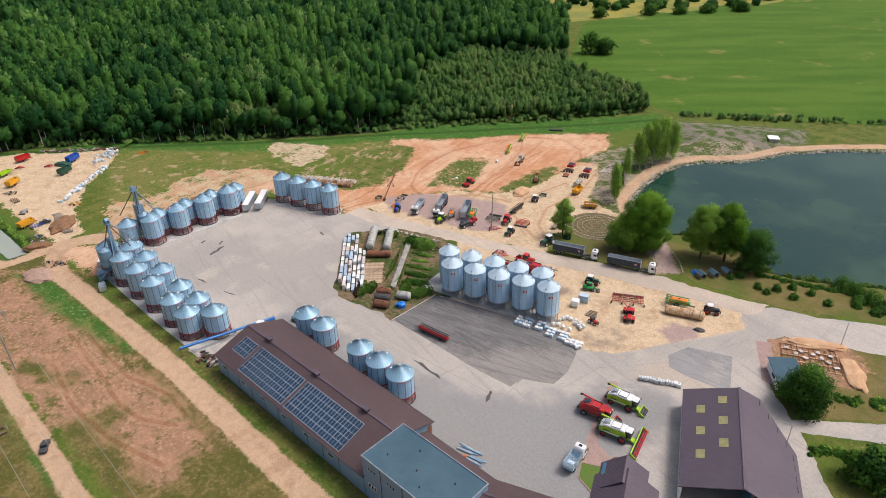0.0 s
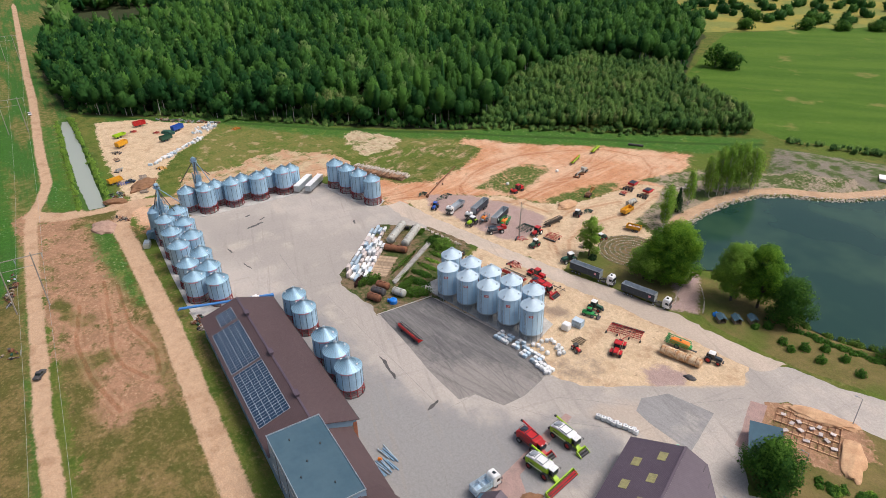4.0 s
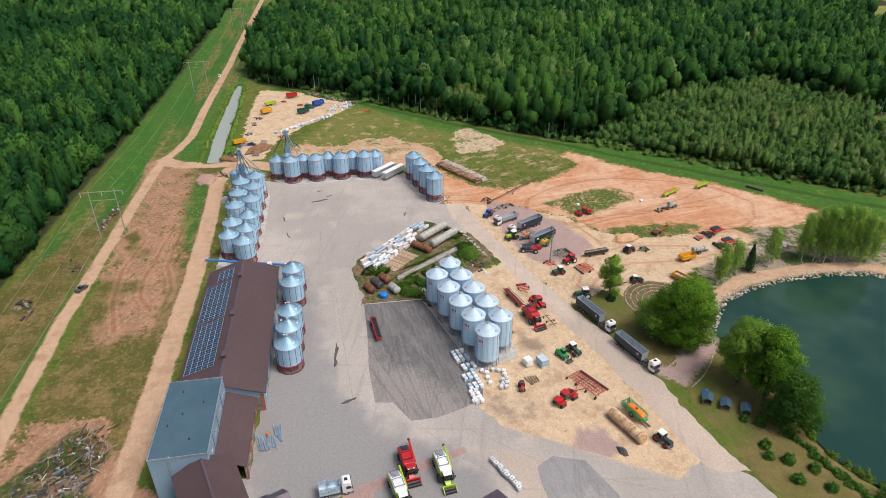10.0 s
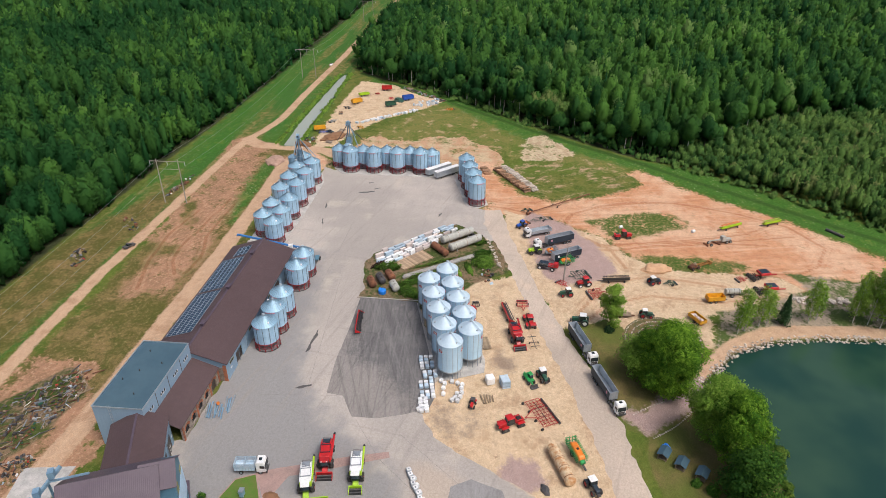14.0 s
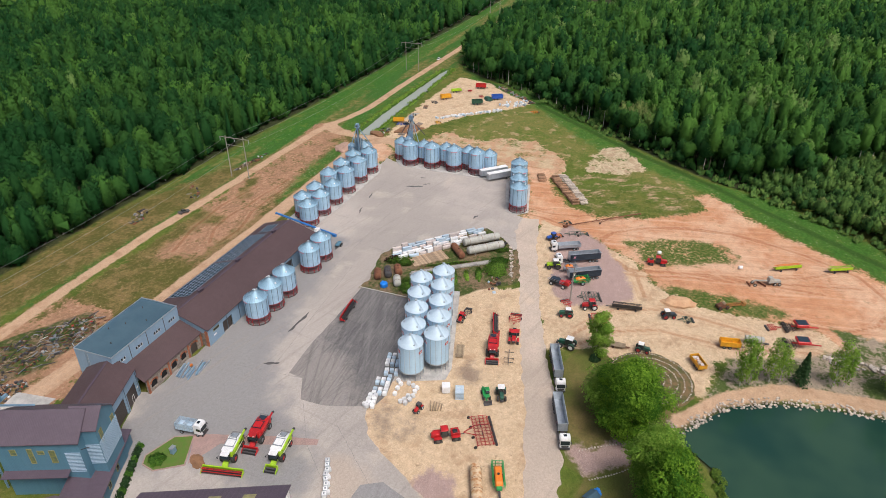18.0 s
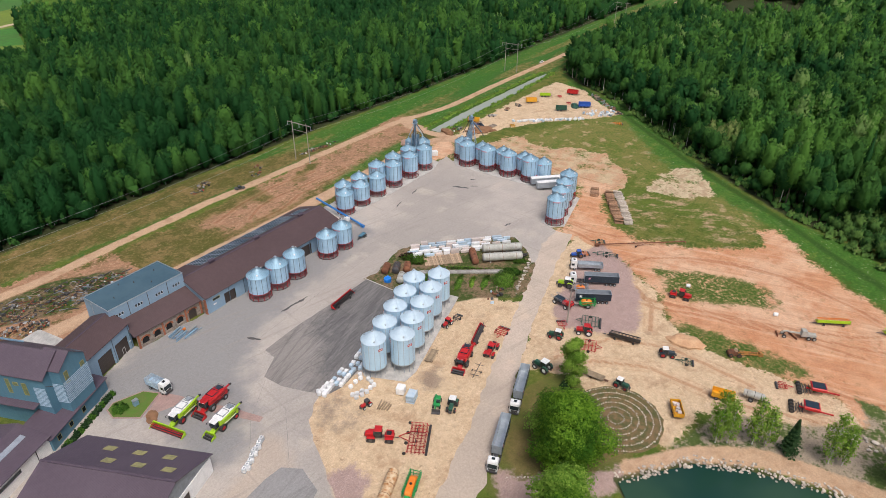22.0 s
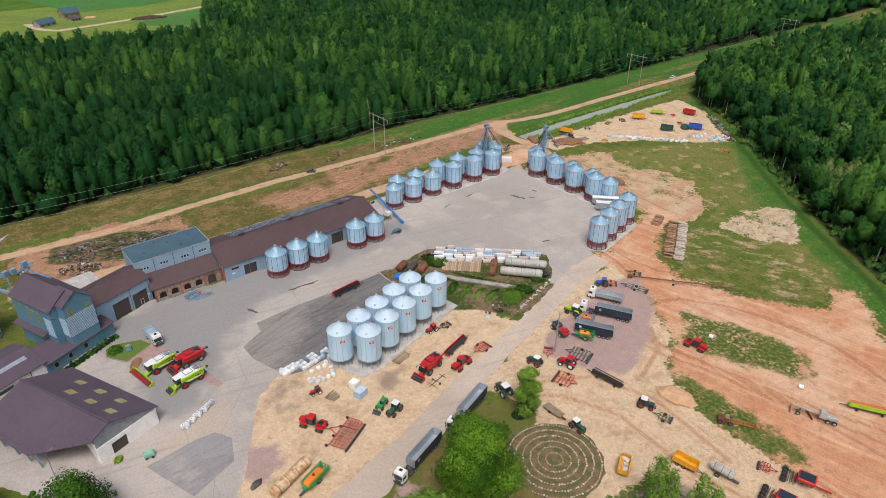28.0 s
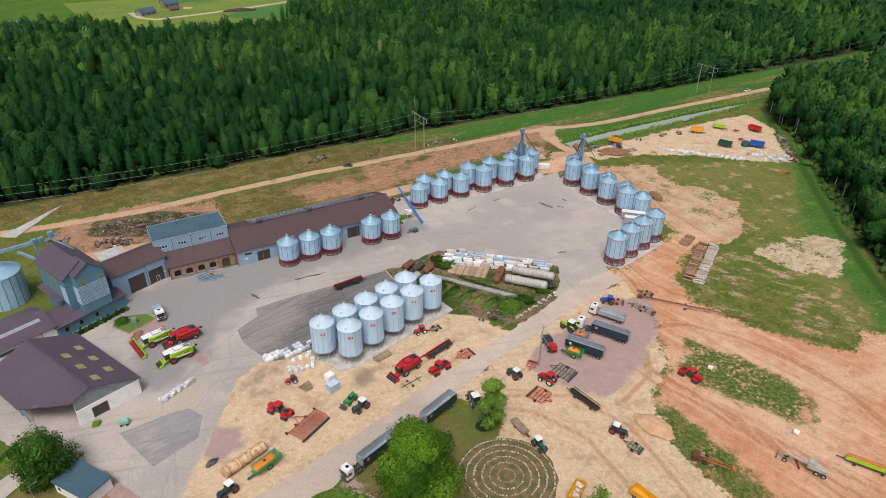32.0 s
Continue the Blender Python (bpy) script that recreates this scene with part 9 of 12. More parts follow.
# long wrapped blocks laid in staggered rows along the island
d, q = Vector((-0.735, 0.678)), Vector((0.678, 0.735))
for j in range(6):
    u = rnd.uniform(-4.6, -2.6) + (5.0 if j == 0 else 1.5 if j == 1 else 0)
    while u < (33.5 if j < 4 else 21.0):
        L = 0.5 * rnd.choice((2.4, 3.2, 3.4, 3.6))
        u += L
        x, y = -152.4 + d.x * u + q.x * (0.9 + j * 1.5), 106.4 + d.y * u + q.y * (0.9 + j * 1.5)
        if rnd.random() > 0.1:
            blue = rnd.random() < (0.5 if u > 18 and j < 3 else 0.25)
            me = blk_b if blue else (blk_p if rnd.random() < 0.6 else blk_w)
            lab = "long pale blue wrapped block in the stack beside the garden" if blue else "long wrapped white block in the stack beside the garden"
            turn = 137 + rnd.uniform(-3, 3)
            for z in (0.03, 0.98) if rnd.random() < 0.25 else (0.03,):
                o = put(me, x, y, z, turn, lab, "wrapped block", "stack of wrapped blocks")
                o.matrix_basis = o.matrix_basis @ Matrix.Diagonal((L * 2 / 1.8, 1.05, 1.0, 1))
        u += L + rnd.uniform(0.15, 0.9)


def tank(x, y, ang, L, r, material, label, bands=3, feet=True, z=0.0, name="steel_tank"):
    t = thing(name, at(x, y, ang, z), label, "tank")
    bm = bmesh.new()
    prof = [(-L / 2, r * 0.5), (-L / 2 + r * 0.12, r * 0.8), (-L / 2 + r * 0.35, r), (L / 2 - r * 0.35, r), (L / 2 - r * 0.12, r * 0.8), (L / 2, r * 0.5)]
    zc = r + (0.45 if feet else 0.0)
    rings = [[bm.verts.new((a, q * math.cos(k * math.pi / 11), zc + q * math.sin(k * math.pi / 11))) for k in range(22)] for a, q in prof]
    for a, c in zip(rings, rings[1:]):
        for k in range(22):
            bm.faces.new((a[k], a[(k + 1) % 22], c[(k + 1) % 22], c[k]))
    bm.faces.new(rings[0])
    bm.faces.new(rings[-1][::-1])
    part("shell", bm, M[material], t, smooth=True)
    for k in range(bands):
        xx = -L / 2 + L * (k + 0.5) / bands
        bm = bmesh.new()
        rod(bm, (xx - 0.05, 0, zc), (xx + 0.05, 0, zc), r + 0.02, 22)
        part("weld_band", bm, M["rust"], t)
    for xx in (-L * 0.1, L * 0.2):
        bm = bmesh.new()
        rod(bm, (xx, 0, zc + r - 0.1), (xx, 0, zc + r + 0.25), 0.3, 12)
        part("manhole", bm, M[material], t)
    if feet:
        for xx in (-L * 0.3, L * 0.3):
            bm = bmesh.new()
            box(bm, (xx, 0, 0.35), (0.4, r * 1.5, 0.7))
            part("saddle", bm, M["concrete_old"], t)
    return t


tank(-166.4, 134.5, -49, 14.6, 1.45, "tank_pale", "long pale grey steel tank on saddles")
tank(-161.0, 137.8, -49, 14.4, 1.45, "tank_pale", "long pale grey steel tank beside another")
tank(-156.4, 128.8, -139, 8.8, 1.25, "rust", "rust-red steel tank lying across the others", 3, False)
tank(-132.3, 108.2, 25, 5.0, 1.25, "rust", "short rusty orange tank in the garden corner", 2, False)
tank(-134.7, 110.9, 28, 5.2, 1.25, "dark_steel", "short dark brown tank in the garden corner", 2, False)
tank(-137.1, 113.7, 31, 4.8, 1.25, "rust", "short brown tank with pale end in the garden corner", 2, False)
tank(-130.4, 116.2, 27, 4.8, 1.3, "tank_pale", "short rusty grey tank on bare soil", 2, False)
tank(-59.2, 166.4, 20, 11.6, 1.35, "tank_beige", "long beige cylindrical tank lying on sand", 4, False)
bt = thing("blue_tank", at(-127.6, 112.6, 0), "round bright blue plastic water tank", "tank")
bm = bmesh.new()
lathe(bm, [(0.0, 0.0), (1.25, 0.0), (1.3, 0.3), (1.25, 1.25), (0.9, 1.5), (0.3, 1.55), (0.3, 1.75), (0.0, 1.75)], 20)
part("shell", bm, M["bright_blue"], bt, smooth=True)
bt = thing("blue_drum", at(-129.0, 111.6, 0), "small bright blue drum beside the tank", "drum")
bm = bmesh.new()
lathe(bm, [(0.0, 0.0), (0.4, 0.0), (0.42, 0.9), (0.2, 1.1), (0.0, 1.1)], 14)
part("shell", bm, M["bright_blue"], bt, smooth=True)
wb = thing("white_tank", at(-87.0, 149.2, 20), "white box-shaped plastic tank on sand", "tank")
bm = bmesh.new()
box(bm, (0, 0, 1.15), (2.3, 2.2, 2.2))
bmesh.ops.bevel(bm, geom=list(bm.edges), offset=0.16, segments=2, affect="EDGES")
part("shell", bm, M["white"], wb, smooth=True)
cg = thing("metal_crate_stack", at(-86.4, 153.2, 18), "stack of pale blue slatted crates on sand", "crate")
for k in range(6):
    bm = bmesh.new()
    box(bm, (0, 0, 0.2 + k * 0.4), (3.0, 2.2, 0.3))
    part("sheet_layer", bm, M["bag_blue"], cg)
for x in (-1.5, 1.5):
    for y in (-1.1, 1.1):
        bm = bmesh.new()
        bar(bm, (x, y, 0), (x, y, 2.5), 0.08, 0.08)
        part("corner_post", bm, M["galv"], cg)
wc = thing("storage_container", at(-227.8, 60.4, 141), "low white steel storage container beside the silos", "container")
bm = bmesh.new()
box(bm, (0, 0, 1.15), (6.0, 2.4, 2.1))
bmesh.ops.bevel(bm, geom=bm.edges[:], offset=0.05, segments=1, affect="EDGES")
part("body", bm, M["white"], wc)
for k in range(11):
    for q in (-1.22, 1.22):
        bm = bmesh.new()
        box(bm, (-2.6 + 0.52 * k, q, 1.15), (0.2, 0.05, 1.8))
        part("side_rib", bm, M["white"], wc)
bm = bmesh.new()
box(bm, (0, 0, 2.24), (6.1, 2.5, 0.08))
part("roof", bm, M["white"], wc)
for q in (-2.6, 2.6):
    bm = bmesh.new()
    box(bm, (q, 0, 0.05), (0.3, 2.2, 0.1))
    part("skid", bm, M["dark_steel"], wc)
# white semi-trailers at the silo corner
for x, y in ((-228.6, 121.2), (-226.0, 125.4)):
    t = thing("white_semitrailer", at(x, y, -46, 0.03), "white-roofed grey box semi-trailer parked by silos", "trailer", "white semi-trailers")
    bm = bmesh.new()
    box(bm, (0, 0, 2.4), (13.4, 2.5, 2.5))
    part("box_body", bm, M["alu"], t)
    bm = bmesh.new()
    box(bm, (0, 0, 3.7), (13.5, 2.54, 0.12))
    part("roof", bm, M["white"], t)
    bm = bmesh.new()
    for s in (-1, 1):
        bar(bm, (-6.4, s * 0.5, 1.05), (6.4, s * 0.5, 1.05), 0.14, 0.26)
    for s in (-1, 1):
        bar(bm, (4.0, s * 0.8, 1.0), (4.0, s * 0.8, 0.0), 0.14, 0.14)
    part("frame", bm, M["dark_steel"], t)
    for xx in (-5.2, -3.9, -2.6):
        for s in (-1, 1):
            wheel(t, xx, s * 1.05, 0.5, 0.36, "galv")
# stacked logs
for row, (x0, y0, x1, y1, n) in enumerate(((-211.3, 161.8, -235.9, 147.3, 54), (-212.8, 165.2, -238.5, 150.5, 56), (-229, 144, -236, 141.4, 14), (-262.5, 60.6, -284, 63.6, 34))):
    lp = thing("log_stack", pose(0, 0, 0), ("high stack of reddish cut logs on bare soil", "low stack of bleached grey logs on bare soil", "short stack of reddish logs by the silos", "row of grey logs laid on dirt")[row], "log stack", "log stacks")
    d = Vector((x1 - x0, y1 - y0)).normalized()
    q = Vector((-d.y, d.x))
    bm = bmesh.new()
    rod(bm, (0, -1.55, 0), (0, 1.55, 0), 0.26, 8)
    first = None
    for k in range(n):
        u = (k + rnd.uniform(0, 0.4)) / n
        for layer in range((5, 3, 3, 1)[row]):
            if layer and rnd.random() < 0.25 * layer:
                continue
            p = Vector((x0, y0)) + Vector((x1 - x0, y1 - y0)) * u + q * rnd.uniform(-0.4, 0.4)
            mm = pose(p.x, p.y, 0.26 + layer * 0.46, rnd.uniform(-3, 3), 0, math.degrees(math.atan2(d.y, d.x)) + rnd.uniform(-9, 9))
            if first is None:
                first = part("log", bm, M["log_fresh" if row in (0, 2) else "log_pale" if row == 1 else "log"], lp, m=mm)
            else:
                again(first, mm)


def heap(name, x, y, rx, ry, h, material, label, category="heap", ang=0, seed=1):
    bm = bmesh.new()
    bmesh.ops.create_icosphere(bm, subdivisions=4, radius=1.0)
    for v in bm.verts:
        k = 1 + 0.28 * noise.noise(v.co * 1.7 + Vector((seed, 0, 0))) + 0.12 * noise.noise(v.co * 5 + Vector((seed, 0, 0)))
        v.co = Vector((v.co.x * rx * k, v.co.y * ry * k, max(-0.15, (v.co.z ** 1 if v.co.z > 0 else -0.1) * h * k)))
    ob = part(name, bm, material, smooth=True, m=at(x, y, ang, 0))
    return tagged(ob, label, category)


M["sandheap"] = mat("pale_sand_heap", (0.60, 0.38, 0.22), (0.50, 0.29, 0.16), 0.5, 0.95, bump=0.6)
M["gravelheap"] = mat("pinkish_gravel_heap", (0.43, 0.285, 0.215), (0.34, 0.215, 0.16), 0.8, 0.95, bump=0.8)
M["mud"] = mat("brown_soil_heap", (0.26, 0.135, 0.07), (0.19, 0.10, 0.05), 0.6, 0.95, bump=0.7)
heap("sand_mound", -151.0, 205.2, 5.2, 3.2, 1.5, M["sandheap"], "low mound of pale pink sand on grass", ang=-72, seed=2)
heap("gravel_mound", -236.4, 41.0, 6.2, 4.4, 1.5, M["gravelheap"], "large pinkish gravel heap by the silo row", ang=10, seed=4)
heap("soil_mound", -44.6, 102.8, 2.6, 1.5, 0.4, M["mud"], "small spilled heap of brown grain", ang=60, seed=5)
heap("soil_mound", -251.5, 108.7, 5.0, 2.4, 1.3, M["mud"], "long dark soil heap behind the silos", ang=70, seed=6)
heap("soil_mound", -271.6, 61.8, 8.0, 4.2, 2.0, M["mud"], "big brown heap of bark and soil at the lot", ang=-40, seed=8)
heap("soil_mound", -259.5, 48.4, 4.6, 2.4, 1.6, M["mud"], "brown bark and soil heap beside the ditch", ang=70, seed=7)
heap("soil_mound", -25.0, 177.8, 8.5, 2.4, 1.2, M["sandheap"], "bank of orange excavated soil beside foundations", ang=28, seed=9)
heap("soil_mound", -13.6, 171.0, 2.6, 7.0, 1.2, M["sandheap"], "heap of orange excavated soil by the lawn", ang=28, seed=10)
heap("stone_mound", -52.6, 162.6, 1.6, 0.9, 0.8, M["dark_steel"], "small dark heap beside gravel", ang=20, seed=11)

# foundation grid of the new building
fd = thing("foundation_frame", at(-24.5, 170.4, 25), "pale timber and stone foundation grid on dug soil", "foundation")
bm = bmesh.new()
bar(bm, (0, -5.4, 0.22), (0, 5.4, 0.22), 0.12, 0.16)
jst = part("joist", bm, M["rust"], fd, m=pose(-7.0, 0, 0))
for k in range(1, 11):
    again(jst, pose(-7.0 + k * 1.4, rnd.uniform(-0.4, 0.4), 0, 0, 0, rnd.uniform(-2, 2)))
bm = bmesh.new()
bar(bm, (-7.2, 0, 0.15), (7.2, 0, 0.15), 0.3, 0.22)
jst = part("beam", bm, M["sandheap"], fd, m=pose(0, -5.2, 0))
for k in range(1, 5):
    again(jst, pose(0, -5.2 + k * 2.6, 0))
bm = bmesh.new()
pass
bm.free()
for x, y in ((1, 1.5), (2.4, 2.8), (4.5, -1.0), (5.5, 2.0), (6.2, -3.0), (-2.0, 2.2), (-4.4, -2.6), (0.4, -3.6), (3.0, 0.4), (-5.6, 3.0), (-1.2, -0.6), (-3.4, 0.8)):
    bm = bmesh.new()
    box(bm, (x, y, 0.38), (1.3 - 0.05 * y, 0.9, 0.22), x * 31)
    part("stone_slab", bm, M["block"], fd)

# old garden: beds, stepping wall, hedges
def rowdir(x0, y0, ang):
    return Matrix.Translation((x0, y0, 0)) @ Matrix.Rotation(radians(ang), 4, "Z")


gw = thing("garden_wall", pose(0, 0, 0), "low wall of pale old concrete blocks through the garden", "wall")
bm = bmesh.new()
box(bm, (0, 0, 0.3), (1.5, 1.0, 0.6))
bmesh.ops.bevel(bm, geom=list(bm.edges), offset=0.06, segments=1, affect="EDGES")
first = None
for side in (0, 1):
    for k in range(19):
        u = k / 18
        x, y = -138.6 - 15.9 * u + side * 1.1, 118.8 + 22.2 * u - side * 0.2
        mm = pose(x, y, 0.02, rnd.uniform(-2, 2), rnd.uniform(-2, 2), -54 + rnd.uniform(-5, 5))
        if first is None:
            first = part("block", bm, M["concrete_old"], gw, m=mm)
        else:
            again(first, mm)
fs = thing("board_floor", rowdir(-149.9, 119.7, 135), "bare wooden board floor of a removed building", "floor")
bm = bmesh.new()
box(bm, (0, 0, 0.15), (0.52, 7.6, 0.16))
first = part("board", bm, mat("sandy_bleached_boards", (0.50, 0.37, 0.25), (0.36, 0.25, 0.16), 0.9, 0.9, bump=0.5, rnd=0.3), fs, m=pose(-6.4, 0, 0))
for k in range(1, 22):
    again(first, pose(-6.4 + k * 0.61, rnd.uniform(-0.2, 0.2), 0))
# rubble and tyres at the island's corner
tp = thing("tyre_pile", pose(-168.6, 141.4, 0.03, 0, 0, 52), "pile of old black tyres at the garden corner", "tyres")
for k in range(16):
    w_ = wheel(tp, 0, 0, 0.62, 0.4, "dark_steel", "tyre")
    w_.matrix_basis = pose(rnd.uniform(-3.5, 2.5), rnd.uniform(-1.5, 1.0) + 0.35, 0.35 + rnd.uniform(0, 0.8), rnd.uniform(50, 110), 0, rnd.uniform(0, 180))
bm_r = bmesh.new()
bmesh.ops.create_icosphere(bm_r, subdivisions=1, radius=0.5)
for v in bm_r.verts:
    v.co *= 1 + 0.35 * noise.noise(v.co * 3)
    v.co.z *= 0.75
boulder = bpy.data.meshes.new("stone")
bm_r.to_mesh(boulder)
bm_r.free()
boulder.materials.append(M["stone"])


def stones(name, places, label, category, smin, smax, group=""):
    t = thing(name, pose(0, 0, 0), label, category, group)
    for x, y, z in places:
        o = new("stone", boulder)
        o.parent = t
        s = rnd.uniform(smin, smax)
        o.matrix_basis = pose(x, y, z + s * 0.18, 0, 0, rnd.uniform(0, 360)) @ Matrix.Diagonal((s * rnd.uniform(0.8, 1.5), s, s * rnd.uniform(0.7, 1.0), 1))
    return t


rp = []
for k in range(46):
    u = rnd.random()
    rp.append((-168 + 23 * u + rnd.uniform(-0.6, 0.6), 145.2 + 6.4 * u - 0.9 * math.sin(3.1 * u) * (u - 1) + rnd.uniform(-0.7, 0.4), 0))
stones("rubble_edge", rp, "broken stones along the garden's road edge", "stones", 0.35, 1.1)
def scatter_stones(name, places, label, smin, smax):
    """Many stones joined as one loose bank."""
    vs, fs = [], []
    bv, bf = [v.co.copy() for v in boulder.vertices], [tuple(p.vertices) for p in boulder.polygons]
    for x, y, z in places:
        s, a = rnd.uniform(smin, smax), rnd.uniform(0, 6.28)
        o = len(vs)
        c_, s_ = math.cos(a) * s, math.sin(a) * s
        vs += [(x + v.x * c_ * 1.2 - v.y * s_, y + v.x * s_ * 1.2 + v.y * c_, z + s * 0.18 + v.z * s) for v in bv]
        fs += [tuple(i + o for i in f) for f in bf]
    me = bpy.data.meshes.new(name)
    me.from_pydata(vs, [], fs)
    me.materials.append(M["stone"])
    return tagged(new(name, me), label, "stones", kind="stuff")


sp_ = []
for ring in range(5, -1, -1):
    r = 2.0 + ring * 1.78
    n = int(2 * math.pi * r / 0.66)
    for k in range(n):
        a = 2 * math.pi * k / n
        if (ring == 5 and not 0.3 < a < 5.6) or rnd.random() < 0.05:
            continue
        sp_.append((-110.2 + r * 1.02 * math.cos(a) + rnd.uniform(-0.12, 0.12), 199.6 + r * math.sin(a) + rnd.uniform(-0.12, 0.12), 0.03))
stones("stone_labyrinth", sp_[:300], "labyrinth of pale field stones laid in rings", "labyrinth", 0.32, 0.55)
scatter_stones("labyrinth_inner_rings", sp_[300:], "inner rings of the pale field stone labyrinth", 0.32, 0.55)
tagged(sheet("labyrinth_bed", [(-110.2 + 11.8 * math.cos(k * 0.42), 199.6 + 11.8 * math.sin(k * 0.42)) for k in range(15)], 0.02, mat("trodden_brown_turf", (0.19, 0.125, 0.06), (0.075, 0.085, 0.024), 0.5, 0.95, bump=0.5), wobble=0.6), "brown trodden turf under the stone labyrinth", "ground", kind="structure")
# stone edging round the pond
pl = []
shore = [(p[0], p[1]) for p in POND[0:13]]
for (ax, ay), (bx, by) in zip(shore, shore[1:]):
    L = math.hypot(bx - ax, by - ay)
    nx, ny = (by - ay) / L, -(bx - ax) / L
    for k in range(int(L / 0.17)):
        u, v = rnd.random(), rnd.uniform(-0.9, 2.1)
        pl.append((ax + (bx - ax) * u - nx * v, ay + (by - ay) * u - ny * v, -0.5 + 0.25 * v))
near = [p for p in pl if p[1] < 262]
stones("shore_stones", near[:290], "bank of pale round stones along the pond", "stones", 0.38, 0.8)
scatter_stones("shore_stone_bank", near[290:] + [p for p in pl if p[1] >= 262], "bank of pale round stones along the pond", 0.38, 0.8)
stones("stone_row", [(-135.8 + rnd.uniform(-2, 2), 254 + rnd.uniform(-9, 9), 0) for k in range(60)], "loose row of pale boulders beyond the trees", "stones", 0.7, 1.6)
stones("kerb_stones", [(-79.0 + rnd.uniform(-0.3, 0.3) + 0.0 * k, 182.5 + 0, 0) for k in range(0)] + [(-78.4 - 7.8 * u - 1.2 * math.sin(u * 3.1), 186.0 + 16.5 * u, 0) for u in np.linspace(0, 1, 26)] + [(-70.6 - 13.5 * u + 1.5 * math.sin(u * 3.1), 189.6 + 14 * u, 0) for u in np.linspace(0, 1, 26)], "row of pale stones edging the gravel path", "stones", 0.35, 0.6)


# small cabins under the trees
def cabin(m, label):
    t = thing("small_cabin", m, label, "cabin", "row of small cabins")
    bm = bmesh.new()
    for s in (-1, 1):
        box(bm, (0, s * 1.05, 0.8), (2.6, 0.1, 1.6))
    box(bm, (-1.25, 0, 0.85), (0.1, 2.0, 1.7))
    box(bm, (0, 0, 0.1), (2.6, 2.0, 0.12))
    part("wall", bm, M["wood"], t)
    for s in (-1, 1):
        bm = bmesh.new()
        slab(bm, [(-1.6, s * 1.35, 1.5), (1.7, s * 1.35, 1.5), (1.7, 0, 2.25), (-1.6, 0, 2.25)], 0.07)
        part("roof", bm, M["roof_flat"], t)
    bm = bmesh.new()
    for s in (-0.95, 0.95):
        bar(bm, (1.55, s, 0), (1.55, s, 1.6), 0.1, 0.1)
    part("porch_post", bm, M["wood"], t)
    return t


cabin(at(-65.0, 190.8, -30), "small wooden cabin with a slate-blue roof on the lawn")
cabin(at(-62.2, 194.2, -30), "middle wooden cabin with a slate-blue roof on the lawn")
cabin(at(-59.6, 198.2, -30), "wooden cabin with a slate-blue roof beneath the trees")
bt = thing("blue_tarpaulin", at(-67.4, 191.8, 20), "bright blue tarpaulin heap beside a cabin", "tarpaulin")
bm = bmesh.new()
bmesh.ops.create_icosphere(bm, subdivisions=3, radius=1.0)
for v in bm.verts:
    k = 1 + 0.3 * noise.noise(v.co * 2.2)
    v.co = Vector((v.co.x * 1.2 * k, v.co.y * 0.9 * k, max(0, v.co.z) * 1.5 * k))
part("cover", bm, M["bright_blue"], bt)

# power line: a pair of timber poles with crossarm, and the wires
pp = thing("power_line_mast", pose(-187.2, 14.2, 0), "double timber power line mast with crossarm", "mast", "power line")
for y in (-4.6, 4.7):
    bm = bmesh.new()
    rod(bm, (0, y, -0.3), (0, y * 0.98, 19.6), 0.24, 8, 0.16)
    part("pole", bm, M["pole"], pp)
bm = bmesh.new()
bar(bm, (0, -7.6, 18.6), (0, 7.6, 18.6), 0.2, 0.24)
bar(bm, (0, -4.5, 15.2), (0, 4.6, 15.2), 0.12, 0.14)
part("crossarm", bm, M["pole"], pp)
for y in (-7.4, 0, 7.4):
    bm = bmesh.new()
    for k in range(5):
        rod(bm, (0, y, 18.4 - k * 0.32), (0, y, 18.2 - k * 0.32), 0.14, 8)
    part("insulator", bm, M["galv"], pp)
copy_thing(pp, pose(-386, 16.5, 0, 0, 0, 1))
copy_thing(pp, pose(12, 10.5, 0, 0, 0, 1))
copy_thing(pp, pose(-585, 19, 0, 0, 0, 1))
wl = thing("power_line_wires", pose(0, 0, 0), "three sagging power line wires", "wires", "power line")
for y in (-7.4, 0, 7.4):
    bm = bmesh.new()
    for (xa, ya), (xb, yb) in zip(((12, 10.5), (-187.2, 14.2), (-386, 16.5)), ((-187.2, 14.2), (-386, 16.5), (-585, 19))):
        pts = []
        for k in range(17):
            u = k / 16
            pts.append((xa + (xb - xa) * u, ya + (yb - ya) * u + y, 16.8 - 4.2 * 4 * u * (1 - u)))
        for a, c in zip(pts, pts[1:]):
            rod(bm, a, c, 0.035, 4, cap=False)
    part("wire", bm, M["wire"], wl)
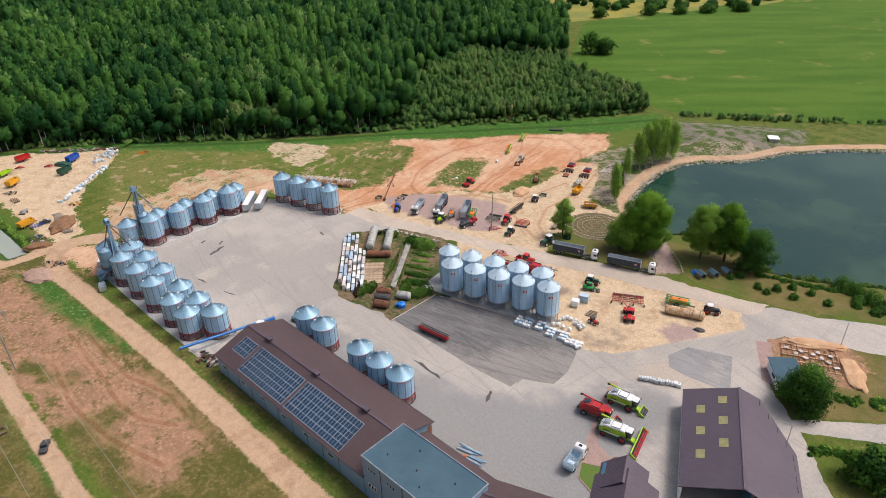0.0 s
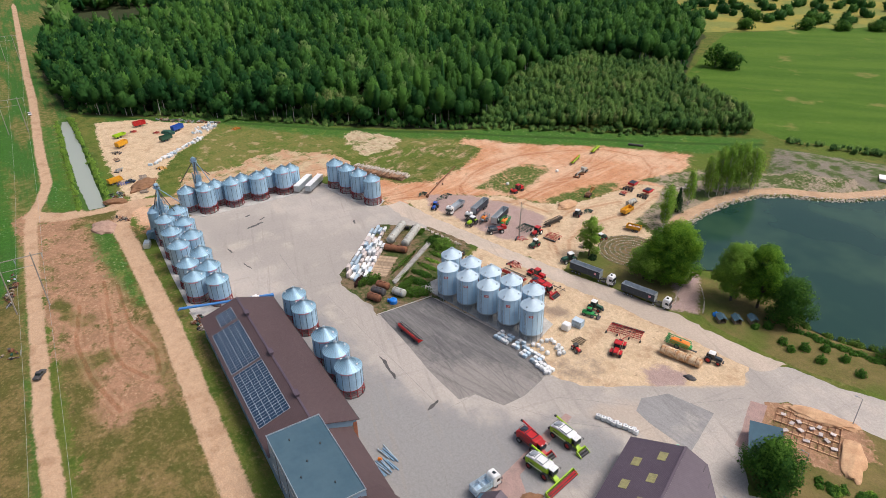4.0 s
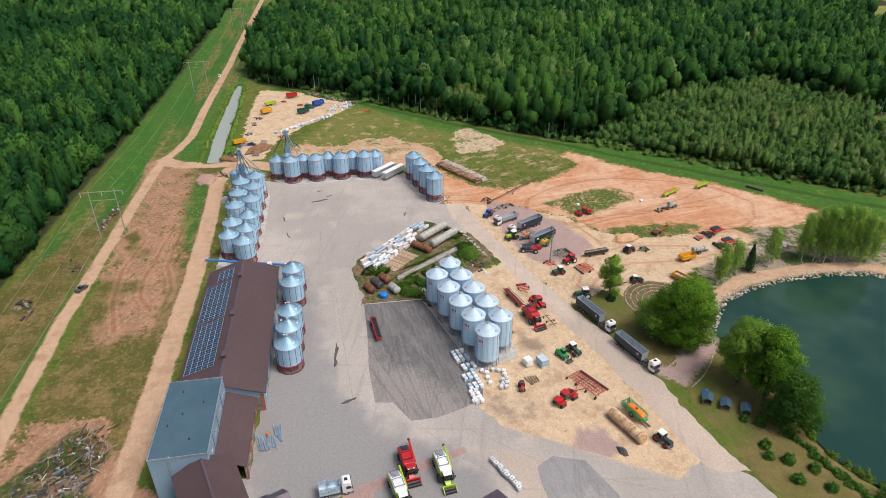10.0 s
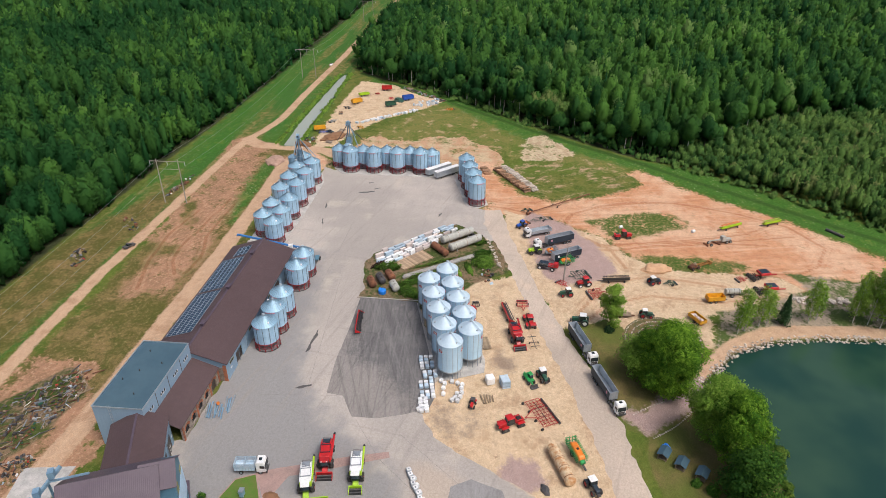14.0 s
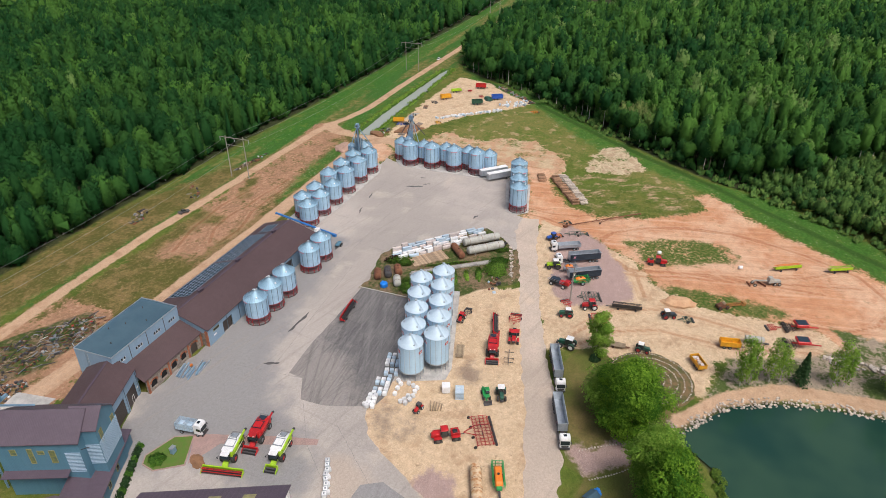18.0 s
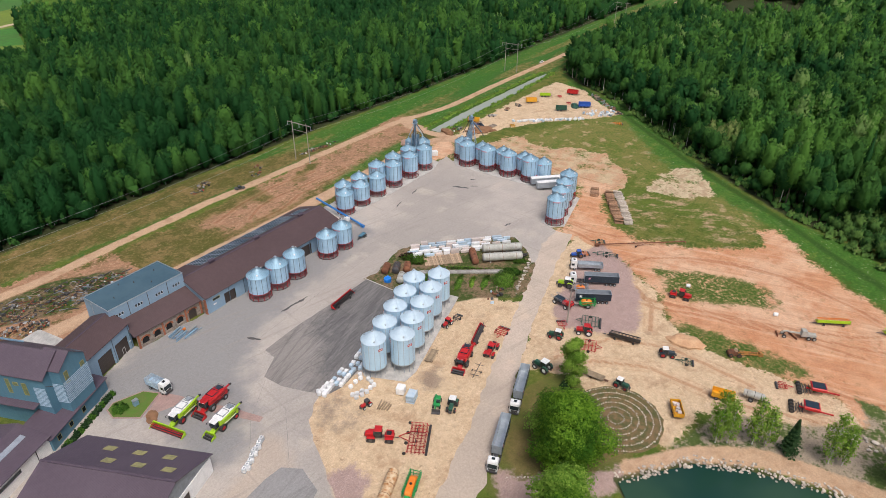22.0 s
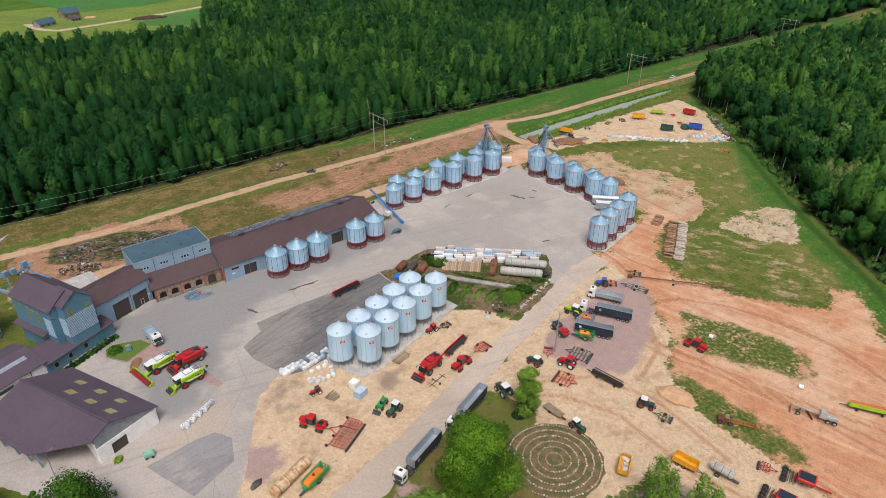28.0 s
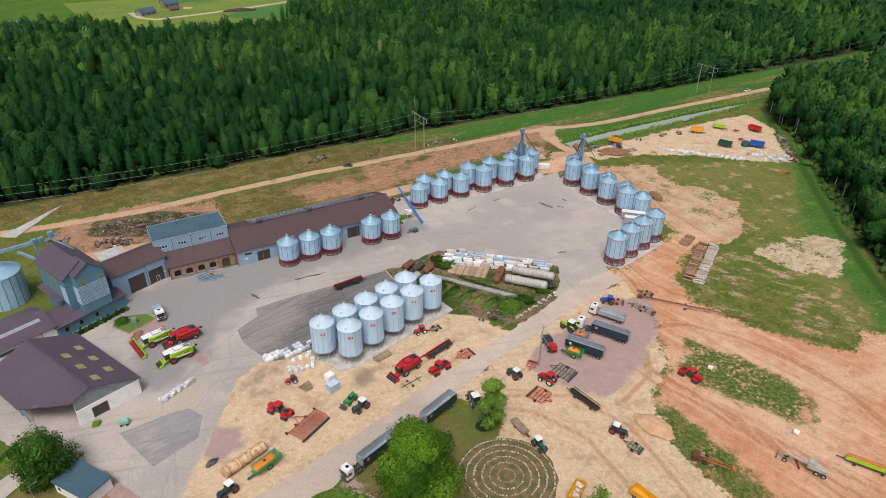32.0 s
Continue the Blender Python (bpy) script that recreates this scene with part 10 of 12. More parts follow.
for x, y, z in ((-140.2, 172.4, 14.5),):
    dt = thing("bare_trunk", at(x, y, 0), "thin bare dead tree trunk among machines", "dead tree")
    bm = bmesh.new()
    rod(bm, (0, 0, 0), (0.15, 0.1, z * 0.6), 0.3, 8, 0.2)
    rod(bm, (0.15, 0.1, z * 0.6), (0.1, 0.3, z), 0.2, 7, 0.05)
    part("trunk", bm, M["pole"], dt)
    bm = bmesh.new()
    for k in range(16):
        a = rnd.uniform(0, 6.28)
        zz = rnd.uniform(z * 0.5, z * 0.95)
        L = rnd.uniform(1.2, 2.6) * (1.25 - zz / z * 0.7)
        b1 = Vector((0.12 + math.cos(a) * L * 0.6, 0.2 + math.sin(a) * L * 0.6, zz + L * 0.55))
        rod(bm, (0.12, 0.2, zz), b1, 0.055, 5, 0.03)
        for s in (-0.5, 0.5):
            rod(bm, b1, b1 + Vector((math.cos(a + s), math.sin(a + s), 0.9)) * L * 0.45, 0.03, 4, 0.012)
    part("branch_top", bm, M["pole"], dt)
# bales, boxes and odds and ends
for x, y in ((-181.0, 197.2), (-180.0, 224.4)):
    b_ = thing("wrapped_bale", at(x, y, 20), "single white wrapped bale on the field", "bale", "wrapped bales")
    bm = bmesh.new()
    rod(bm, (0, -0.6, 0.62), (0, 0.6, 0.62), 0.62, 18)
    bmesh.ops.bevel(bm, geom=list(bm.edges), offset=0.06, segments=1, affect="EDGES")
    part("wrap", bm, M["bag"], b_, smooth=True)
pt = thing("culvert_pipe", at(-183.5, 278.0, 35), "black culvert pipe lying at the field edge", "pipe")
bm = bmesh.new()
lathe(bm, [(0.55, -3.6), (0.55, 3.6), (0.48, 3.6), (0.48, -3.6), (0.55, -3.6)], 18)
part("tube", bm, M["dark_steel"], pt, m=pose(0, 0, 0.55, 0, 90, 0))
pl_ = thing("timber_pallet_stack", at(-103.6, 147.4, 14), "low stack of weathered boards on sand", "boards")
bm = bmesh.new()
box(bm, (0, 0, 0.5), (5.6, 0.28, 0.12))
first = part("board", bm, M["wood"], pl_, m=pose(0, -1.0, 0))
for k in range(1, 8):
    again(first, pose(0, -1.0 + k * 0.3, 0))
bm = bmesh.new()
for x in (-2, 2):
    box(bm, (x, 0.05, 0.22), (0.2, 2.3, 0.44))
part("bearer", bm, M["rust"], pl_)
tb = thing("timber_beams", at(-80.5, 148.6, 10), "loose weathered timber beams on sand", "timber")
for k in range(5):
    bm = bmesh.new()
    box(bm, (0, k * 0.7 - 1.2, 0.18), (3.6 - k * 0.3, 0.3, 0.25), rnd.uniform(-14, 14))
    part("beam", bm, M["wood"], tb)
ar = thing("field_roller", at(-105.4, 161.4, 12), "thin dark trailed roller frame on sand", "implement")
bm = bmesh.new()
bar(bm, (-3.6, 0, 0.6), (3.4, 0, 0.6), 0.14, 0.14)
for x in (-2.5, 0.2, 2.0):
    bar(bm, (x, -1.3, 0.5), (x, 1.3, 0.5), 0.12, 0.12)
part("frame", bm, M["dark_steel"], ar)
for s in (-1, 1):
    wheel(ar, 0.2, s * 1.3, 0.32, 0.2, "dark_steel")
sb = thing("steel_beams", at(-69.5, 79.8, 12), "galvanised steel sections lying before the stone porch", "steel sections")
for k in range(13):
    bm = bmesh.new()
    box(bm, (rnd.uniform(-1.0, 1.0) - (2.4 if k > 8 else 0), k * 0.5 - 2.4, 0.15 + 0.2 * (k % 2)), (rnd.uniform(3.6, 6.2), 0.3, 0.26), rnd.uniform(-6, 6))
    part("section", bm, M["blue_steel" if k % 3 else "galv"], sb)
om = thing("cement_mixer", at(-71.6, 79.6, 30), "small orange cement mixer among steel sections", "mixer")
bm = bmesh.new()
rod(bm, (-0.3, 0, 0.7), (0.5, 0, 1.1), 0.45, 12, 0.25)
part("drum", bm, M["orange"], om)
bm = bmesh.new()
bar(bm, (-0.5, -0.3, 0), (0, 0, 0.8), 0.07, 0.07)
bar(bm, (0.5, 0.3, 0), (0, 0, 0.8), 0.07, 0.07)
part("stand", bm, M["dark_steel"], om)
mc = thing("mint_compressor", at(-36.6, 139.4, -10), "small mint green mobile compressor on wheels", "compressor")
part("hood", hull([(-1.2, 0.5), (1.2, 0.5), (1.2, 1.3), (0.9, 1.6), (-0.9, 1.6), (-1.2, 1.3)], 1.4, 0.06), mat("mint_green_paint", (0.25, 0.52, 0.38), (0.18, 0.40, 0.30), 0.8, 0.5), mc)
for x in (-0.7, 0.7):
    for s in (-1, 1):
        wheel(mc, x, s * 0.75, 0.3, 0.2, "rust")
M["pink_paving"] = mat("pinkish_paving", (0.38, 0.25, 0.22), (0.31, 0.215, 0.19), 0.5, 0.9, bump=0.3, fine=0.2)
# raised planter with kerb and bin by the combines
gi = thing("planted_island", pose(0, 0, 0), "kerbed patch of grass on the yard", "planter")
ring = [(-41.8, 90.2), (-49.0, 92.7), (-50.9, 96.9), (-42.7, 100.7), (-38.8, 95.0), (-39.5, 91.4)]
bm = bmesh.new()
prism(bm, ring, 0.0, 0.16)
part("turf", bm, mat("short_green_turf", (0.085, 0.165, 0.02), (0.11, 0.15, 0.03), 0.6, 0.95, bump=0.6), gi)
bm = bmesh.new()
for (ax, ay), (bx, by) in zip(ring, ring[1:] + ring[:1]):
    bar(bm, (ax, ay, 0.1), (bx, by, 0.1), 0.3, 0.26)
part("kerb", bm, M["pink_paving"], gi, "pinkish grey paved kerb")
bn = thing("litter_bin", at(-44.8, 95.9, 0, 0.16), "blue-grey bin standing in grass", "bin")
bm = bmesh.new()
box(bm, (0, 0, 0.9), (1.3, 1.0, 1.6))
bmesh.ops.bevel(bm, geom=list(bm.edges), offset=0.08, segments=1, affect="EDGES")
part("body", bm, M["blue_steel"], bn)
bm = bmesh.new()
box(bm, (0, 0, 1.78), (1.4, 1.1, 0.14))
part("lid", bm, M["grey_steel"], bn)
tagged(sheet("paving_strip", [(-51.4, 96.6), (-53.2, 101.5), (-58.4, 118), (-60.4, 126), (-58.6, 126.5), (-51.0, 104.5), (-43.2, 101.2)], 0.05, M["pink_paving"], wobble=0.15), "pinkish paved strip crossing the yard", "pavement", kind="structure")
tagged(sheet("paving_strip", [(-31, 152.5), (-33, 157.5), (-38.5, 168.5), (-35, 170.5), (-30, 159.5), (-27.5, 153)], 0.05, M["pink_paving"], wobble=0.15), "pinkish paving beside the gatehouse", "pavement", kind="structure")

# the storage lot at the edge of the forest
box_trailer(at(-281.0, 51.5, 110), "orange-yellow tipping trailer at the lot's edge", "yellow", 6.2, 2.5, 2.6, group="trailers on the lot")
box_trailer(at(-330.4, 61.4, 128), "yellow tipping trailer on the sandy lot", "yellow", 6.4, 2.5, 3.0, group="trailers on the lot")
box_trailer(at(-326.6, 82.6, 115), "dark green tipping trailer on the sandy lot", "dkgreen", 6.4, 2.5, 3.0, group="trailers on the lot")
box_trailer(at(-340.0, 91.2, 120), "deep blue tipping trailer on the sandy lot", "blue", 6.8, 2.5, 3.2, group="trailers on the lot")
box_trailer(at(-359.8, 74.8, 100), "dark red tipping trailer on the sandy lot", "red", 6.6, 2.5, 3.0, group="trailers on the lot")
box_trailer(at(-346.4, 62.6, 120), "yellow-green flat trailer on the sandy lot", "lime", 6.6, 2.5, 2.0, group="trailers on the lot")
frame_implement(at(-350.6, 70.4, 30), 2.4, 2.0, "upright orange-red frame on the lot", "red", name="implement_frame", rows=4, wheels=False)
frame_implement(at(-341.4, 80.6, 30), 2.4, 2.2, "tall orange-red implement frame on the lot", "red", name="implement_frame", rows=4, wheels=False)
heap("brush_mound", -338.5, 86.0, 4.4, 2.4, 1.7, M["dkgreen"], "heap of dark green netting on the lot", ang=40, seed=14)
for k in range(46):
    u = rnd.random()
    put(bag_b if k % 4 else blk_b, -293.0 - 27 * u + rnd.uniform(-1.2, 1.2), 69.0 + 30 * u + rnd.uniform(-1.2, 1.2), 0.02, rnd.uniform(0, 180), "crumpled white wrap bundle at the lot's edge", "wrap bundle", "white wrap bundles")
for k in range(34):
    u, v = rnd.random(), rnd.random()
    put(bag_a if k % 3 else blk_b, -325.0 - 7 * v + rnd.uniform(-1, 1) - 8 * u, 96.0 + 15 * u, 0.02 + (1.0 if k > 24 else 0), rnd.uniform(0, 90), "stacked white bulk bag at the lot's corner", "bag", "bags on the lot")
for k, (x, y) in enumerate(((-287, 72.6), (-277.5, 54), (-295.6, 55.0), (-311, 56), (-321, 57.4), (-323.2, 118.6))):
    frame_implement(at(x, y, 40 + 50 * k), 2.4, 3.0, "old disused machine part on the sandy lot", ("yellow", "blue", "galv", "rust", "dark_steel", "orange")[k], name="scrap_machine", rows=4, wheels=k % 2 == 0)
jl = thing("scrap_line", pose(0, 0, 0), "line of rusty scrap and timber at the forest edge", "scrap")
for k in range(60):
    u = rnd.random()
    bm = bmesh.new()
    box(bm, (0, 0, 0.3), (rnd.uniform(0.8, 3.4), rnd.uniform(0.3, 1.2), rnd.uniform(0.3, 0.9)))
    part("scrap_piece", bm, M[rnd.choice(("rust", "wood", "dark_steel", "grey_steel", "log"))], jl, m=pose(-366 + 27 * u + rnd.uniform(-1.5, 1.5), 86 + 28 * u + rnd.uniform(-1.5, 1.5), 0, 0, rnd.uniform(-15, 15), rnd.uniform(0, 180)))


# scrap yard behind the annex
def scrap_yard(cx, cy, rx, ry, n, ang, label, seed):
    r = random.Random(seed)
    t = thing("scrap_heap", at(cx, cy, ang, 0), label, "scrap", "scrap heaps")
    size = 0.55 if n > 70 else 0.8
    cols = ("rust", "dark_steel", "grey_steel", "galv", "wood", "concrete_old", "rubber", "white", "bag_blue", "dkgreen", "red", "log")
    wts = (14, 14, 4, 1, 6, 3, 10, 0.7, 0.7, 2, 0.5, 4)
    for k in range(n):
        a, q = r.uniform(0, 6.28), math.sqrt(r.random())
        x, y = rx * q * math.cos(a), ry * q * math.sin(a)
        c = r.choices(cols, wts)[0]
        bm = bmesh.new()
        form = r.random()
        if form < 0.3:
            bar(bm, (-r.uniform(0.8, 2.4), 0, 0.25), (r.uniform(0.8, 2.4), r.uniform(-0.4, 0.4), r.uniform(0.2, 0.9)), r.uniform(0.1, 0.3), r.uniform(0.1, 0.3))
        elif form < 0.5:
            rod(bm, (0, -r.uniform(0.2, 0.6), 0.45), (0, r.uniform(0.2, 0.6), 0.45), r.uniform(0.35, 0.65), 12)
        else:
            box(bm, (0, 0, 0.35), (r.uniform(0.5, 1.9), r.uniform(0.4, 1.3), r.uniform(0.3, 1.0)))
            for v in bm.verts:
                v.co += Vector((r.uniform(-0.2, 0.2), r.uniform(-0.2, 0.2), r.uniform(-0.15, 0.15)))
        part("scrap_piece", bm, M[c], t, m=pose(x, y, r.uniform(0, 0.9) * (1 - q), r.uniform(-14, 14), r.uniform(-14, 14), r.uniform(0, 180)) @ Matrix.Scale(size, 4))
    return t


heap_ob = scrap_yard(-60.5, 31.5, 21.5, 8.0, 300, -18, "sprawling heap of scrap metal, tyres and timber", 1)
rl = random.Random(44)
for tone, count in (("wood", 60), ("dark_steel", 80), ("rust", 60), ("grey_steel", 45)):
    bm = bmesh.new()
    for k in range(count):
        a, q = rl.uniform(0, 6.28), math.sqrt(rl.random()) * rl.uniform(0.8, 1.12)
        x, y, w, d = 23 * q * math.cos(a), 8.8 * q * math.sin(a), rl.uniform(0.3, 1.8), rl.uniform(-1.2, 1.2)
        bar(bm, (x - w, y - d, 0.12), (x + w, y + d, rl.uniform(0.1, 0.5)), rl.uniform(0.08, 0.3), rl.uniform(0.06, 0.25))
    tagged(part("litter", bm, M[tone], heap_ob), "small loose boards and bars", "", kind="stuff")
scrap_yard(-45, 39.5, 7, 4.0, 120, -25, "heap of mixed scrap and rubble by the track", 2)
scrap_yard(-28, 28, 4, 3, 24, 0, "small scrap heap on a grassy patch", 3)
scrap_yard(-150.5, 57.6, 4.4, 2.4, 36, 10, "grey rubble blocks heaped at the hall's end", 4)
scrap_yard(-140, -0.5, 7, 3, 34, 20, "old farm scrap rusting in grass", 5)
scrap_yard(-167, 5, 7, 3, 18, 40, "pale scrap and rubble beside the track", 6)
scrap_yard(-205, 8.6, 12, 1.6, 44, -6, "line of grey rubble below the mast", 7)
scrap_yard(-265, 50, 5, 3, 26, 0, "heap of broken boards and rubble by the ditch", 8)
scrap_yard(-141, 147, 5, 2.4, 16, 10, "odd red and grey machine parts on sand", 9)
scrap_yard(-241, 48, 4.6, 1.2, 24, 35, "dark green broken conveyor by the gravel heap", 10)


def car(m, label, paint):
    t = thing("old_car", m, label, "car")
    part("body", hull([(-2.2, 0.35), (2.2, 0.35), (2.25, 0.8), (1.1, 0.95), (-2.1, 0.98), (-2.25, 0.7)], 1.75, 0.1), M[paint], t)
    part("cabin", hull([(-0.9, 0.95), (1.0, 0.95), (0.35, 1.5), (-0.6, 1.52)], 1.55, 0.06), M["glass"], t)
    part("roof", hull([(-0.62, 1.5), (0.36, 1.49), (0.3, 1.58), (-0.55, 1.6)], 1.5, 0.03), M[paint], t)
    for x in (-1.35, 1.4):
        for s in (-1, 1):
            wheel(t, x, s * 0.78, 0.33, 0.22, "grey_steel")
    return t


car(at(-149.2, 14.0, 150), "dark old pickup standing on the dirt track", "dark_steel")
car(at(-278.4, 57.5, 70), "blue old car beside the sandy lot", "navy")
car(at(-420, 23.5, 2), "small white car on the far dirt track", "white")
bk = thing("concrete_bunker", at(-92, 331, 30), "small pale concrete outlet house in the bank", "bunker")
bm = bmesh.new()
for s in (-1, 1):
    box(bm, (0, s * 2.2, 1.4), (4.4, 0.5, 2.8))
box(bm, (-1.9, 0, 1.4), (0.5, 3.9, 2.8))
part("wall", bm, M["concrete"], bk)
bm = bmesh.new()
box(bm, (0.1, 0, 2.95), (5.0, 5.4, 0.3))
part("roof_slab", bm, M["wall_white"], bk)
# concrete slabs on the ground
for pts, lab in (([(-38.3, 44.5), (-47.6, 42.7), (-49.2, 54.4), (-40.3, 54.0)], "pale concrete slab behind the garage"), ([(-30.5, -4.5), (-26.0, -1.0), (-9.0, 14.0), (-14.0, 17.5)], "long weathered concrete slab in grass")):
    bm = bmesh.new()
    prism(bm, pts, -0.1, 0.16)
    tagged(part("concrete_slab", bm, M["concrete"]), lab, "slab", kind="structure")
# far farmsteads beyond the west woods
def farmhouse(x, y, a, L, w, h, roof, wall, label):
    hs = thing("farmhouse", at(x, y, a, 0.0), label, "house", "far farmsteads")
    bm = bmesh.new()
    box(bm, (0, 0, h / 2), (L, w, h))
    part("wall", bm, M[wall], hs)
    for s in (-1, 1):
        bm = bmesh.new()
        slab(bm, [(-L / 2 - 0.5, s * (w / 2 + 0.6), h - 0.3), (L / 2 + 0.5, s * (w / 2 + 0.6), h - 0.3), (L / 2 + 0.5, 0, h + w * 0.42), (-L / 2 - 0.5, 0, h + w * 0.42)], 0.15)
        part("roof", bm, M[roof], hs)
    for s in (-1, 1):
        bm = bmesh.new()
        v = [bm.verts.new((s * (L / 2 - q), y_, z_)) for q in (0, 0.15) for y_, z_ in ((-w / 2, h), (w / 2, h), (0, h + w * 0.4))]
        bm.faces.new(v[:3])
        bm.faces.new(v[3:])
        for i in range(3):
            bm.faces.new((v[i], v[(i + 1) % 3], v[3 + (i + 1) % 3], v[3 + i]))
        part("gable", bm, M[wall], hs)
    for k in range(3):
        bm = bmesh.new()
        box(bm, (-L / 3 + k * L / 3, w / 2 + 0.02, h * 0.5), (1.2, 0.1, 1.3))
        part("window", bm, M["glass"], hs)


farmhouse(-152, -450, 15, 15, 10, 5.0, "roof_flat", "wood", "far slate-roofed farmhouse beside a field track")
farmhouse(-125, -418, 30, 17, 8, 3.6, "roof_flat", "concrete_old", "far low grey barn beside a field track")
farmhouse(-152, -430, 20, 9, 5, 2.6, "roof_brown2", "wood", "far small brown-roofed shed by the farmhouse")
farmhouse(-21, -395, 5, 17, 9, 5.0, "roof_teal", "wall_white", "far white farmhouse with a turquoise roof")
farmhouse(-4, -398, 5, 8, 6, 3.2, "roof_flat", "wall_white", "far small white shed beside trees")
M["mulch"] = mat("dark_brush_heap", (0.05, 0.032, 0.022), (0.08, 0.05, 0.032), 0.3, 0.95, bump=0.8)
heap("brush_mound", -208, -398, 16, 4.0, 3.0, M["mulch"], "long dark heap of cut brush beside a field track", ang=-8, seed=21)
heap("soil_mound", -166, -436, 5, 3.0, 1.6, M["sandheap"], "small pale soil heap by the farmhouse", ang=0, seed=22)
# lamp posts
for x, y, h in ((-19.8, 181.6, 8.5), (-17.2, 157.0, 7.0), (-18, 132, 7.5)):
    lp = thing("lamp_post", at(x, y, 200, 0), "thin grey steel lamp post", "lamp post", "lamp posts")
    bm = bmesh.new()
    rod(bm, (0, 0, 0), (0, 0, h), 0.1, 8, 0.06)
    part("pole", bm, M["grey_steel"], lp)
    bm = bmesh.new()
    bar(bm, (0, 0, h), (1.2, 0, h + 0.2), 0.07, 0.07)
    box(bm, (1.4, 0, h + 0.2), (0.6, 0.24, 0.12))
    part("lamp_head", bm, M["grey_steel"], lp)

# ---- woods ----
def scatter(poly, spacing, seed, holes=()):
    """Uneven grid of places inside an outline."""
    rng = np.random.default_rng(seed)
    xs, ys = [p[0] for p in poly], [p[1] for p in poly]
    X, Y = np.meshgrid(np.arange(min(xs), max(xs), spacing), np.arange(min(ys), max(ys), spacing))
    x = X.ravel() + rng.uniform(-0.45, 0.45, X.size) * spacing
    y = Y.ravel() + rng.uniform(-0.45, 0.45, X.size) * spacing
    d = edge_dist(poly, x, y)
    keep = d > 0
    for h in holes:
        keep &= edge_dist(h, x, y) < 0
    return x[keep], y[keep], d[keep]


def broad_noise(x, y, s, seed):
    return np.array([noise.noise((a * s, c * s, seed)) for a, c in zip(x, y)])


def crowns(name, x, y, h, r, kind, tint, per, size, material, label, seed, low=None, top=1.2, lobes=11, cuts=0):
    """A stand of trees: each crown a set of leafy boughs round its own stem. kind: 0 round, 1 slender, 2 conifer."""
    rng = np.random.default_rng(seed)
    n = len(x)
    lo = np.where(kind == 2, 0.10, np.where(kind == 1, 0.36, 0.30))
    if low is not None:
        lo = np.where(low < 1, low, lo)
    lo = lo[:, None]
    k = np.arange(lobes)[None, :]
    g = np.clip(((k + 0.6) / lobes) ** (1 / top) + rng.normal(0, 0.03, (n, lobes)), 0.03, 0.99)
    a = k * 2.4 + rng.uniform(0, 6.3, (n, 1)) + rng.normal(0, 0.25, (n, lobes))
    roundp = np.sqrt(np.clip(1 - (2 * g - 0.80) ** 2 / 1.48, 0.015, 1))
    slim = 0.88 * np.sqrt(np.clip(1 - (2 * g - 0.84) ** 2 / 1.40, 0.02, 1))
    cone = np.clip(1.03 - g, 0.03, 1)
    prof = np.where(kind[:, None] == 2, cone, np.where(kind[:, None] == 1, slim, roundp))
    off = r[:, None] * prof * rng.uniform(0.66, 0.96, (n, lobes))
    q = r[:, None] * (0.55 + 0.75 * prof) * rng.uniform(0.7, 1.35, (n, lobes)) / lobes ** 0.42
    z = (lo + (1 - lo) * g) * h[:, None]
    sway = rng.normal(0, 0.3, (n, 2, 1)) * g[:, None, :]
    bough = np.stack([x[:, None] + off * np.cos(a) + sway[:, 0], y[:, None] + off * np.sin(a) + sway[:, 1], z], -1)
    # shading directions tip downwards low in the crown, which darkens its foot
    out = np.stack([np.cos(a) * (0.35 + prof), np.sin(a) * (0.35 + prof), -1.0 + 2.5 * g], -1)
    out[..., 2] += np.where(h < 4.5, 2.2, 0.0)[:, None]
    out /= np.linalg.norm(out, axis=-1, keepdims=True)
    # shade painted into the leaf tint: boughs darker low down, lighter at the top
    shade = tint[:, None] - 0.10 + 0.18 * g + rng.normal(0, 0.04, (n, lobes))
    if cuts:
        # inner body painted a touch darker than its tufts
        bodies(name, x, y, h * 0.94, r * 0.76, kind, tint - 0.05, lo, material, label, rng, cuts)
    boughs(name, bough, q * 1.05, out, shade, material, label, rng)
    if per:
        i = np.arange(per) % lobes
        d = rng.normal(size=(n, per, 3)) + 0.75 * out[:, i] + np.array([0, 0, 0.25])
        d /= np.linalg.norm(d, axis=-1, keepdims=True)
        c = bough[:, i] + d * (q[:, i] * rng.uniform(0.85, 1.3, (n, per)))[..., None] * np.array([1, 1, 1.25])
        soft = 0.75 * d + 0.5 * out[:, i] + rng.normal(0, 0.14, (n, per, 3))
        s = size * rng.uniform(0.55, 1.4, (n, per)) * np.sqrt(r[:, None] / 2.6)
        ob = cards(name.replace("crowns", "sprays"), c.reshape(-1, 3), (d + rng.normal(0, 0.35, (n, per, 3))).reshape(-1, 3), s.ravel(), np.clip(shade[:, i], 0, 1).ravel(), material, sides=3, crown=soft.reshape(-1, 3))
        tagged(ob, label, "forest", kind="stuff")


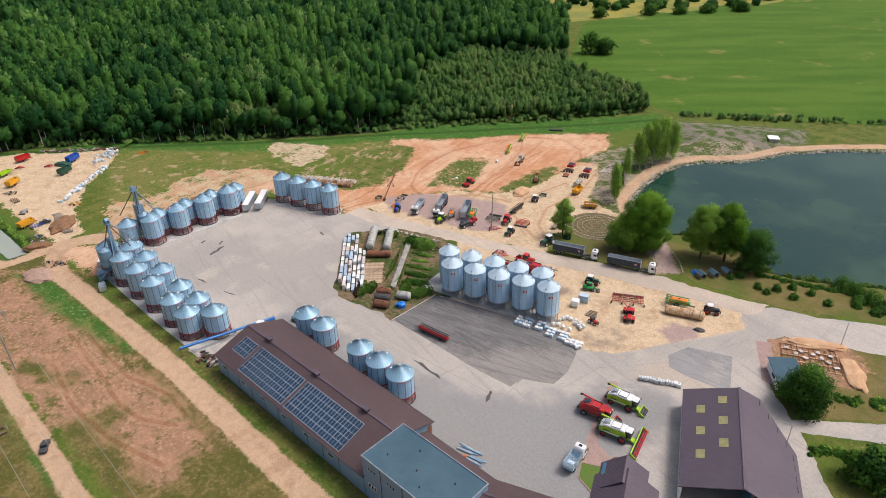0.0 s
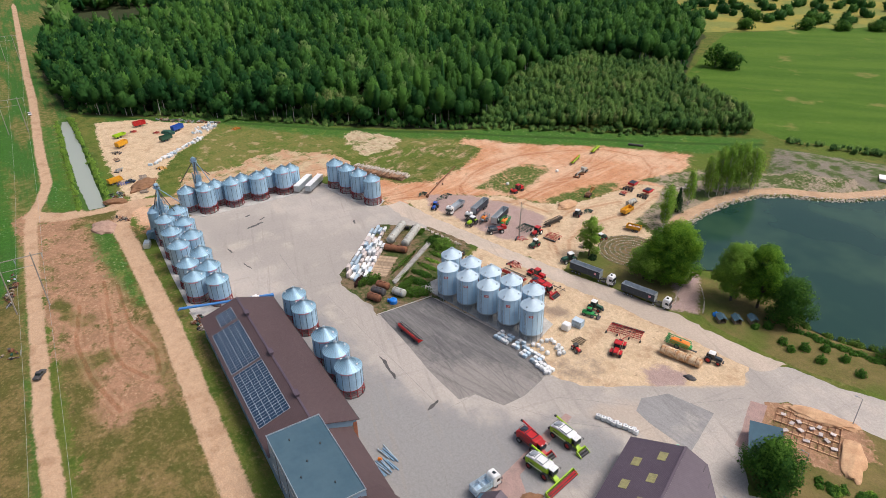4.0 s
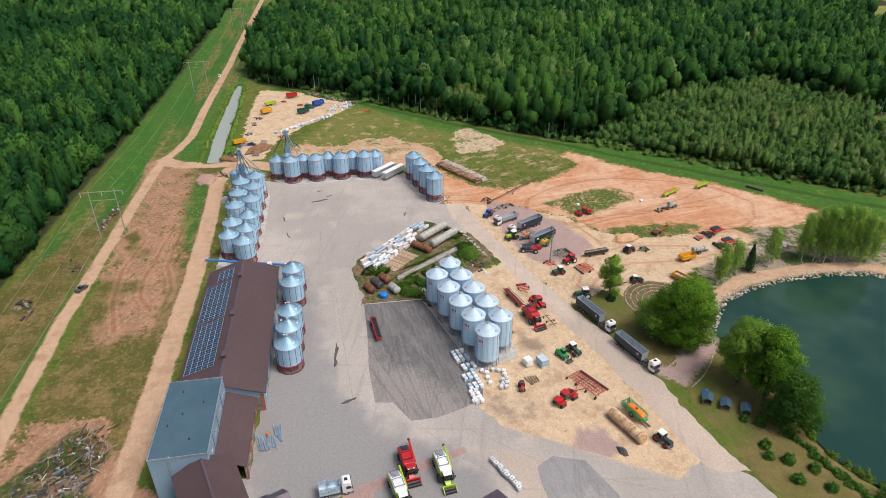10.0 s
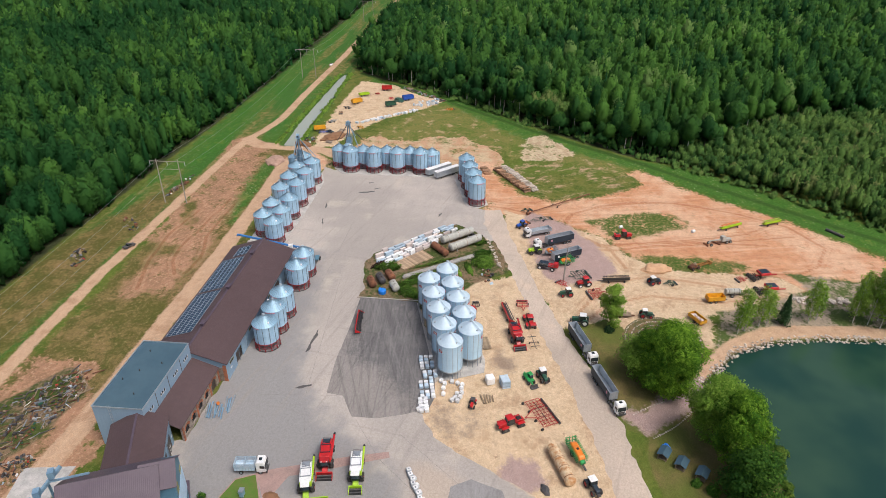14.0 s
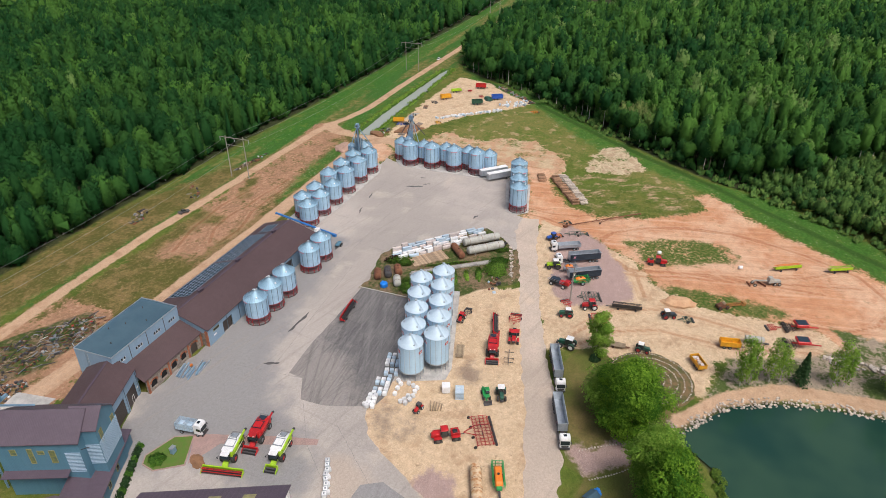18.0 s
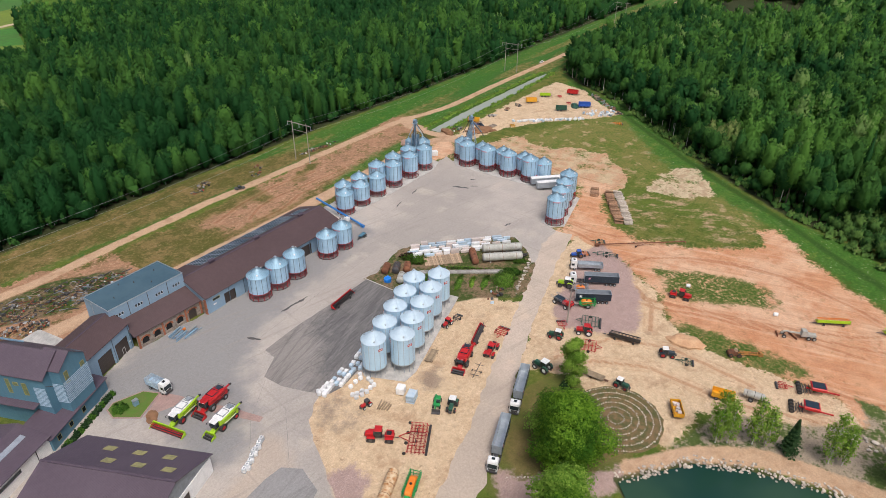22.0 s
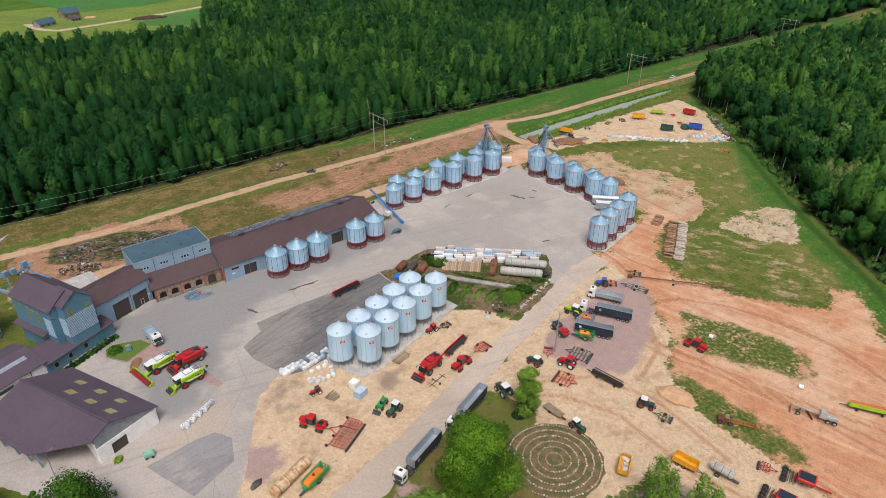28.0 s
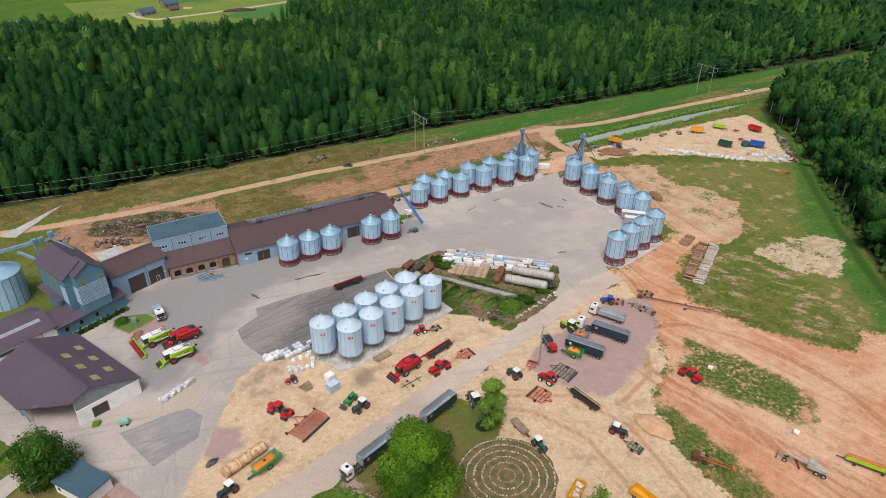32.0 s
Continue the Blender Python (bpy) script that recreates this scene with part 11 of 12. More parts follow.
def bodies(name, x, y, h, r, kind, tint, lo, material, label, rng, cuts):
    """The leafy body of every crown in a stand: a lumpy closed mass with a ragged skin."""
    bm = bmesh.new()
    bmesh.ops.create_icosphere(bm, subdivisions=cuts, radius=1.0)
    u = np.array([v.co[:] for v in bm.verts])
    f = np.array([[v.index for v in fc.verts] for fc in bm.faces])
    bm.free()
    n, k = len(x), len(u)
    g = np.broadcast_to((u[None, :, 2] + 1) / 2, (n, k))
    side = np.maximum(np.hypot(u[:, 0], u[:, 1]), 1e-6)[None, :]
    ang = np.arctan2(u[:, 1], u[:, 0])[None, :] + rng.uniform(0, 6.3, (n, 1))
    full = np.clip(1 - np.abs(2 * g - 0.82) ** 2.2 / 1.45, 0, 1) ** 0.62
    slim = 0.86 * np.clip(1 - np.abs(2 * g - 0.84) ** 2.0 / 1.40, 0, 1) ** 0.6
    prof = np.where(kind[:, None] == 2, np.clip(1.0 - g, 0, 1) ** 0.9, np.where(kind[:, None] == 1, slim, full))
    prof = prof * (side > 0.01)
    ph = rng.uniform(0, 6.3, (4, n, 1))
    lump = 1 + 0.14 * np.sin(ang * 3 + 4 * g + ph[0]) * np.sin(g * 8 + ph[1]) + 0.12 * np.sin(ang * 5 + ph[2]) * np.sin(g * 15 + ph[3]) + rng.normal(0, 0.10, (n, k))
    q = r[:, None] * prof * lump
    z = (lo + (1 - lo) * g) * h[:, None] + rng.normal(0, 0.10, (n, k)) * r[:, None]
    co = np.stack([x[:, None] + q * np.cos(ang), y[:, None] + q * np.sin(ang), z], -1)
    fn = np.cross(co[:, f[:, 1]] - co[:, f[:, 0]], co[:, f[:, 2]] - co[:, f[:, 0]])
    vn = np.zeros_like(co)
    for c in range(3):
        np.add.at(vn, (slice(None), f[:, c]), fn)
    vn /= np.maximum(np.linalg.norm(vn, axis=-1, keepdims=True), 1e-6)
    out = np.stack([np.cos(ang) * (0.3 + prof), np.sin(ang) * (0.3 + prof), -1.0 + 2.5 * g], -1)
    out[..., 2] += np.where(h < 4.5, 2.2, 0.0)[:, None]
    out /= np.linalg.norm(out, axis=-1, keepdims=True)
    soft = 0.4 * vn + 0.8 * out
    # shade painted into the body's tone as well: dark foot, lighter top
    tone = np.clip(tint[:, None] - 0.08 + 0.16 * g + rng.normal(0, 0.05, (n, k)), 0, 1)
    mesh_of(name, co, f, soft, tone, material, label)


def mesh_of(name, co, f, soft, tone, material, label):
    """One mesh from many alike bodies: their points, faces, shading directions and tones."""
    n, k = co.shape[:2]
    q = (f[None] + (np.arange(n) * k)[:, None, None]).reshape(-1, 3)
    me = bpy.data.meshes.new(name)
    me.vertices.add(n * k)
    me.vertices.foreach_set("co", co.astype(np.float32).ravel())
    me.loops.add(q.size)
    me.loops.foreach_set("vertex_index", q.ravel().astype(np.int32))
    me.polygons.add(len(q))
    me.polygons.foreach_set("loop_start", np.arange(0, q.size, 3, dtype=np.int32))
    me.update(calc_edges=True)
    me.attributes.new("tint", "FLOAT", "POINT").data.foreach_set("value", tone.astype(np.float32).ravel())
    me.attributes.new("crown_normal", "FLOAT_VECTOR", "POINT").data.foreach_set("vector", (soft / np.maximum(np.linalg.norm(soft, axis=-1, keepdims=True), 1e-6)).astype(np.float32).ravel())
    me.polygons.foreach_set("use_smooth", np.ones(len(q), bool))
    me.materials.append(material)
    return tagged(new(name, me), label, "forest", kind="stuff")


def boughs(name, centre, size, out, tint, material, label, rng):
    """Ragged leafy tufts that point up and outwards, many to a tree, in one mesh."""
    u = np.array([(0, 0, 1.25), (1, 0, -0.4), (-0.5, 0.87, -0.4), (-0.5, -0.87, -0.4)])
    f = np.array([(0, 1, 2), (0, 2, 3), (0, 3, 1)])
    centre, size, out, tint = centre.reshape(-1, 3), size.ravel(), out.reshape(-1, 3), np.clip(tint, 0, 1).ravel()
    n, k = len(size), len(u)
    ax = 0.75 * out + np.array([0, 0, 0.55]) + rng.normal(0, 0.3, (n, 3))
    ax /= np.linalg.norm(ax, axis=1, keepdims=True)
    t = np.cross(ax, rng.normal(size=(n, 3)))
    t /= np.linalg.norm(t, axis=1, keepdims=True)
    w = np.cross(ax, t)
    d = t[:, None, :] * u[None, :, :1] + w[:, None, :] * u[None, :, 1:2] + ax[:, None, :] * u[None, :, 2:] * 1.2
    co = centre[:, None, :] + d * (size[:, None] * rng.uniform(0.65, 1.3, (n, k)))[..., None]
    soft = 0.22 * d + 1.0 * out[:, None, :] + rng.normal(0, 0.06, (n, k, 3))
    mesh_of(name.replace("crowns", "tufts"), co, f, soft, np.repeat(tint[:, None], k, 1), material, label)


def stems(name, x, y, h, r, material, label):
    """Plain tapered stems for a stand of trees."""
    n = len(x)
    k = 5
    a = np.arange(k) * 2 * np.pi / k
    lean = np.random.default_rng(n).normal(0, 0.02, (n, 2))
    v = np.zeros((n, 2, k, 3))
    for j, (zz, q) in enumerate(((-0.3, 1.0), (0.75, 0.5))):
        v[:, j, :, 0] = x[:, None] + lean[:, :1] * h[:, None] * zz + r[:, None] * q * np.cos(a)
        v[:, j, :, 1] = y[:, None] + lean[:, 1:] * h[:, None] * zz + r[:, None] * q * np.sin(a)
        v[:, j, :, 2] = (zz * h)[:, None] if zz > 0 else -0.3
    base = (np.arange(n) * 2 * k)[:, None]
    i = np.arange(k)
    q = np.stack([base + i, base + (i + 1) % k, base + k + (i + 1) % k, base + k + i], -1).reshape(-1, 4)
    me = bpy.data.meshes.new(name)
    me.vertices.add(n * 2 * k)
    me.vertices.foreach_set("co", v.astype(np.float32).ravel())
    me.loops.add(q.size)
    me.loops.foreach_set("vertex_index", q.ravel().astype(np.int32))
    me.polygons.add(len(q))
    me.polygons.foreach_set("loop_start", np.arange(0, q.size, 4, dtype=np.int32))
    me.update(calc_edges=True)
    me.materials.append(material)
    return tagged(new(name, me), label, "tree trunks", kind="stuff")


GLADE = [(-640, 64), (-622, 112), (-640, 150), (-780, 160), (-790, 74), (-705, 74)]
GLADE_2 = [(-316, 154), (-296, 180), (-310, 196), (-334, 176)]
for wi, (poly, seed, holes, what) in enumerate(((WOOD_W, 11, (), "west"), (WOOD_N, 23, (GLADE, GLADE_2), "north"))):
    for band, (lo, hi, gap, per, size, lobes, cuts) in enumerate(((0, 300, 5.6, 0, 0.5, 120, 2), (300, 430, 5.8, 0, 0.85, 56, 1), (430, 640, 6.4, 0, 1.5, 24, 1), (640, 1400, 9.4, 0, 3.4, 8, 1))):
        x, y, d = scatter(poly, gap, seed + band, holes)
        off = np.min([np.hypot(x - ex, y - ey) for ex, ey in ((40, 85), (50, 127), (30, 200), (-22, 266))], axis=0)
        keep = (off >= lo) & (off < hi)
        x, y, d = x[keep], y[keep], d[keep]
        rng = np.random.default_rng(seed * 7 + band)
        n = len(x)
        stand = broad_noise(x, y, 0.010, seed) + 0.6 * broad_noise(x, y, 0.035, seed + 3)
        kind = np.where(rng.uniform(size=n) < 0.03 + 0.09 * (stand > 0.14), 2, np.where(rng.uniform(size=n) < 0.42, 1, 0))
        h = (16.6 + 4.6 * stand + rng.normal(0, 4.4, n)) * np.where(kind == 2, 1.08, 1.0) * np.clip((0.74 if wi == 0 else 0.9) + d / 26, 0.74, 1.0)
        r = np.where(kind == 2, 2.0, np.where(kind == 1, 2.7, 3.4)) * rng.uniform(0.75, 1.35, n) * (gap / 5.1) ** 0.9
        tint = np.clip((0.20 if wi == 0 else 0.40) + 0.40 * stand + rng.normal(0, 0.24, n) - 0.26 * (kind == 2), 0, 1)
        low = np.where(d < 7, 0.06 if wi == 0 else 0.47, 1.0)
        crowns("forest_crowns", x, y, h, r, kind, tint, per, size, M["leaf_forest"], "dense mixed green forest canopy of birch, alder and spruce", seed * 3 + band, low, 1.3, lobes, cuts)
        if band < 3:
            rim = d < 30
            white = (rng.uniform(size=n) < (0.12 if wi == 0 else 0.6)) & (kind != 2) & rim
            dim = rim & ~white
            stems("birch_stems", x[white], y[white], h[white], rng.uniform(0.16, 0.26, white.sum()), M["birch_bark"], "pale birch trunks along the forest edge")
            stems("dark_stems", x[dim], y[dim], h[dim], rng.uniform(0.14, 0.26, dim.sum()), M["bark"], "dark trunks inside the forest edge")
    x, y, d = scatter(poly, 4.2, seed + 70, holes)
    keep = (d < 16) & (d > 1.0) & (x > -470)
    x, y = x[keep], y[keep]
    n = len(x)
    crowns("undergrowth", x, y, rng.uniform(3.0, 8.0, n), rng.uniform(1.2, 2.2, n), np.zeros(n, int), rng.uniform(0.1, 0.5, n), 0, 0.6, M["leaf_forest"], "dark green undergrowth inside the forest edge", seed + 71, np.full(n, 0.04), 1.0, 4, 1)
x, y, d = scatter(YOUNG, 2.8, 41)
x2, y2, d2 = scatter(GLADE_2, 2.5, 42)
x, y = np.concatenate([x, x2]), np.concatenate([y, y2])
rng = np.random.default_rng(5)
n = len(x)
st = broad_noise(x, y, 0.03, 9.0)
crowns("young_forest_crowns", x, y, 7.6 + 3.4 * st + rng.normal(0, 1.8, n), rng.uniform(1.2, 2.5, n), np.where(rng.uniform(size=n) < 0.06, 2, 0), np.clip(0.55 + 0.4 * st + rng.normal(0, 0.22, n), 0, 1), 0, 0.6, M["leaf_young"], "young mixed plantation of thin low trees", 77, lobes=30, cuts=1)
# low scrub at the forest edge and along the ditches
xs, ys = [], []
rng = np.random.default_rng(8)
for a, c, w in (((-415, 44), (-371, 92), 1.6), ((-371, 92), (-306, 160), 1.8), ((-306, 160), (-252, 225), 1.8), ((-252, 227), (-191, 297), 1.5), ((-191, 297), (-162, 338), 1.5), ((-146, 342), (-59, 393), 1.8)):
    k = int(math.hypot(c[0] - a[0], c[1] - a[1]) / 1.1)
    u = rng.uniform(0, 1, k)
    xs.append(a[0] + (c[0] - a[0]) * u + rng.normal(0, w, k))
    ys.append(a[1] + (c[1] - a[1]) * u + rng.normal(0, w, k))
x, y = np.concatenate(xs), np.concatenate(ys)
n = len(x)
crowns("edge_scrub", x, y, rng.uniform(0.8, 3.2, n), rng.uniform(0.7, 1.4, n), np.zeros(n, int), rng.uniform(0.3, 0.95, n), 14, 0.5, M["leaf_young"], "low green scrub along the forest edge", 99, lobes=7, cuts=1)
k = 330
u = rng.uniform(0, 1, k)
bank = rng.uniform(size=k) < 0.62
x = -258 - 142 * u
y = np.where(bank, 46.2 - 3.0 * u, 34.6 + 1.2 * u) + rng.normal(0, 0.5, k)
crowns("ditch_reeds", x, y, rng.uniform(0.2, 0.6, k), rng.uniform(0.5, 1.0, k), np.zeros(k, int), rng.uniform(0.5, 1.0, k), 8, 0.3, M["leaf_garden"], "tall green reeds and grass along the ditch", 101, np.full(k, 0.02), lobes=5)
# bushes scattered over the golden meadow
x, y, d = scatter([(-480, 560), (-380, 575), (-300, 605), (-240, 690), (-220, 780), (-420, 760), (-520, 640)], 21.0, 51)
n = len(x)
crowns("meadow_bushes", x, y, rng.uniform(4, 9, n), rng.uniform(3.0, 6.0, n), np.zeros(n, int), rng.uniform(0.2, 0.6, n), 60, 1.2, M["leaf_forest"], "dark round bushes scattered over the golden meadow", 53, np.full(n, 0.02), lobes=20, cuts=2)

# ---- trees near the yard ----
def grow(m, h, r, trunk_r, leaves, size, label, leaf, bark="bark", low=0.22, lobes=11, seed=1, category="tree", droop=0.0, name="tree", group=""):
    """A tree: tapered trunk, forked limbs and a crown of many leaf clumps gathered in lobes."""
    rng = np.random.default_rng(seed)
    t = thing(name, m, label, category, group)
    bm = bmesh.new()
    rod(bm, (0, 0, -0.2), (0.1, 0, h * 0.45), trunk_r, 10, trunk_r * 0.65)
    rod(bm, (0.1, 0, h * 0.45), (0, 0.15, h * 0.86), trunk_r * 0.65, 8, trunk_r * 0.15)
    part("trunk", bm, M[bark], t, smooth=True)
    centres = []
    for k in range(lobes):
        g = (k + 0.5) / lobes
        a = k * 2.4 + rng.uniform(-0.4, 0.4)
        z = h * (low + (0.94 - low) * g)
        prof = math.sqrt(max(0.05, 1 - (2 * g - 0.85) ** 2 / 1.35))
        rad = r * prof * rng.uniform(0.45, 0.72) * (1.0 if lobes < 20 else rng.uniform(0.55, 1.3))
        centres.append((rad * math.cos(a), rad * math.sin(a), z, r * (0.34 + 0.16 * prof) * rng.uniform(0.85, 1.15) * min(1.0, 3.6 / math.sqrt(lobes))))
    centres.append((0, 0, h * 0.86, r * 0.42))
    centres.append((0, 0, h * 0.55, r * 0.62))
    bm = bmesh.new()
    for x, y, z, q in centres[:-2]:
        z0 = max(h * 0.16, z - 0.45 * math.hypot(x, y) - h * 0.12)
        rod(bm, (0.05, 0, z0), (x * 0.9, y * 0.9, z), trunk_r * 0.3, 6, trunk_r * 0.08)
    part("limb_frame", bm, M[bark], t)
    c = np.array(centres)
    pick = rng.choice(len(c), leaves, p=c[:, 3] ** 2 / (c[:, 3] ** 2).sum())
    d = rng.normal(size=(leaves, 3))
    d /= np.linalg.norm(d, axis=1, keepdims=True)
    rad = c[pick, 3:4] * rng.uniform(0.6, 1.16, (leaves, 1)) * (1 + 0.22 * np.sin(d[:, :1] * 7 + pick[:, None]) * np.sin(d[:, 2:] * 6))
    p = c[pick, :3] + d * rad * np.array([1, 1, 0.82])
    p[:, 2] -= droop * rng.uniform(0, 1, leaves) ** 2
    keep = p[:, 2] > h * low * 0.55
    nz = d + np.array([0, 0, 0.55]) + rng.normal(0, 0.45, (leaves, 3))
    tint = np.clip(0.42 + 0.2 * rng.normal(size=len(c))[pick] + rng.normal(0, 0.2, leaves), 0, 0.95)
    body = d + 0.9 * p / np.array([r, r, h]) + np.array([0, 0, 0.05])
    turn = np.array(m.to_3x3())
    cards("crown", p[keep], nz[keep], size * rng.uniform(0.6, 1.35, keep.sum()), tint[keep], M[leaf], t, 4, (body @ turn.T)[keep] + rng.normal(0, 0.15, (keep.sum(), 3)))
    return t


grow(at(-88.6, 195.4, 10), 21.5, 10.2, 0.55, 48000, 0.35, "huge round broad-leaved tree beside the pond path", "leaf_big", seed=1, lobes=44, low=0.12)
grow(at(-94.5, 189.2, 70), 12.5, 6.0, 0.35, 10500, 0.38, "broad-leaved tree joining a huge round crown", "leaf_light", seed=12, lobes=12, low=0.16)
grow(at(-70.6, 202.6, 50), 20.5, 7.6, 0.42, 22000, 0.35, "tall yellow-green broad-leaved tree on the lawn", "leaf_light", seed=2, lobes=40, low=0.2)
grow(at(-63.6, 206.0, 130), 22.0, 7.6, 0.45, 22000, 0.35, "tall dark green broad-leaved tree on the lawn", "leaf_big", seed=3, lobes=40, low=0.2)
grow(at(-54.2, 206.6, 200), 14.5, 6.2, 0.4, 14000, 0.36, "dark round broad-leaved tree at the shore", "leaf_bush", seed=4, lobes=13, low=0.1)
grow(at(-115.8, 184.6, 20), 15.5, 3.8, 0.25, 7000, 0.34, "bright green young ash tree by the road", "leaf_light", seed=5, lobes=12, low=0.14)
grow(at(-19.4, 148.8, 20), 12.5, 6.2, 0.35, 13000, 0.37, "dense dark green round tree beside the gatehouse", "leaf_bush", seed=6, lobes=13, low=0.06)
grow(at(-1.5, 134.5, 80), 9.0, 5.2, 0.3, 3200, 0.62, "dense green garden tree by the drive", "leaf_bush", seed=7, lobes=11, low=0.06)
grow(at(6.0, 128.0, 10), 8.0, 4.6, 0.28, 2400, 0.62, "low green garden tree by the drive", "leaf_bush", seed=8, lobes=10, low=0.06)
r7 = random.Random(7)
BIRCHES = ((-116.0, 222.4, 17.5, 2.7), (-117.4, 224.8, 14.5, 2.2), (-120.4, 229.9, 15.5, 2.4), (-121.6, 232.6, 13.0, 2.0), (-124.2, 245.9, 16.8, 2.5), (-125.4, 248.6, 13.5, 2.0), (-124.8, 259.2, 18.5, 2.9), (-124.0, 263.2, 22.0, 3.2), (-122.3, 266.0, 22.7, 3.3),
           (-122.1, 269.8, 23.6, 3.4), (-120.9, 272.8, 23.8, 3.4), (-126.6, 267.4, 21.5, 3.2), (-125.8, 272.6, 22.0, 3.2), (-118.6, 276.8, 21.0, 3.1), (-123.4, 277.4, 21.5, 3.1), (-128.4, 262.0, 17.5, 2.7), (-119.4, 281.6, 18.0, 2.8))
for k, (x, y, h, r) in enumerate(BIRCHES):
    grow(at(x, y, k * 53), h, r * 1.12, 0.16, int(300 * r * r), 0.33, "slender pale-stemmed birch by the pond shore", "leaf_light", "birch_bark", 0.2, 26, 20 + k, "birch tree", 2.4, "birch_tree", "birches by the pond")


def spruce(m, h, r, label, seed):
    rng = np.random.default_rng(seed)
    t = thing("spruce_tree", m, label, "spruce tree")
    bm = bmesh.new()
    rod(bm, (0, 0, -0.2), (0, 0, h * 0.97), 0.2, 8, 0.02)
    part("trunk", bm, M["bark"], t)
    n = 1700
    g = rng.uniform(0, 1, n) ** 0.8
    a = rng.uniform(0, 6.283, n)
    tier = 0.82 + 0.18 * np.cos(g * 60)
    q = r * (1 - g * 0.97) * tier * rng.uniform(0.35, 1.05, n)
    p = np.stack([q * np.cos(a), q * np.sin(a), 0.6 + g * (h - 0.7) - q * 0.18], 1)
    nz = np.stack([np.cos(a) * 0.6, np.sin(a) * 0.6, np.full(n, 0.9)], 1) + rng.normal(0, 0.3, (n, 3))
    cards("crown", p, nz, 0.48 * rng.uniform(0.6, 1.3, n), rng.uniform(0.2, 0.8, n), M["leaf_spruce"], t)
    return t


spruce(at(-122.3, 237.6, 0), 10.6, 2.9, "dark green cone-shaped young spruce by the shore", 3)


def bush(x, y, r, h, n, leaf, label, seed, z=0.0, name="bush", category="bush", rx=1.0, ang=0.0, group=""):
    rng = np.random.default_rng(seed)
    d = rng.normal(size=(n, 3))
    d /= np.linalg.norm(d, axis=1, keepdims=True)
    d[:, 2] = np.abs(d[:, 2])
    k = rng.uniform(0.6, 1.05, (n, 1)) * (1 + 0.2 * np.sin(d[:, :1] * 6 + seed) * np.sin(d[:, 1:2] * 5))
    p = d * k * np.array([r * rx, r, h])
    ob = cards(name, p, d + rng.normal(0, 0.4, (n, 3)) + np.array([0, 0, 0.3]), 0.36 * rng.uniform(0.6, 1.4, n), rng.uniform(0.2, 0.8, n), M[leaf])
    ob.matrix_basis = at(x, y, ang, z)
    return tagged(ob, label, category, group)


# young orchard and shrubs on the lawn
for k, (x, y, r) in enumerate(((-55.3, 199.6, 1.5), (-57.2, 196.4, 1.1), (-48.5, 196.6, 1.4), (-43.4, 199.2, 1.6), (-45.2, 195.4, 1.2), (-37.8, 197.8, 1.5), (-28.8, 201.2, 1.4), (-34.5, 203.8, 1.3), (-40.0, 203.4, 1.4), (-22, 205.6, 1.6))):
    bush(x, y, r, r * 1.5, 420, "leaf_bush", "small round young fruit tree on the lawn", 60 + k, category="shrub", group="young trees on the lawn")
for k in range(26):
    u = k / 25
    bush(-50.5 + 32 * u + r7.uniform(-0.6, 0.6), 204.6 + 9.0 * u + r7.uniform(-0.6, 0.6), r7.uniform(0.9, 1.5), r7.uniform(0.8, 1.4), 220, "leaf_bush", "low green shrub in the row above the shore", 90 + k, group="shrub row above the shore")
for k, (x, y, r, h) in enumerate(((-28.4, 214.0, 3.4, 4.4), (-24.0, 213.6, 3.0, 3.6), (-19.1, 211.4, 3.6, 4.6), (-15.6, 209.0, 2.8, 3.2), (-22.0, 208.6, 2.2, 2.4), (-16.4, 205.4, 1.8, 1.9), (-12, 207.8, 2.0, 2.2))):
    bush(x, y, r, h, 1300, "leaf_bush", "large dense green bush at the shore", 130 + k, group="bushes at the shore")
for k in range(80):
    u = r7.random()
    pts = POND[17:24]
    i = min(int(u * 6), 5)
    f = u * 6 - i
    bush(pts[i][0] + (pts[i + 1][0] - pts[i][0]) * f + r7.uniform(-1, 1), pts[i][1] + (pts[i + 1][1] - pts[i][1]) * f + r7.uniform(-1, 1), r7.uniform(0.7, 1.4), r7.uniform(0.7, 1.6), 120, "leaf_grass", "tuft of tall reed grass at the water's edge", 200 + k, -0.5, "reed_tuft", "reeds", group="reeds at the water's edge")
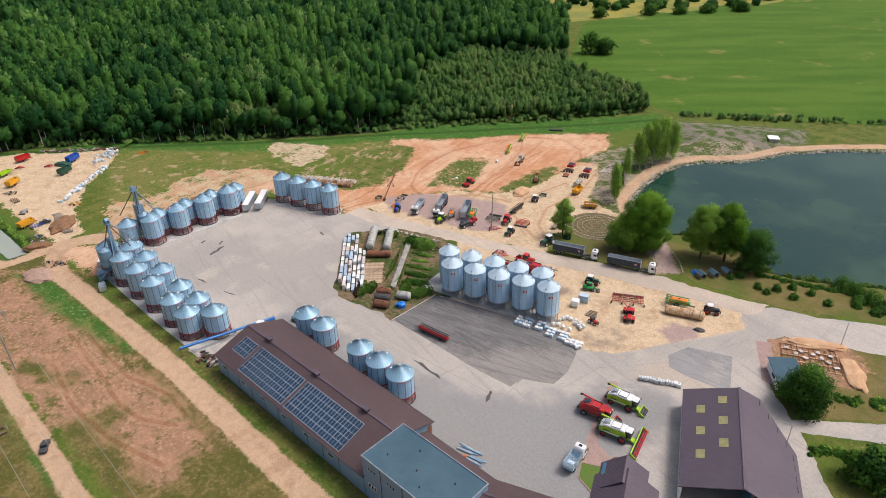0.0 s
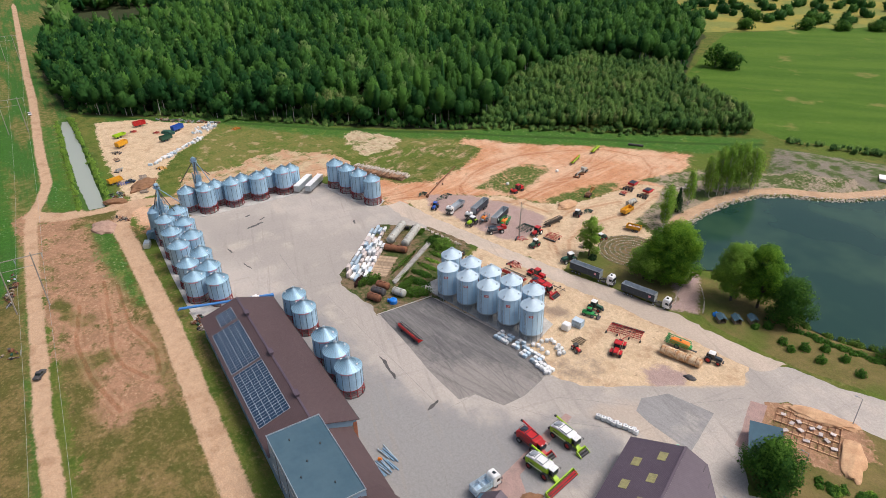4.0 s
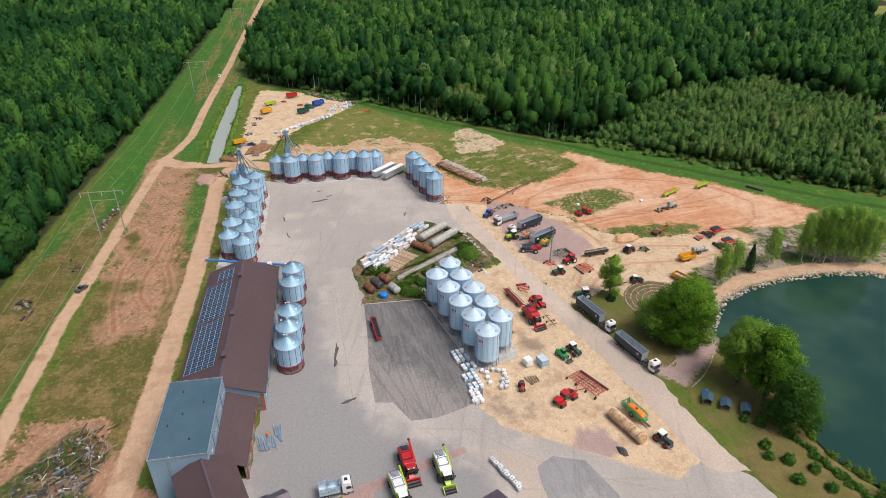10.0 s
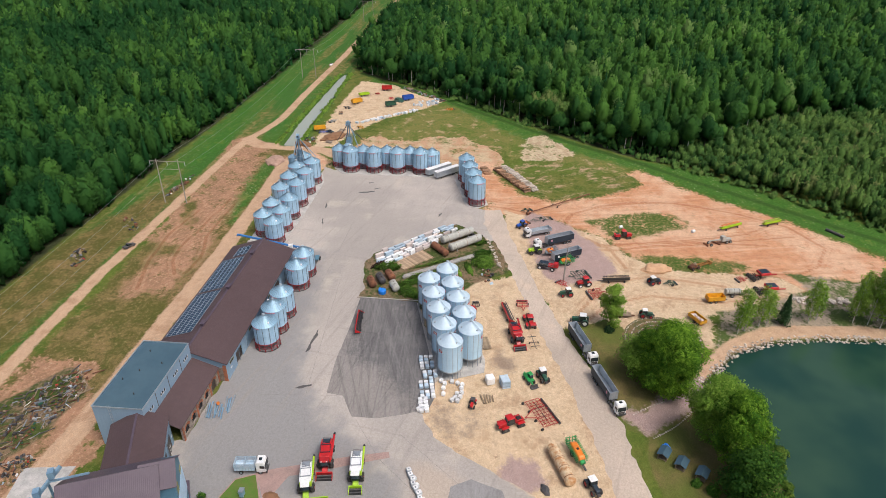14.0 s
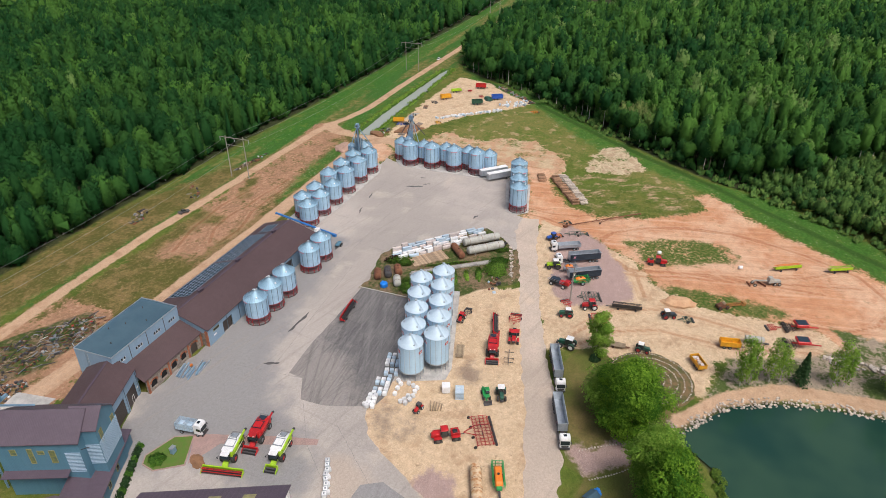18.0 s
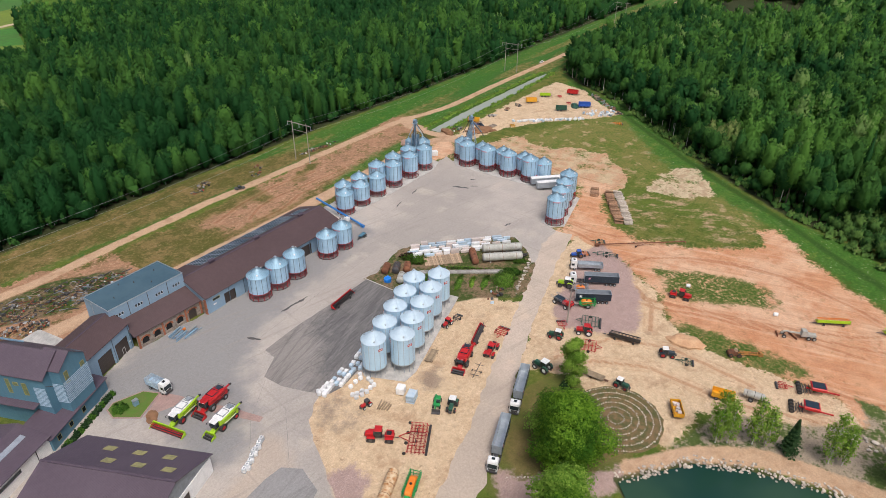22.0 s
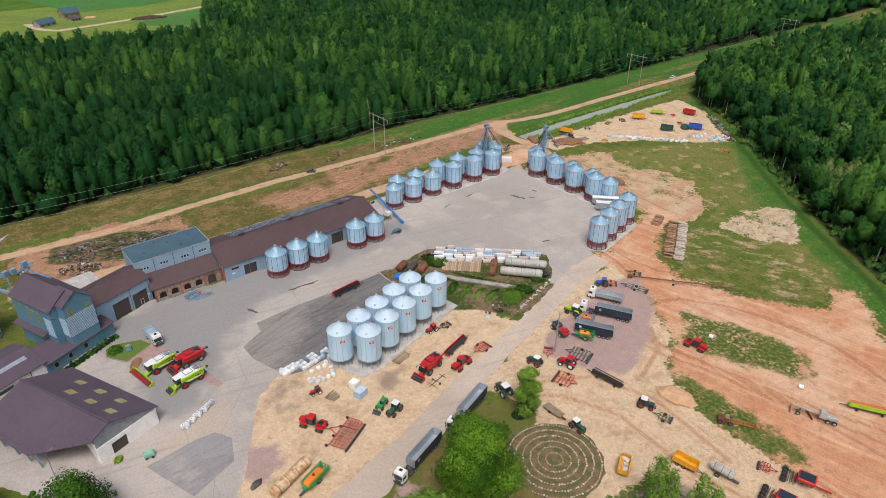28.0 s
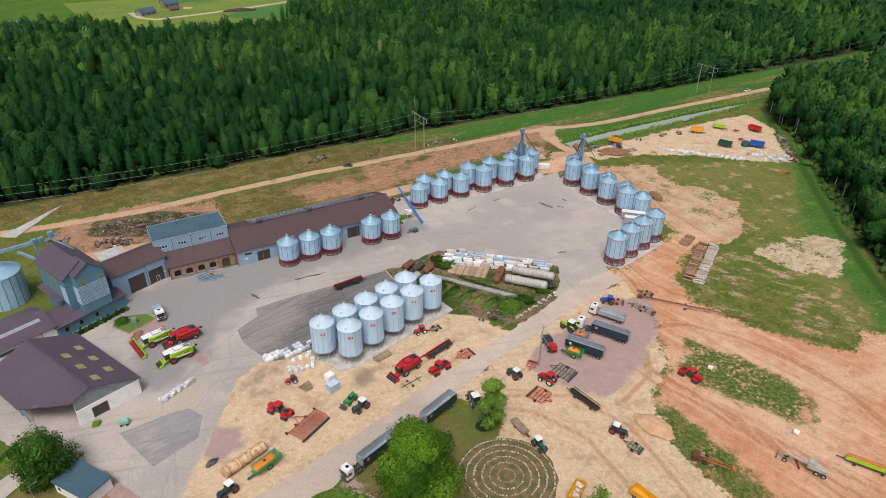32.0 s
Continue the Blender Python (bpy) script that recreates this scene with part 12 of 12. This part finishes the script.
# the old garden's greenery
for k, (x, y, r, h, rx, ang, leaf, lab) in enumerate((
        (-144.6, 110.8, 1.5, 1.8, 3.4, 128, "leaf_garden", "long dark clipped garden hedge"), (-143.0, 113.4, 1.8, 1.5, 2.0, 128, "leaf_garden", "light green shrubs beside the hedge"),
        (-149.8, 144.8, 4.2, 3.0, 1.15, 20, "leaf_garden", "big spreading green bush at the garden edge"), (-155.6, 144.2, 2.6, 1.5, 1.4, 120, "leaf_bush", "low dark bush by the broken slabs"),
        (-128.6, 121.4, 3.2, 1.8, 1.7, 60, "leaf_garden", "dense green thicket beside the silos"), (-134.6, 121.0, 2.2, 1.2, 2.4, 122, "leaf_garden", "bright green herb bed beside the wall"), (-134.0, 125.2, 2.0, 1.2, 2.5, 28, "leaf_bush", "dark green row of potatoes in the garden"),
        (-137.6, 128.9, 1.7, 1.0, 2.9, 28, "leaf_bush", "dark leafy row of garden vegetables"), (-140.6, 132.8, 1.3, 0.7, 3.9, 22, "leaf_garden", "leafy green row of garden vegetables"),
        (-143.2, 136.3, 0.9, 0.6, 4.0, 24, "leaf_light", "yellow-green flower row in the garden"), (-145.4, 140.0, 1.3, 0.8, 3.4, 16, "leaf_garden", "green row of vegetables beside the flowers"),
        (-148.2, 128.0, 0.9, 0.8, 11.0, 122, "leaf_garden", "grassy hedge along the garden wall"), (-140.0, 122.6, 1.0, 0.7, 4.0, 122, "leaf_garden", "green leafy row along the garden wall"), (-164, 143.4, 1.4, 1.0, 2.0, 130, "leaf_garden", "green weeds by the tanks"))):
    bush(x, y, r, h, int(500 * r), leaf, lab, 300 + k, rx=rx, ang=ang, name="garden_bush", group="garden greenery")
bush(-145.4, 109.4, 1.0, 1.5, 1100, "leaf_copper", "dark red-brown clipped hedge", 330, rx=4.2, ang=128, name="garden_hedge", category="hedge")
bush(-113.4, 184.2, 1.5, 2.0, 600, "leaf_spruce", "very dark low bush beneath the ash", 331)
# hedge along the office wing
for k in range(15):
    u = k / 14
    bush(-43.6 + 18.4 * u, 87.0 + 9.0 * u, 0.9, r7.uniform(1.2, 1.8), 260, "leaf_spruce" if k % 3 else "leaf_bush", "dark green clipped shrub along the office wall", 340 + k, group="shrubs along the office wall")
bush(-41.6, 93.7, 2.0, 1.3, 900, "leaf_bush", "low round green shrub in the planter", 360, 0.16)
bush(-30.6, 136.0, 1.1, 1.1, 300, "leaf_light", "small yellow-green shrub by the shed door", 361)
for k in range(34):
    u = r7.random()
    bush(-14 + 26 * u + r7.uniform(-1, 1), 152 + 18 * u + 5.5 + r7.uniform(-1.8, 1.8), r7.uniform(0.6, 1.3), r7.uniform(0.5, 1.1), 160, "leaf_bush" if k % 3 else "leaf_light", "low shrub in the garden bed by the drive", 420 + k, group="garden bed shrubs")
    bush(-14 + 20 * u + r7.uniform(-1, 1), 135 + 12 * u + r7.uniform(-1.8, 1.8), r7.uniform(0.6, 1.3), r7.uniform(0.5, 1.1), 160, "leaf_bush" if k % 3 else "leaf_light", "low shrub in the rock garden", 460 + k, group="rock garden shrubs")
# lone trees in the far field
for k, (x, y, h, r) in enumerate(((-262, 436, 15, 9), (-252, 440, 11, 7), (-405, 548, 16, 8), (-330, 560, 8, 7), (-300, 600, 8, 8), (-280, 620, 7, 7), (-262, 640, 7, 8), (-370, 548, 7, 6), (-350, 600, 8, 7), (-240, 665, 8, 9), (-310, 625, 8, 8))):
    grow(at(x, y, k * 40), h, r, 0.35, 900, 1.3, "dark lone tree standing in the far field", "leaf_bush", seed=500 + k, lobes=9, low=0.08, group="far field trees")
